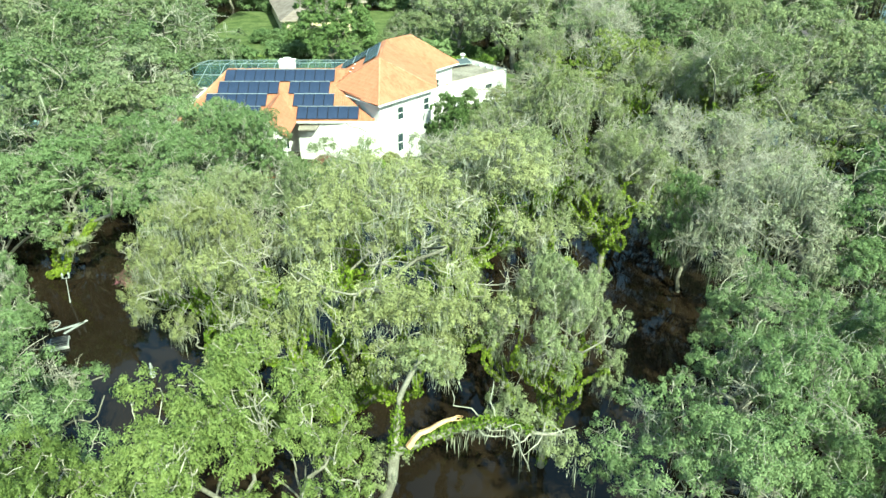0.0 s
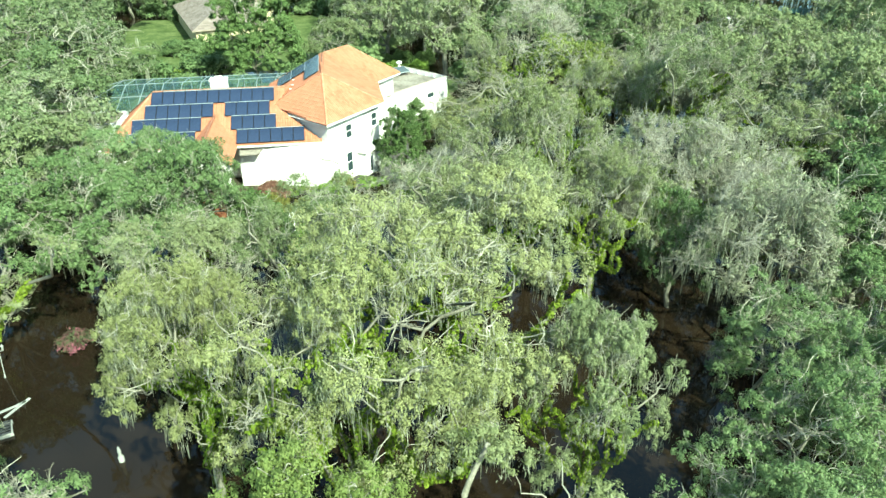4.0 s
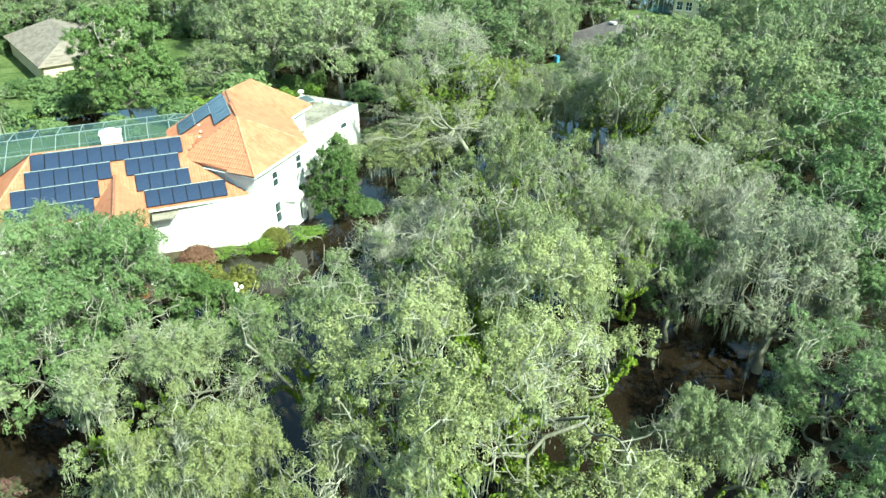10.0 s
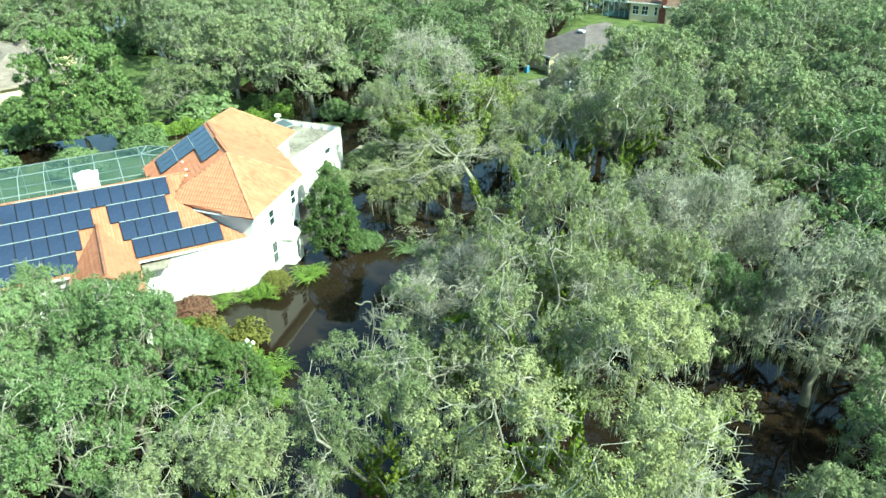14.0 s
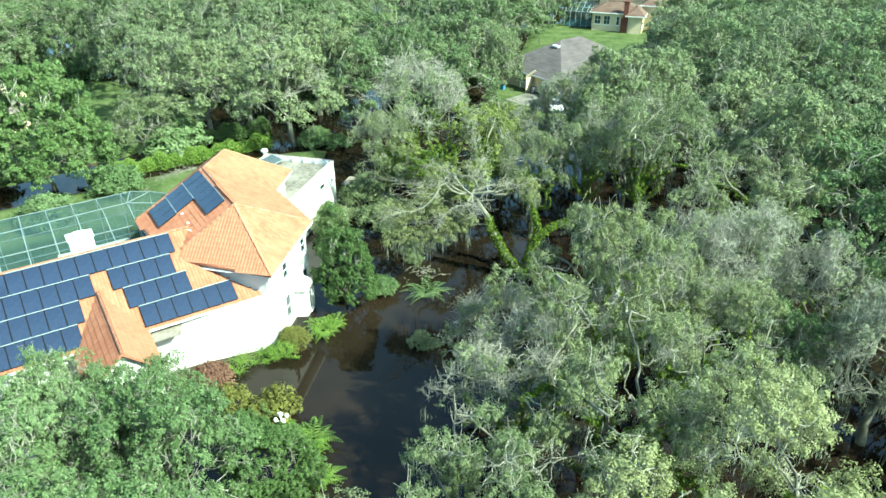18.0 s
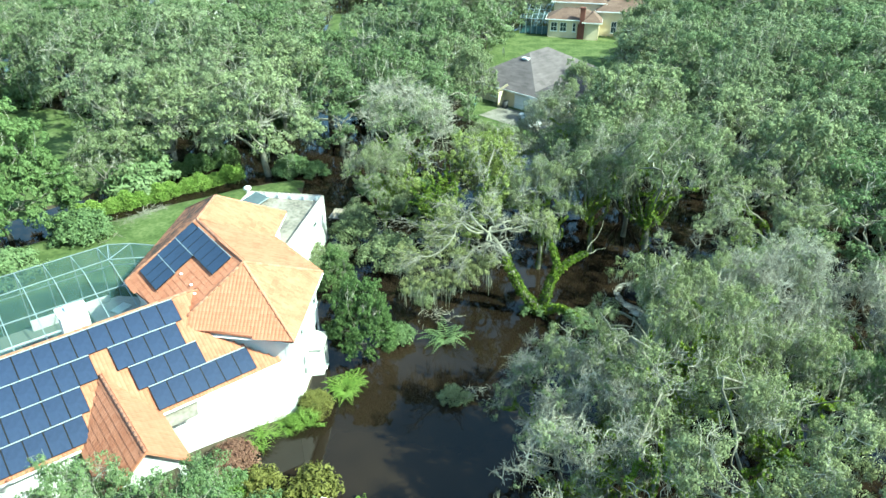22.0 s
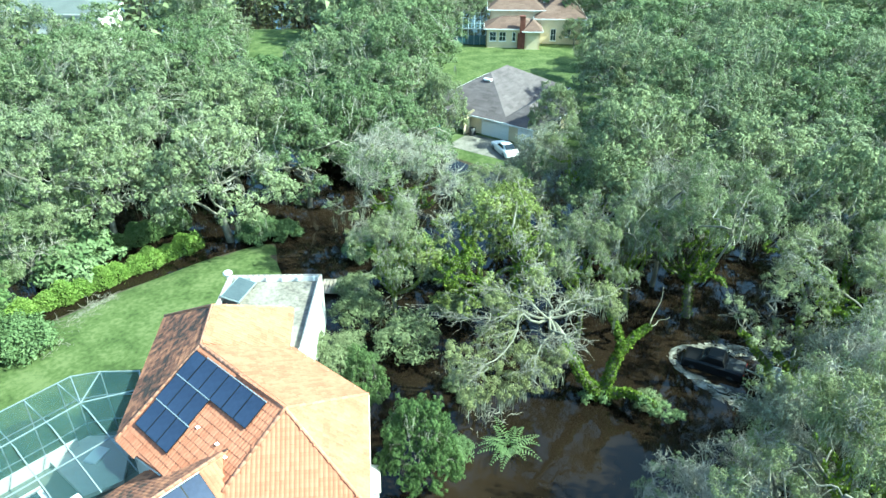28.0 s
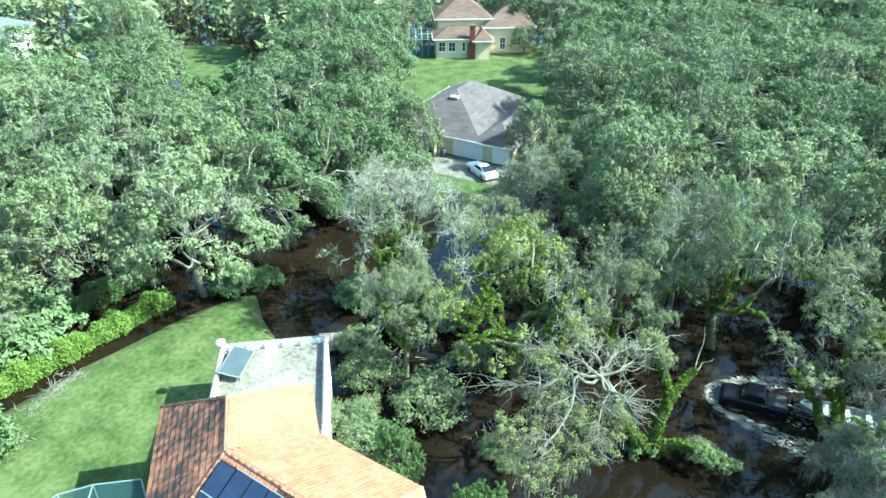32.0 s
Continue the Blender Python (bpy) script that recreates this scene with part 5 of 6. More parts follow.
put([build_bush("marsh_bush", "lush green bush at the lawn's edge", 240 + i, M_GREEN, 1.0, clumps=40, per_tuft=30, leaf=0.065) for i in range(2)],
    [(-10.2, 97.2, 0.1, 2.3, 0), (-28.6, 114.6, 0.3, 1.7, 20), (-25.6, 114.6, 0.3, 1.9, 70), (-22.4, 116.0, 0.3, 1.7, 140), (-19.0, 117.4, 0.3, 1.8, 200), (12.0, 98.2, 0, 1.7, 50), (14.0, 96.6, 0, 1.3, 150), (-17.0, 93.0, 0, 2.2, 90), (3.4, 66.6, 0, 1.1, 20), (16.6, 88.4, 0, 1.6, 30), (19.4, 84.6, 0, 1.8, 90)])


def hedge(name, label, a, b, wide, high, seed, leaves):
    rng = np.random.default_rng(seed)
    a, b = np.array(a), np.array(b)
    d = b - a
    ln = np.linalg.norm(d)
    d = d / ln
    nrm = np.array([-d[1], d[0]])
    k = int(ln * wide * high * 760)
    s = rng.uniform(0, ln, k)
    th = rng.uniform(-1.9, 1.9, k)
    bump = 1 + 0.22 * np.sin(s * 1.7) + 0.15 * np.sin(s * 4.1 + 1)
    p = np.stack([a[0] + d[0] * s + nrm[0] * np.sin(th) * wide / 2 * bump, a[1] + d[1] * s + nrm[1] * np.sin(th) * wide / 2 * bump,
                  0.1 + high * bump * np.clip(np.cos(th * 0.8), 0, 1)], axis=1) + rng.normal(0, 0.08, (k, 3))
    h = thing(name, label, "hedge")
    lines = [crooked(rng, (*(a + d * q), -0.4), (*(a + d * q + rng.normal(0, 0.2, 2)), high * 0.8), 0.04, 0.015, 3, 0.05) for q in np.arange(0.4, ln, 0.7)]
    v, f = tubes(lines, 4)
    part("branchwork", mesh("branchwork", v, f, M_BARK), h)["kind"] = "stuff"
    part("foliage", loose("foliage", leaf_shapes(rng, p, 0.105), leaves), h)["kind"] = "stuff"


hedge("hedge", "loose bright green hedge along the flooded ditch", (-9.5, 101.6), (7.5, 101.2), 1.7, 1.2, 1, M_LIME)
hedge("hedge", "clipped dark hedge behind the ditch", (-4.0, 106.4), (9.0, 105.6), 1.8, 1.5, 2, M_DARK)


# ---- oak wrapped in ivy beside the open water ----
def ivy_oak():
    rng = np.random.default_rng(77)
    t = thing("ivy_oak", "flooded oak with ivy-wrapped trunks and bare pale limbs", "tree", at=pose(14.4, 62.3, 0))
    limbs = [((0, 0, -1), (-2.3, 1.9, 5.2), 0.30, 0.21), ((0, 0, -1), (0.9, -0.3, 3.6), 0.32, 0.25), ((0.9, -0.3, 3.6), (0.4, 0.7, 7.7), 0.18, 0.09),
             ((0.9, -0.3, 3.6), (3.4, -1.0, 4.6), 0.22, 0.12), ((0, 0, 0.4), (0.1, -3.6, 1.5), 0.24, 0.12)]
    trunks = [rounded(crooked(rng, p, q, a, b, 6, 0.03, 0.05)) for p, q, a, b in limbs]
    knee = (-3.4, 2.7, 7.2)
    pale = [rounded(crooked(rng, (-2.3, 1.9, 5.2), knee, 0.20, 0.15, 3, 0.03))]
    pale += [rounded(crooked(rng, knee, e, 0.10, 0.022, 6, 0.10, 0.06)) for e in
             ((-7.6, 5.8, 8.0), (-8.9, 3.4, 7.0), (-7.4, 1.0, 6.6), (-5.0, 0.2, 7.2), (-0.4, 1.2, 7.8), (-1.2, 4.6, 8.4), (-4.6, 6.0, 8.4), (0.2, 2.8, 7.0))]
    pale += [rounded(crooked(rng, (3.4, -1.0, 4.6), e, 0.055, 0.012, 5, 0.08)) for e in ((5.6, -0.6, 6.6), (4.9, -1.7, 4.9))]
    fine = []
    for ln in pale[1:]:
        for q in ln[3::2]:
            for _ in range(5 if ln[0][0] < 0 else 0):
                out = np.array(q[:3]) - np.array(knee)
                e = np.array(q[:3]) + out * 0.28 + rng.normal(0, 0.7, 3) * [1, 1, 0.5]
                row = rounded(crooked(rng, q[:3], e, 0.032, 0.010, 3, 0.12))
                fine.append(row)
                for w in row[2:-1:2]:
                    for _ in range(2):
                        fine.append(crooked(rng, w[:3], np.array(w[:3]) + out * 0.1 + rng.normal(0, 0.45, 3) * [1, 1, 0.6], 0.014, 0.006, 3, 0.12))
    for ln in trunks:
        v, f = tubes([ln], 9)
        part("trunk", mesh("trunk", v, f, M_BARK, True), t)
    for ln in pale:
        v, f = tubes([ln], 7)
        part("limb", mesh("limb", v, f, M_LIMB, True), t, "bare pale limb")
    v, f = tubes(fine, 3)
    part("branchwork", mesh("branchwork", v, f, M_PALE), t, "thin pale branches")["kind"] = "stuff"
    part("ivy", loose("ivy", ivy_coat(rng, trunks, 7.0, 420, 0.13), M_IVY), t, "thick yellow-green ivy")["kind"] = "stuff"
    spots = [(-7.6, 3.2, 6.0, 1.3), (-8.8, 4.4, 6.2, 1.1), (-8.4, 2.0, 5.4, 1.0), (-6.8, 1.2, 5.4, 1.0), (-9.4, 3.2, 5.4, 0.9), (-7.0, 4.8, 6.6, 0.9), (-7.8, 2.6, 4.8, 1.1), (-6.0, 2.4, 5.4, 0.8),
             (-4.8, 6.0, 8.0, 0.8), (-1.4, 4.8, 8.1, 0.9), (0.4, 1.2, 7.8, 0.9), (1.2, 1.6, 7.4, 0.8), (-0.2, 2.9, 6.8, 0.7), (0.6, 0.2, 7.0, 0.6), (-5.4, 2.6, 6.0, 1.0), (-5.8, 0.9, 5.8, 0.9), (-6.2, 4.2, 6.8, 0.9),
             (-4.9, 1.1, 6.2, 0.7), (-9.6, 4.6, 6.0, 0.8), (-10.2, 3.2, 5.0, 0.8), (-9.0, 5.6, 6.4, 0.8), (-5.2, 4.6, 7.6, 0.7), (-6.6, 2.4, 6.6, 0.8)]
    part("crown", loose("crown", tuft_cloud(rng, spots, 22, 50, 0.32, 0.062), M_GOLD), t)["kind"] = "stuff"
    low = [(0.2, -3.2, 1.4, 0.8), (0.6, -4.2, 1.0, 0.9), (0.0, -0.6, 0.4, 0.8), (-0.8, 0.6, 0.4, 0.7), (1.0, -4.8, 0.6, 0.7)]
    part("foliage", loose("foliage", tuft_cloud(rng, low, 16, 40, 0.28, 0.075), M_GREEN), t, "fresh green shoots round the foot")["kind"] = "stuff"
    part("moss", loose("moss", moss_beards(rng, np.array(spots), 330, 0.022, 0.5), M_MOSS), t, "hanging beards of grey moss")["kind"] = "stuff"


ivy_oak()


# split limb with raw wood over the water
def split_limb():
    rng = np.random.default_rng(5)
    t = thing("broken_limb", "split oak limb with raw orange wood, mossy above", "tree limb", at=pose(-2.4, 19.4, 0))
    trunk = rounded(crooked(rng, (-1.5, -0.3, -1), (0.7, -1.1, 8.0), 0.26, 0.19, 5, 0.02))
    stem = rounded(crooked(rng, (0.7, -1.1, 8.0), (1.7, 0.6, 11.0), 0.15, 0.08, 4, 0.05))
    arch_limb = rounded(crooked(rng, (0.7, -1.1, 8.0), (6.9, 0.4, 7.4), 0.17, 0.06, 7, 0.02, 0.17))
    for name, ln in (("stem", trunk), ("limb", stem), ("limb", arch_limb)):
        v, f = tubes([ln], 8)
        part(name, mesh(name, v, f, M_BARK, True), t)
    raw = crooked(rng, (1.2, -1.25, 8.4), (2.85, -0.7, 9.25), 0.13, 0.07, 6, 0.03, 0.10)
    v, f = tubes([raw], 5)
    part("torn_wood", mesh("torn_wood", v, f, M_RAW), t, "raw split orange wood")
    for d in ((0.0, 0.10), (0.12, -0.05), (-0.1, 0.0)):
        tail = crooked(rng, raw[-2][:3], np.array(raw[-1][:3]) + [0.25, d[0], d[1]], 0.05, 0.006, 3, 0.05)
        v, f = tubes([tail], 4)
        part("splinter", mesh("splinter", v, f, M_RAW), t, "pale splinter")
    twigs = [crooked(rng, arch_limb[i][:3], np.array(arch_limb[i][:3]) + rng.normal(0, 0.7, 3) * [1, 1, 0.6], 0.035, 0.01, 4, 0.1) for i in range(5, len(arch_limb)) for _ in range(3)]
    v, f = tubes(twigs, 4)
    part("branchwork", mesh("branchwork", v, f, M_TWIG), t, "thin pale branches")["kind"] = "stuff"
    part("ivy", loose("ivy", ivy_coat(rng, [[(x, y, z + 0.12, r) for x, y, z, r in arch_limb[:-2]], stem[:4]], 12, 330, 0.085), M_IVY), t, "yellow-green fern and moss")["kind"] = "stuff"
    spots = [(6.9, 0.4, 7.0, 0.8), (6.2, 0.9, 7.4, 0.7), (7.3, 0.0, 6.6, 0.6), (5.2, 0.3, 8.5, 0.7), (0.2, -1.2, 7.4, 1.0), (-0.5, -0.6, 7.0, 0.9), (1.8, 0.8, 11.0, 0.9), (2.6, 0.9, 10.2, 0.8), (0.9, 1.0, 10.4, 0.8)]
    part("crown", loose("crown", tuft_cloud(rng, spots, 13, 60, 0.26, 0.055), M_OAK), t)["kind"] = "stuff"
    hang = np.array(spots + [(x, y, z, 0.25) for x, y, z, r in arch_limb[4:]])
    part("moss", loose("moss", moss_beards(rng, hang, 170, 0.018, 0.26), M_MOSS), t, "hanging beards of grey moss")["kind"] = "stuff"


split_limb()


# ---- black truck towing a boat through the water ----
truck = thing("pickup_truck", "black pickup truck driving through floodwater", "truck", at=pose(22.6, 58.0, -0.30, 0, 0, 102) @ Matrix.Diagonal((0.76, 0.92, 0.92, 1)))


def body_loft(name, sections, material, smooth=False):
    """A closed body from cross sections along x, each a ring of (y, z)."""
    v, f = [], []
    n = len(sections[0][1])
    for x, ringed in sections:
        v += [(x, y, z) for y, z in ringed]
    for i in range(len(sections) - 1):
        for j in range(n):
            a, b = i * n + j, i * n + (j + 1) % n
            f.append((a, b, b + n, a + n))
    f += [tuple(range(n))[::-1], tuple(range((len(sections) - 1) * n, len(sections) * n))]
    return mesh(name, v, f, material, smooth)


def section(w, z0, z1, r=0.12):
    return [(-w, z0), (w, z0), (w + 0.02, (z0 + z1) / 2), (w, z1 - r), (w - r, z1), (-w + r, z1), (-w, z1 - r), (-w - 0.02, (z0 + z1) / 2)]


part("body", body_loft("body", [(2.75, section(0.80, 0.25, 0.82)), (2.55, section(0.93, 0.2, 0.98)), (1.2, section(0.95, 0.2, 1.08)), (-1.0, section(0.95, 0.2, 1.06)), (-2.6, section(0.95, 0.2, 1.04)), (-2.78, section(0.90, 0.3, 0.98))], M_BLACK, False), truck)
part("cab", body_loft("cab", [(1.25, section(0.80, 1.0, 1.12, 0.05)), (0.55, section(0.74, 1.0, 1.72)), (-0.75, section(0.74, 1.0, 1.74)), (-1.05, section(0.78, 1.0, 1.12, 0.05))], M_BLACK), truck)
part("windscreen", mesh("windscreen", [(1.22, -0.70, 1.14), (1.22, 0.70, 1.14), (0.60, 0.62, 1.70), (0.60, -0.62, 1.70)], [(0, 1, 2, 3)], M_CARGLASS), truck, "tinted windscreen")
part("bed", boxes("bed", [((-1.95, 0, 1.055), (1.45, 1.55, 0.04))], M_DARKMETAL), truck, "dark open load bed")
for x in (1.75, -1.7):
    for y in (-0.9, 0.9):
        v, f = tubes([[(x, y - 0.12, 0.2, 0.36), (x, y + 0.12, 0.2, 0.36)]], 16)
        part("wheel", mesh("wheel", v, f, M_RUBBER, True), truck)
for y in (-0.72, 0.72):
    part("tail_light", boxes("tail_light", [((-2.79, y, 0.8), (0.04, 0.16, 0.3))], M_RED, 0.01), truck, "red tail light")
boat = thing("boat", "pale aluminium skiff with an outboard motor on a trailer", "boat", at=pose(23.7, 52.6, 0.42, 0, 0, 99))
hull = []
for x, w, k in ((-2.4, 0.82, 0.0), (-1.0, 0.90, 0.0), (0.8, 0.84, 0.02), (1.9, 0.60, 0.12), (2.45, 0.30, 0.26), (2.65, 0.10, 0.40)):
    hull.append((x, [(-w, 0.62), (-w * 0.86, 0.05 + k), (0, -0.08 + k), (w * 0.86, 0.05 + k), (w, 0.62), (w - 0.07 * (w > 0.2), 0.62), (w * 0.78, 0.18 + k), (-w * 0.78, 0.18 + k), (-w + 0.07 * (w > 0.2), 0.62)]))
part("hull", body_loft("hull", hull, M_ALU), boat, "pale grey-green aluminium hull")
for x in (-1.5, -0.2, 1.1):
    part("bench", boxes("bench", [((x, 0, 0.42), (0.34, 1.4, 0.06))], M_TRIM, 0.01), boat, "white bench")
part("motor", boxes("motor", [((-2.62, 0, 0.85), (0.42, 0.34, 0.5)), ((-2.6, 0, 0.3), (0.16, 0.14, 0.8))], M_BLACK, 0.06), boat, "black outboard motor")
part("drawbar", beam("drawbar", [((2.4, 0, -0.05), (3.6, 0, 0.1)), ((-1.8, -0.6, -0.12), (2.4, 0, -0.08)), ((-1.8, 0.6, -0.12), (2.4, 0, -0.08))], 0.08, M_ALU), boat)


# ---- at the grey-roofed house: garage doors, cooler, car ----
def panel_door(parent, x, y, w, h, turn):
    d = part("garage_door", boxes("garage_door", [((0, -0.02, h / 2), (w, 0.04, h))], M_TRIM), parent, "white panelled garage door", pose(x, y, -0.1, 0, 0, turn))
    for i in range(4):
        part("panel", boxes("panel", [((0, -0.055, (i + 0.5) * h / 4), (w - 0.1, 0.03, h / 4 - 0.07))], M_TRIM, 0.01), d)


panel_door(grey, -5.47, -0.6, 3.9, 2.1, -90)
panel_door(grey, -5.52, -4.9, 2.1, 2.1, -90)
part("roof_vent", boxes("roof_vent", [((-0.7, 3.5, 5.55), (0.5, 1.1, 0.25))], M_TRIM, 0.02), grey, "white box vent")
part("bargeboard", beam("bargeboard", [((-6.05, 2.2, 3.3), (-6.75, 3.2, 2.35))], 0.12, M_CREAM, 0.26), grey, "cream gable bargeboard")
part("porch_wall", boxes("porch_wall", [((-6.3, 3.1, 0.75), (1.3, 0.2, 2.9))], M_CREAM, 0.02), grey, "cream screening wall beside the garage")
cooler = thing("air_conditioner", "round grey air conditioner unit beside the garage door", "air conditioner", at=pose(45.3, 99.3, 0.40))
v, f = tubes([[(0, 0, 0, 0.42), (0, 0, 0.95, 0.42), (0, 0, 1.0, 0.36)]], 16)
part("casing", mesh("casing", v, f, M_DARKMETAL, True), cooler)
v, f = tubes([[(0, 0, 1.0, 0.30), (0, 0, 1.03, 0.28)]], 16)
part("fan_grille", mesh("fan_grille", v, f, M_BLACK, True), cooler)
bin_ = thing("wheelie_bin", "blue plastic wheelie bin by the cream wall", "bin", at=pose(43.1, 103.4, 0.3, 0, 0, 20))
part("body", boxes("body", [((0, 0, 0.5), (0.6, 0.7, 1.0))], M_TARP, 0.05), bin_)
part("lid", boxes("lid", [((0, 0, 1.04), (0.64, 0.78, 0.07))], M_TARP, 0.02), bin_)
# chimney, screened porch and small roof things of the far house
part("chimney", boxes("chimney", [((6.2, -0.35, 2.2), (0.9, 0.7, 5.8)), ((6.2, -0.35, 0.8), (1.5, 0.8, 3.0)), ((6.2, -0.35, 5.2), (1.05, 0.85, 0.25))], M_BRICK, 0.03), far_house, "red brick chimney")
screen = thing("screened_porch", "screened porch with white beams and dark mesh", "porch", at=far_house.matrix_world.copy())
part("porch_floor", boxes("porch_floor", [((-2.8, 4.8, -0.25), (5.2, 6.4, 0.1))], mat("teal_porch_floor", ((0.03, 0.09, 0.10), (0.06, 0.15, 0.16)), 0.6, 1, 8), 0.01), screen, "dark teal floor")
for i in range(6):
    x = -5.4 + i * 1.05
    part("post", beam("post", [((x, 1.6, -0.3), (x, 1.6, 2.5))], 0.12, M_ALU), screen, "white post")
    part("rafter", beam("rafter", [((x, 1.6, 2.5), (x, 8.0, 3.9))], 0.12, M_ALU), screen, "white rafter")
for y, z in ((1.6, 2.5), (3.7, 2.96), (5.8, 3.42), (8.0, 3.9)):
    part("purlin", beam("purlin", [((-5.4, y, z), (-0.15, y, z))], 0.11, M_ALU), screen, "white purlin")
part("mesh_roof", mesh("mesh_roof", [(-5.4, 1.6, 2.46), (-0.15, 1.6, 2.46), (-0.15, 8, 3.86), (-5.4, 8, 3.86)], [(0, 1, 2, 3)], M_SCREEN), screen, "dark insect mesh")
part("mesh_front", mesh("mesh_front", [(-5.4, 1.6, -0.3), (-0.15, 1.6, -0.3), (-0.15, 1.6, 2.46), (-5.4, 1.6, 2.46)], [(0, 1, 2, 3)], M_SCREEN), screen, "dark insect mesh")


# ---- far things ----
car = thing("car", "white two-door car parked on the driveway", "car", at=pose(43.5, 92.8, 0.46, 0, 0, 62))
part("body", body_loft("body", [(2.3, section(0.70, 0.3, 0.62)), (2.1, section(0.86, 0.22, 0.74)), (0.8, section(0.90, 0.2, 0.86)), (-1.2, section(0.90, 0.2, 0.90)), (-2.1, section(0.88, 0.24, 0.88)), (-2.3, section(0.78, 0.35, 0.80))], M_CARWHITE), car)
part("roof", body_loft("roof", [(0.85, section(0.76, 0.8, 0.9, 0.04)), (0.1, section(0.62, 0.8, 1.3)), (-0.8, section(0.62, 0.8, 1.32)), (-1.7, section(0.72, 0.8, 0.94, 0.04))], M_CARWHITE), car)
part("windscreen", mesh("windscreen", [(0.84, -0.66, 0.93), (0.84, 0.66, 0.93), (0.16, 0.55, 1.29), (0.16, -0.55, 1.29)], [(0, 1, 2, 3)], M_CARGLASS), car, "dark windscreen")
part("rear_window", mesh("rear_window", [(-1.68, 0.64, 0.97), (-1.68, -0.64, 0.97), (-0.86, -0.55, 1.325), (-0.86, 0.55, 1.325)], [(0, 1, 2, 3)], M_CARGLASS), car, "dark rear window")
for y in (-1, 1):
    part("side_window", mesh("side_window", [(0.55, y * 0.76, 0.96), (-1.2, y * 0.76, 0.98), (-0.75, y * 0.655, 1.26), (0.05, y * 0.655, 1.25)], [(0, 1, 2, 3) if y > 0 else (3, 2, 1, 0)], M_CARGLASS), car, "dark side window")
for x in (1.4, -1.4):
    for y in (-0.82, 0.82):
        v, f = tubes([[(x, y - 0.1, 0.3, 0.31), (x, y + 0.1, 0.3, 0.31)]], 16)
        w = part("wheel", mesh("wheel", v, f, M_RUBBER, True), car)
        v, f = tubes([[(x, y - 0.11 if y < 0 else y + 0.09, 0.3, 0.19), (x, y - 0.09 if y < 0 else y + 0.11, 0.3, 0.19)]], 12)
        part("rim", mesh("rim", v, f, M_ALU, True), w, "silver rim")
tagged(new("driveway", boxes("driveway", [((43.6, 95.0, 0.40), (5.0, 9.4, 0.12), 7)], M_DRIVE)), "stained concrete driveway of the grey-roofed house", "driveway", kind="structure")

# ---- garden things round the white house ----
# sunburst relief, vents and a grey slab on the garage wall
arch = [(-9.2 + 1.3 * math.cos(q), 64.97, 1.9 + 1.3 * math.sin(q), 0.035) for q in np.linspace(0, math.pi, 17)]
v, f = tubes([arch], 6)
part("arch_moulding", mesh("arch_moulding", v, f, M_CREAM, True), house, "faded cream arched moulding")
for q in np.linspace(0.25, math.pi - 0.25, 7):
    part("sunburst_ray", beam("sunburst_ray", [((-9.2 + 0.4 * math.cos(q), 64.985, 1.9 + 0.4 * math.sin(q)), (-9.2 + 1.18 * math.cos(q), 64.985, 1.9 + 1.18 * math.sin(q)))], 0.05, M_RAY, 0.03), house, "faded cream sunburst ray")
for x in (-9.5, -8.75):
    part("wall_vent", boxes("wall_vent", [((x, 64.985, 3.42), (0.42, 0.05, 0.10))], M_DARKMETAL), house, "dark slotted vent")
# thin grey slab that gives the grey patch beside the porch
part("canopy", slab("canopy", [[(-13.7, 63.9, 3.80), (-12.1, 63.9, 3.80), (-11.7, 65.0, 4.0), (-13.7, 65.0, 4.0)]], 0.07, M_FLATROOF), house, "small light grey slab jutting from the wall by the porch")
# low flat-roofed wing
fw = [Vector((-30.2, 73.6)), Vector((-26.1, 73.6)), Vector((-26.1, 77.6)), Vector((-30.2, 77.6))]
for i in range(4):
    op = [(1.2, 2.6, 1.2, 2.6)] if i in (0, 3) else []
    wall("wing_wall", fw[i], fw[(i + 1) % 4], -0.6, 3.95, 0.22, op, M_STUCCO, house)
    for o in op:
        window(house, fw[i], fw[(i + 1) % 4], *o)
part("wing_flat_roof", slab("wing_flat_roof", [[(*p, 3.8) for p in inset([(*q, 0) for q in fw], 0.22)]], 0.12, M_FLATROOF), house, "flat grey roof of the low wing")

M_WEATHERED = mat("weathered_grey_paint", ((0.14, 0.15, 0.14), (0.24, 0.25, 0.24), (0.34, 0.35, 0.33)), 0.85, 2, 12, bump=0.2)
lamp = thing("lamp_post", "white garden lamp post with two lanterns in floodwater", "lamp post", at=pose(-25.2, 40.1, 0, 7, 5, 30) @ Matrix.Diagonal((0.45, 0.45, 0.8, 1)))
v, f = tubes([[(0, 0, -0.8, 0.11), (0, 0, 0.3, 0.10), (0, 0, 0.32, 0.055), (0, 0, 2.6, 0.045)]], 10)
part("pole", mesh("pole", v, f, M_WEATHERED, True), lamp)
part("arm", beam("arm", [((-0.42, 0, 2.5), (0.42, 0, 2.5))], 0.05, M_WEATHERED), lamp)
for x in (-0.42, 0.42):
    v, f = tubes([[(x, 0, 2.5, 0.08), (x, 0, 2.55, 0.13), (x, 0, 2.9, 0.16), (x, 0, 2.92, 0.20), (x, 0, 3.08, 0.03)]], 6)
    part("lantern", mesh("lantern", v, f, M_WEATHERED), lamp, "white six-sided lantern")

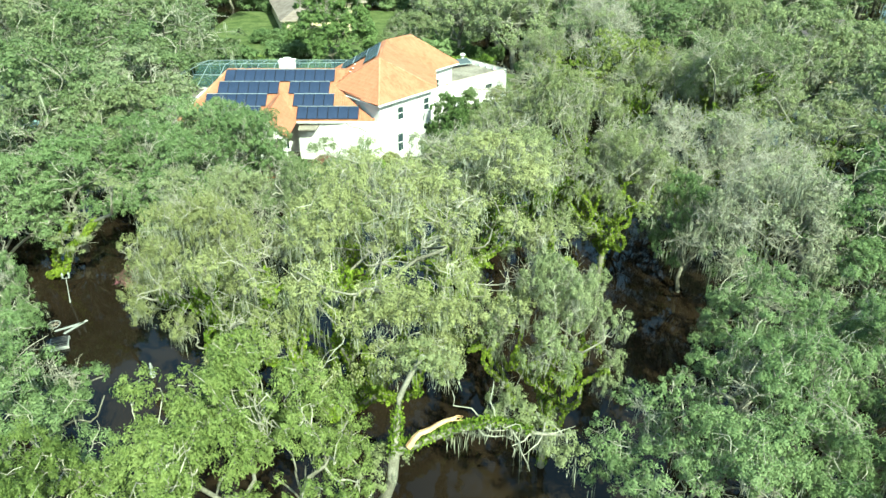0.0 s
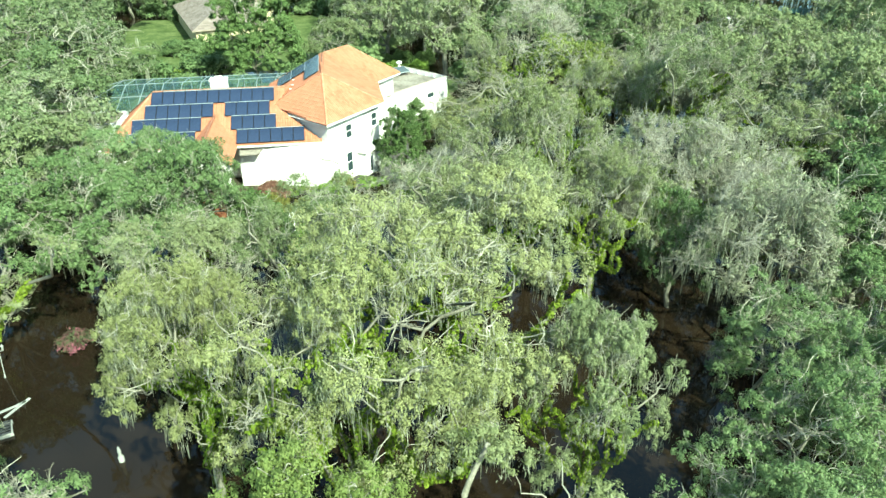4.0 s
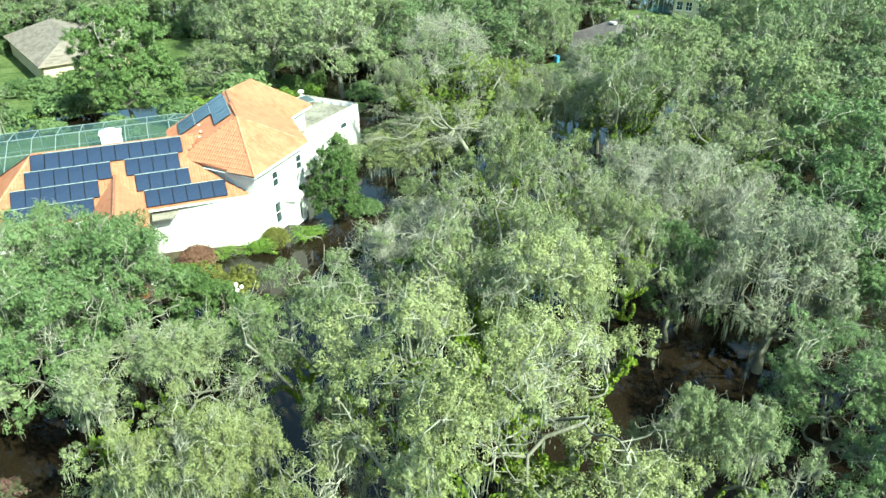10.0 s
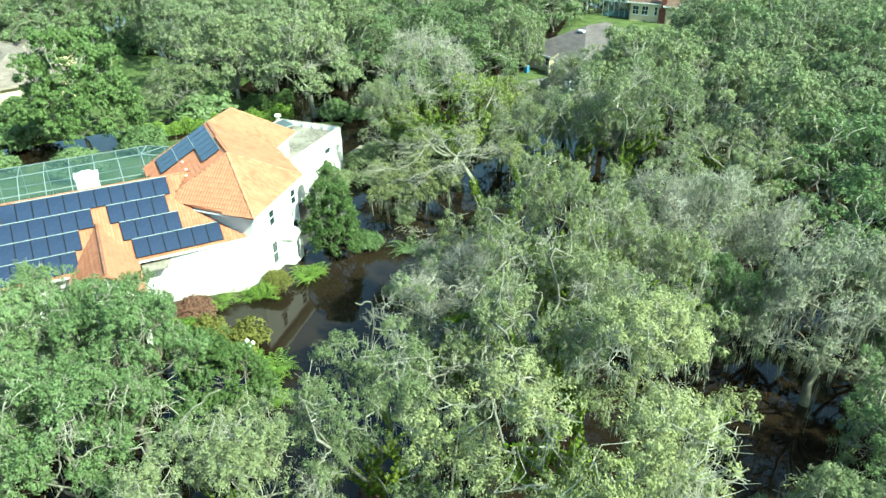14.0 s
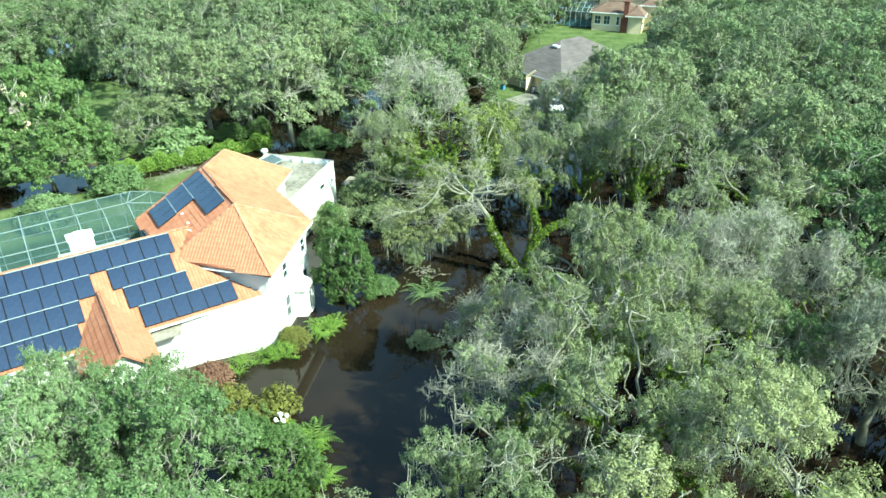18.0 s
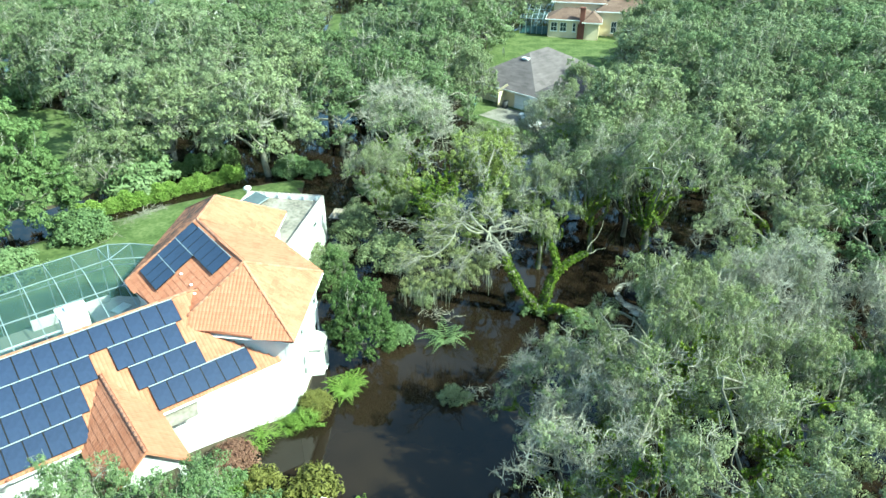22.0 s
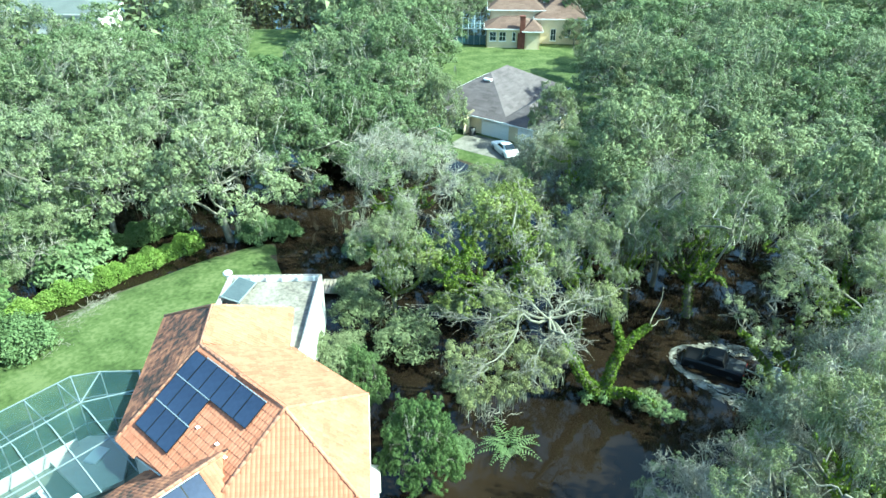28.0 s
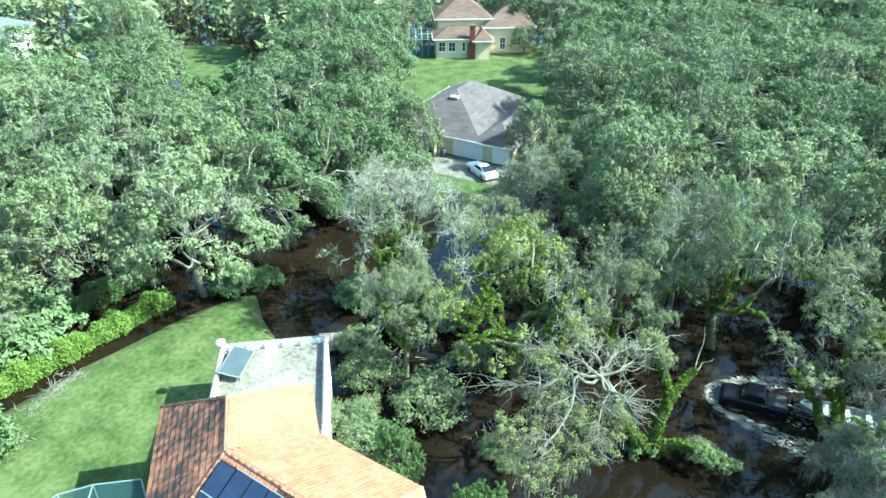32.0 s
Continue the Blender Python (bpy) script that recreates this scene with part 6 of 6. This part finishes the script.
reel = thing("cable_reel", "spoked wooden reel floating on the dark water", "reel", at=pose(-25.0, 37.4, 0.05, 6, 0, 0) @ Matrix.Diagonal((0.62, 0.62, 0.62, 1)))
rim = [(0.62 * math.cos(q), 0.62 * math.sin(q), 0.03, 0.045) for q in np.linspace(0, 6.283, 25)]
v, f = tubes([rim], 6)
part("rim", mesh("rim", v, f, M_WEATHERED, True), reel)
for i in range(4):
    q = i * math.pi / 4
    part("spoke", beam("spoke", [((-0.6 * math.cos(q), -0.6 * math.sin(q), 0.03), (0.6 * math.cos(q), 0.6 * math.sin(q), 0.03))], 0.05, M_WOOD), reel)
for dx, turn in ((1.1, 35), (1.5, 62)):
    pl = thing("floating_plank", "weathered plank floating on the flood", "plank", at=pose(-25.0 + dx, 37.2, 0.02, 0, 0, turn))
    part("board", boxes("board", [((0, 0, 0.02), (1.7, 0.18, 0.05))], M_WEATHERED, 0.01), pl)

crate = thing("slatted_crate", "grey square slatted crate drifting between the trees", "crate", at=pose(-23.6, 35.3, -0.1, 0, 0, 22))
for i in range(5):
    part("slat", boxes("slat", [((0, -0.48 + i * 0.24, 0.36), (0.96, 0.15, 0.03))], M_DARKMETAL, 0.005), crate, "dark slat")
for x in (-0.5, 0.5):
    part("rail", boxes("rail", [((x, 0, 0.31), (0.08, 1.1, 0.06))], M_WEATHERED), crate)
for y in (-0.53, 0.53):
    part("side", boxes("side", [((0, y, 0.12), (1.1, 0.04, 0.36))], M_WEATHERED), crate)

drowned = thing("car", "pale teal car half under the floodwater", "car", at=pose(-46.6, 75.4, -0.35, 0, 0, 20))
M_TEAL = mat("teal_car_paint", ((0.40, 0.55, 0.55), (0.48, 0.63, 0.62)), 0.25, 2, 20, spec=0.6)
part("body", body_loft("body", [(2.3, section(0.70, 0.3, 0.62)), (2.1, section(0.86, 0.22, 0.74)), (0.8, section(0.90, 0.2, 0.88)), (-1.4, section(0.90, 0.2, 0.92)), (-2.3, section(0.80, 0.35, 0.84))], M_TEAL), drowned)
part("roof", body_loft("roof", [(0.95, section(0.78, 0.8, 0.92, 0.04)), (0.2, section(0.64, 0.8, 1.38)), (-1.1, section(0.64, 0.8, 1.40)), (-1.9, section(0.74, 0.8, 0.98, 0.04))], M_TEAL), drowned)
part("windscreen", mesh("windscreen", [(0.94, -0.66, 0.95), (0.94, 0.66, 0.95), (0.26, 0.57, 1.37), (0.26, -0.57, 1.37)], [(0, 1, 2, 3)], M_CARGLASS), drowned, "dark windscreen")
part("rear_window", mesh("rear_window", [(-1.88, 0.64, 1.0), (-1.88, -0.64, 1.0), (-1.16, -0.56, 1.405), (-1.16, 0.56, 1.405)], [(0, 1, 2, 3)], M_CARGLASS), drowned, "dark rear window")

jetty = thing("plank_platform", "small weathered plank platform in the water", "platform", at=pose(11.0, 86.2, 0.3, 0, 0, 40))
for i in range(7):
    part("plank", boxes("plank", [((0, -0.9 + i * 0.3, 0), (2.2, 0.26, 0.05))], M_WOOD, 0.008), jetty)
for x in (-0.9, 0.9):
    part("joist", boxes("joist", [((x, 0, -0.08), (0.1, 2.1, 0.1))], M_WOOD), jetty)
    for y in (-0.9, 0.9):
        part("post", boxes("post", [((x, y, -0.5), (0.12, 0.12, 0.8))], M_WOOD), jetty)

globe_lamp = thing("lamp_post", "white garden lamp post with five round globes among shrubs", "lamp post", at=pose(-8.95, 55.5, 0) @ Matrix.Diagonal((0.8, 0.8, 0.9, 1)))
v, f = tubes([[(0, 0, -0.5, 0.13), (0, 0, 0.35, 0.11), (0, 0, 0.4, 0.06), (0, 0, 2.0, 0.05)]], 10)
part("pole", mesh("pole", v, f, M_TRIM, True), globe_lamp)
for i in range(5):
    q = i * 6.283 / 4
    gx, gy, gz = (0, 0, 2.25) if i == 4 else (0.42 * math.cos(q), 0.42 * math.sin(q), 1.95)
    if i < 4:
        part("arm", beam("arm", [((0, 0, 1.7), (gx, gy, gz - 0.14))], 0.04, M_TRIM), globe_lamp)
    v, f = tubes([[(gx, gy, gz + 0.17 * math.sin(u), max(0.01, 0.17 * math.cos(u))) for u in np.linspace(-1.55, 1.55, 9)]], 12)
    part("globe", mesh("globe", v, f, M_TRIM, True), globe_lamp, "white globe")

v, f = tubes([[(0, 0, -0.4, 0.24), (0, 0, 0.5, 0.24), (0, 0, 0.52, 0.16), (0, 0, 1.0, 0.13), (0, 0, 1.1, 0.19), (0, 0, 1.4, 0.10), (0, 0, 1.5, 0.12), (0, 0, 1.66, 0.02)]], 12)
urn = new("garden_statue", mesh("garden_statue", v, f, M_WEATHERED, True))
urn.matrix_world = pose(-16.8, 32.3, 0) @ Matrix.Diagonal((0.6, 0.6, 0.6, 1))
tagged(urn, "pale stone garden statue standing in dark floodwater", "statue")

box = thing("planter_box", "rust-brown wooden planter box in front of the porch", "planter", at=pose(-15.4, 59.2, 0.1, 0, 0, 5))
M_RUST = mat("rusty_brown_wood", ((0.13, 0.05, 0.025), (0.21, 0.085, 0.045)), 0.8, 2, 12, bump=0.3)
for c, s in (((0, -0.35, 0.35), (1.3, 0.06, 0.8)), ((0, 0.35, 0.35), (1.3, 0.06, 0.8)), ((-0.62, 0, 0.35), (0.06, 0.64, 0.8)), ((0.62, 0, 0.35), (0.06, 0.64, 0.8))):
    part("board", boxes("board", [(c, s)], M_RUST, 0.01), box)
part("soil", boxes("soil", [((0, 0, 0.62), (1.18, 0.62, 0.06))], M_MUD), box, "dark soil")


# fallen twigs along the edge of the lawn
def litter(name, label, spots, seed, material, reach=0.7):
    rng = np.random.default_rng(seed)
    lines = []
    for x, y, s, k in spots:
        for _ in range(k):
            p = np.array([x, y, 0.30]) + rng.normal(0, s, 3) * [1, 1, 0]
            a = rng.uniform(0, 6.283)
            q = p + np.array([math.cos(a), math.sin(a), rng.uniform(0.0, 0.35)]) * reach * rng.uniform(0.4, 1.6)
            lines.append(crooked(rng, p, q, 0.028, 0.008, 3, 0.12))
    t = thing(name, label, "debris")
    v, f = tubes(lines, 3)
    part("brushwood", mesh("brushwood", v, f, material), t)["kind"] = "stuff"


litter("branch_debris", "grey fallen branches strewn along the ditch edge", [(-7.2, 96.4, 0.6, 50), (-5.6, 97.4, 0.7, 70), (-4.0, 98.2, 0.6, 60), (-2.6, 98.6, 0.5, 40), (-8.8, 95.2, 0.5, 30)], 3, M_PALE)
litter("floating_twigs", "raft of twigs and leaves drifting on the water", [(7.8, 66.8, 0.6, 40), (9.2, 70.6, 0.7, 50), (12.2, 80.6, 0.8, 40), (4.2, 58.2, 0.5, 30)], 4, M_TWIG, 0.5)


# ---- foam round the truck ----
def wake():
    rng = np.random.default_rng(12)
    d = Vector((math.cos(radians(102)), math.sin(radians(102))))
    s = Vector((d.y, -d.x))
    o = Vector((22.6, 58.0))
    lines = []
    bow = []
    for q in np.linspace(-2.2, 2.2, 21):
        p = o + d * (0.7 + 2.3 * math.cos(q * 0.62)) + s * (1.9 * math.sin(q * 0.72))
        bow.append((p.x, p.y, -0.03 + rng.uniform(0, 0.04), 0.22 * rng.uniform(0.6, 1.2) * (1.15 - abs(q) / 3)))
    lines.append(bow)
    for side in (-1, 1):
        for k in range(3):
            w = []
            for u in np.linspace(0, 1, 14):
                p = o + d * (1.0 - 6.4 * u - k * 1.3) + s * side * (1.75 + 1.2 * u + k * 0.15) + s * rng.normal(0, 0.05)
                w.append((p.x, p.y, -0.04, (0.12 - 0.03 * k) * rng.uniform(0.4, 1.3) * (1.1 - u)))
            lines.append(w)
    for _ in range(26):
        p = o - d * rng.uniform(2.6, 6.2) + s * rng.normal(0, 0.8)
        lines.append([(p.x, p.y, -0.03, 0.05), (p.x + rng.normal(0, 0.25), p.y + 0.4, -0.02, 0.09 * rng.uniform(0.5, 1.3)), (p.x + rng.normal(0, 0.3), p.y + 0.9, -0.03, 0.02)])
    lines = [[(x, y, z - r * 0.72, r) for x, y, z, r in ln] for ln in lines]
    v, f = tubes(lines, 6)
    t = thing("wake", "muddy foam and ripples thrown up round the truck", "wake")
    part("foam", mesh("foam", v, f, M_FOAM, True), t)["kind"] = "stuff"
    flecks = []
    for side in (-1, 1):
        for arm in range(4):
            for u in rng.uniform(0, 1, 130):
                off = 1.55 + 0.35 * arm + (1.7 + 0.5 * arm) * u
                p = o + d * (1.9 - 8.5 * u - 0.5 * arm) + s * side * (off + 0.10 * math.sin(u * 30 + arm) + rng.normal(0, 0.10))
                flecks.append((p.x, p.y, 0.25 * (1.15 - u)))
    for _ in range(260):
        q = rng.uniform(-1.5, 1.5)
        p = o + d * (0.3 + (2.5 + rng.normal(0, 0.13)) * math.cos(q)) + s * (2.0 + rng.normal(0, 0.13)) * math.sin(q)
        flecks.append((p.x, p.y, 0.16))
    for _ in range(160):
        p = o - d * rng.uniform(2.2, 7.5) + s * rng.normal(0, 0.75)
        flecks.append((p.x, p.y, 0.15))
    shapes = []
    for x, y, w in flecks:
        a, ln = math.atan2(d.y, d.x) + rng.normal(0, 0.5), w * rng.uniform(0.5, 1.6)
        ca, sa, h, z = math.cos(a), math.sin(a), ln * rng.uniform(0.15, 0.4), rng.uniform(0.006, 0.03)
        shapes.append([(x - ca * ln, y - sa * ln, z), (x + sa * h, y - ca * h, z + 0.01), (x + ca * ln, y + sa * ln, z), (x - sa * h, y + ca * h, z + 0.01)])
    part("foam_fleck", loose("foam_fleck", np.array(shapes), M_FOAM), t)["kind"] = "stuff"


wake()


# leaning half-bare tree over the boat, ivy on its stems
def leaning_tree(name, label, at, stems, seed):
    rng = np.random.default_rng(seed)
    t = thing(name, label, "tree", at=at)
    lines, fine, tips = [], [], []
    for e, r in stems:
        lines.append(crooked(rng, (0, 0, -1), e, r, 0.08, 7, 0.035, 0.05))
        for _ in range(5):
            q = np.array(lines[-1][rng.integers(4, 8)][:3])
            g = q + rng.normal(0, 1.2, 3) * [1, 1, 0.6] + [0, 0, 0.7]
            lines_ = crooked(rng, q, g, 0.055, 0.015, 5, 0.09)
            fine.append(lines_)
            tips.append(g)
            for w in lines_[2:]:
                for _ in range(3):
                    fine.append(crooked(rng, w[:3], np.array(w[:3]) + rng.normal(0, 0.55, 3), 0.018, 0.006, 3, 0.1))
    for ln in lines:
        v, f = tubes([ln], 8)
        part("trunk", mesh("trunk", v, f, M_BARK, True), t)
    v, f = tubes(fine, 4)
    part("branchwork", mesh("branchwork", v, f, M_PALE), t, "bare pale branches")["kind"] = "stuff"
    part("ivy", loose("ivy", ivy_coat(rng, lines, 6.0, 300, 0.12), M_IVY), t, "yellow-green ivy")["kind"] = "stuff"
    part("crown", loose("crown", tuft_cloud(rng, [(*g, 0.6) for g in tips], 8, 34, 0.28, 0.075), M_OAK), t)["kind"] = "stuff"
    return t


leaning_tree("leaning_oak", "leaning half-bare oak with ivy over the boat", pose(22.2, 52.6, 0), [((-1.6, 3.6, 6.2), 0.20), ((0.2, 3.0, 6.8), 0.18), ((1.4, 1.2, 6.0), 0.16)], 31)
leaning_tree("leaning_oak", "leaning pale-limbed oak reaching over dark floodwater", pose(-28.6, 44.6, 0), [((4.4, -2.4, 6.2), 0.20), ((8.2, -4.9, 8.2), 0.17)], 33)
leaning_tree("leaning_oak", "leaning oak with ivy-wrapped stems in open water", pose(5.4, 47.6, 0), [((1.6, 2.6, 8.2), 0.22), ((-1.4, 1.2, 8.0), 0.18)], 32)


# ---- roof tiles that lie nearest, laid one by one ----
def lay_tiles(parent, poly, material, wide=0.225, long=0.40):
    v, f = barrel(Vector((0, 0, 0)), Vector((1, 0, 0)), Vector((0, -1, 0)), Vector((0, 0, 1)), wide, long, 0.0)
    me = mesh("roof_tile", v, f, material)
    rng = random.Random(4)
    for c, a, d, n in tile_cells(poly, wide, long):
        p = c + n * rng.uniform(0, 0.008)
        m = Matrix(((a.x, -d.x, n.x, p.x), (a.y, -d.y, n.y, p.y), (a.z, -d.z, n.z, p.z), (0, 0, 0, 1)))
        part("roof_tile", me, parent, "", m)


lay_tiles(roof, FRONT[0], M_TILE)
lay_tiles(porch, GABLE_R, M_TILE)


# ---- white van parked before the garage ----
van = thing("van", "white van half hidden under the trees by the garage", "van", at=pose(-21.3, 62.5, 0.28, 0, 0, -88))
part("body", body_loft("body", [(2.35, section(0.82, 0.35, 0.80)), (2.15, section(0.90, 0.3, 1.05)), (1.45, section(0.93, 0.3, 1.22)), (0.75, section(0.86, 0.3, 2.0)), (-2.1, section(0.86, 0.3, 2.05)), (-2.3, section(0.84, 0.35, 1.9))], M_CARWHITE), van)
part("windscreen", mesh("windscreen", [(1.43, -0.74, 1.27), (1.43, 0.74, 1.27), (0.83, 0.68, 1.94), (0.83, -0.68, 1.94)], [(0, 1, 2, 3)], M_CARGLASS), van, "tinted windscreen")
for y in (-0.89, 0.89):
    for x, w in ((0.35, 0.7), (-0.65, 1.1), (-1.7, 0.8)):
        part("window", boxes("window", [((x, y, 1.55), (w, 0.03, 0.45))], M_CARGLASS, 0.01), van, "dark side window")
for x in (1.5, -1.45):
    for y in (-0.84, 0.84):
        v, f = tubes([[(x, y - 0.1, 0.33, 0.33), (x, y + 0.1, 0.33, 0.33)]], 14)
        part("wheel", mesh("wheel", v, f, M_RUBBER, True), van)


# ---- garage door of the wing, and a red mower at the porch ----
garage = part("garage_door", boxes("garage_door", [((0, -0.02, 1.35), (4.9, 0.04, 2.7))], M_TRIM), house, "white garage door with a row of dark panes", pose(-22.3, 64.997, 0.0))
for i in range(3):
    part("panel", boxes("panel", [((0, -0.055, 0.42 + i * 0.68), (4.8, 0.03, 0.62))], M_TRIM, 0.01), garage)
for i in range(4):
    part("pane", boxes("pane", [((-1.78 + i * 1.19, -0.05, 2.35), (1.08, 0.03, 0.42))], M_CARGLASS), garage, "dark glass pane")
part("door_frame", boxes("door_frame", [((-2.52, -0.05, 1.35), (0.14, 0.1, 2.7)), ((2.52, -0.05, 1.35), (0.14, 0.1, 2.7)), ((0, -0.05, 2.78), (5.2, 0.1, 0.14))], M_TRIM, 0.01), garage)
mower = thing("lawn_mower", "small red mower with a black engine cover under the porch", "lawn mower", at=pose(-16.95, 61.6, 0.28, 0, 0, 60))
part("deck", boxes("deck", [((0, 0, 0.28), (0.8, 0.55, 0.22))], M_RED, 0.06), mower)
part("engine_cover", boxes("engine_cover", [((-0.05, 0, 0.49), (0.42, 0.36, 0.2))], M_BLACK, 0.05), mower, "black engine cover")
part("handlebar", beam("handlebar", [((-0.35, -0.22, 0.36), (-1.0, -0.22, 0.95)), ((-0.35, 0.22, 0.36), (-1.0, 0.22, 0.95)), ((-1.0, -0.23, 0.95), (-1.0, 0.23, 0.95))], 0.03, M_DARKMETAL), mower)
for x in (-0.3, 0.3):
    for y in (-0.3, 0.3):
        v, f = tubes([[(x, y - 0.04, 0.13, 0.13), (x, y + 0.04, 0.13, 0.13)]], 12)
        part("wheel", mesh("wheel", v, f, M_RUBBER, True), mower)
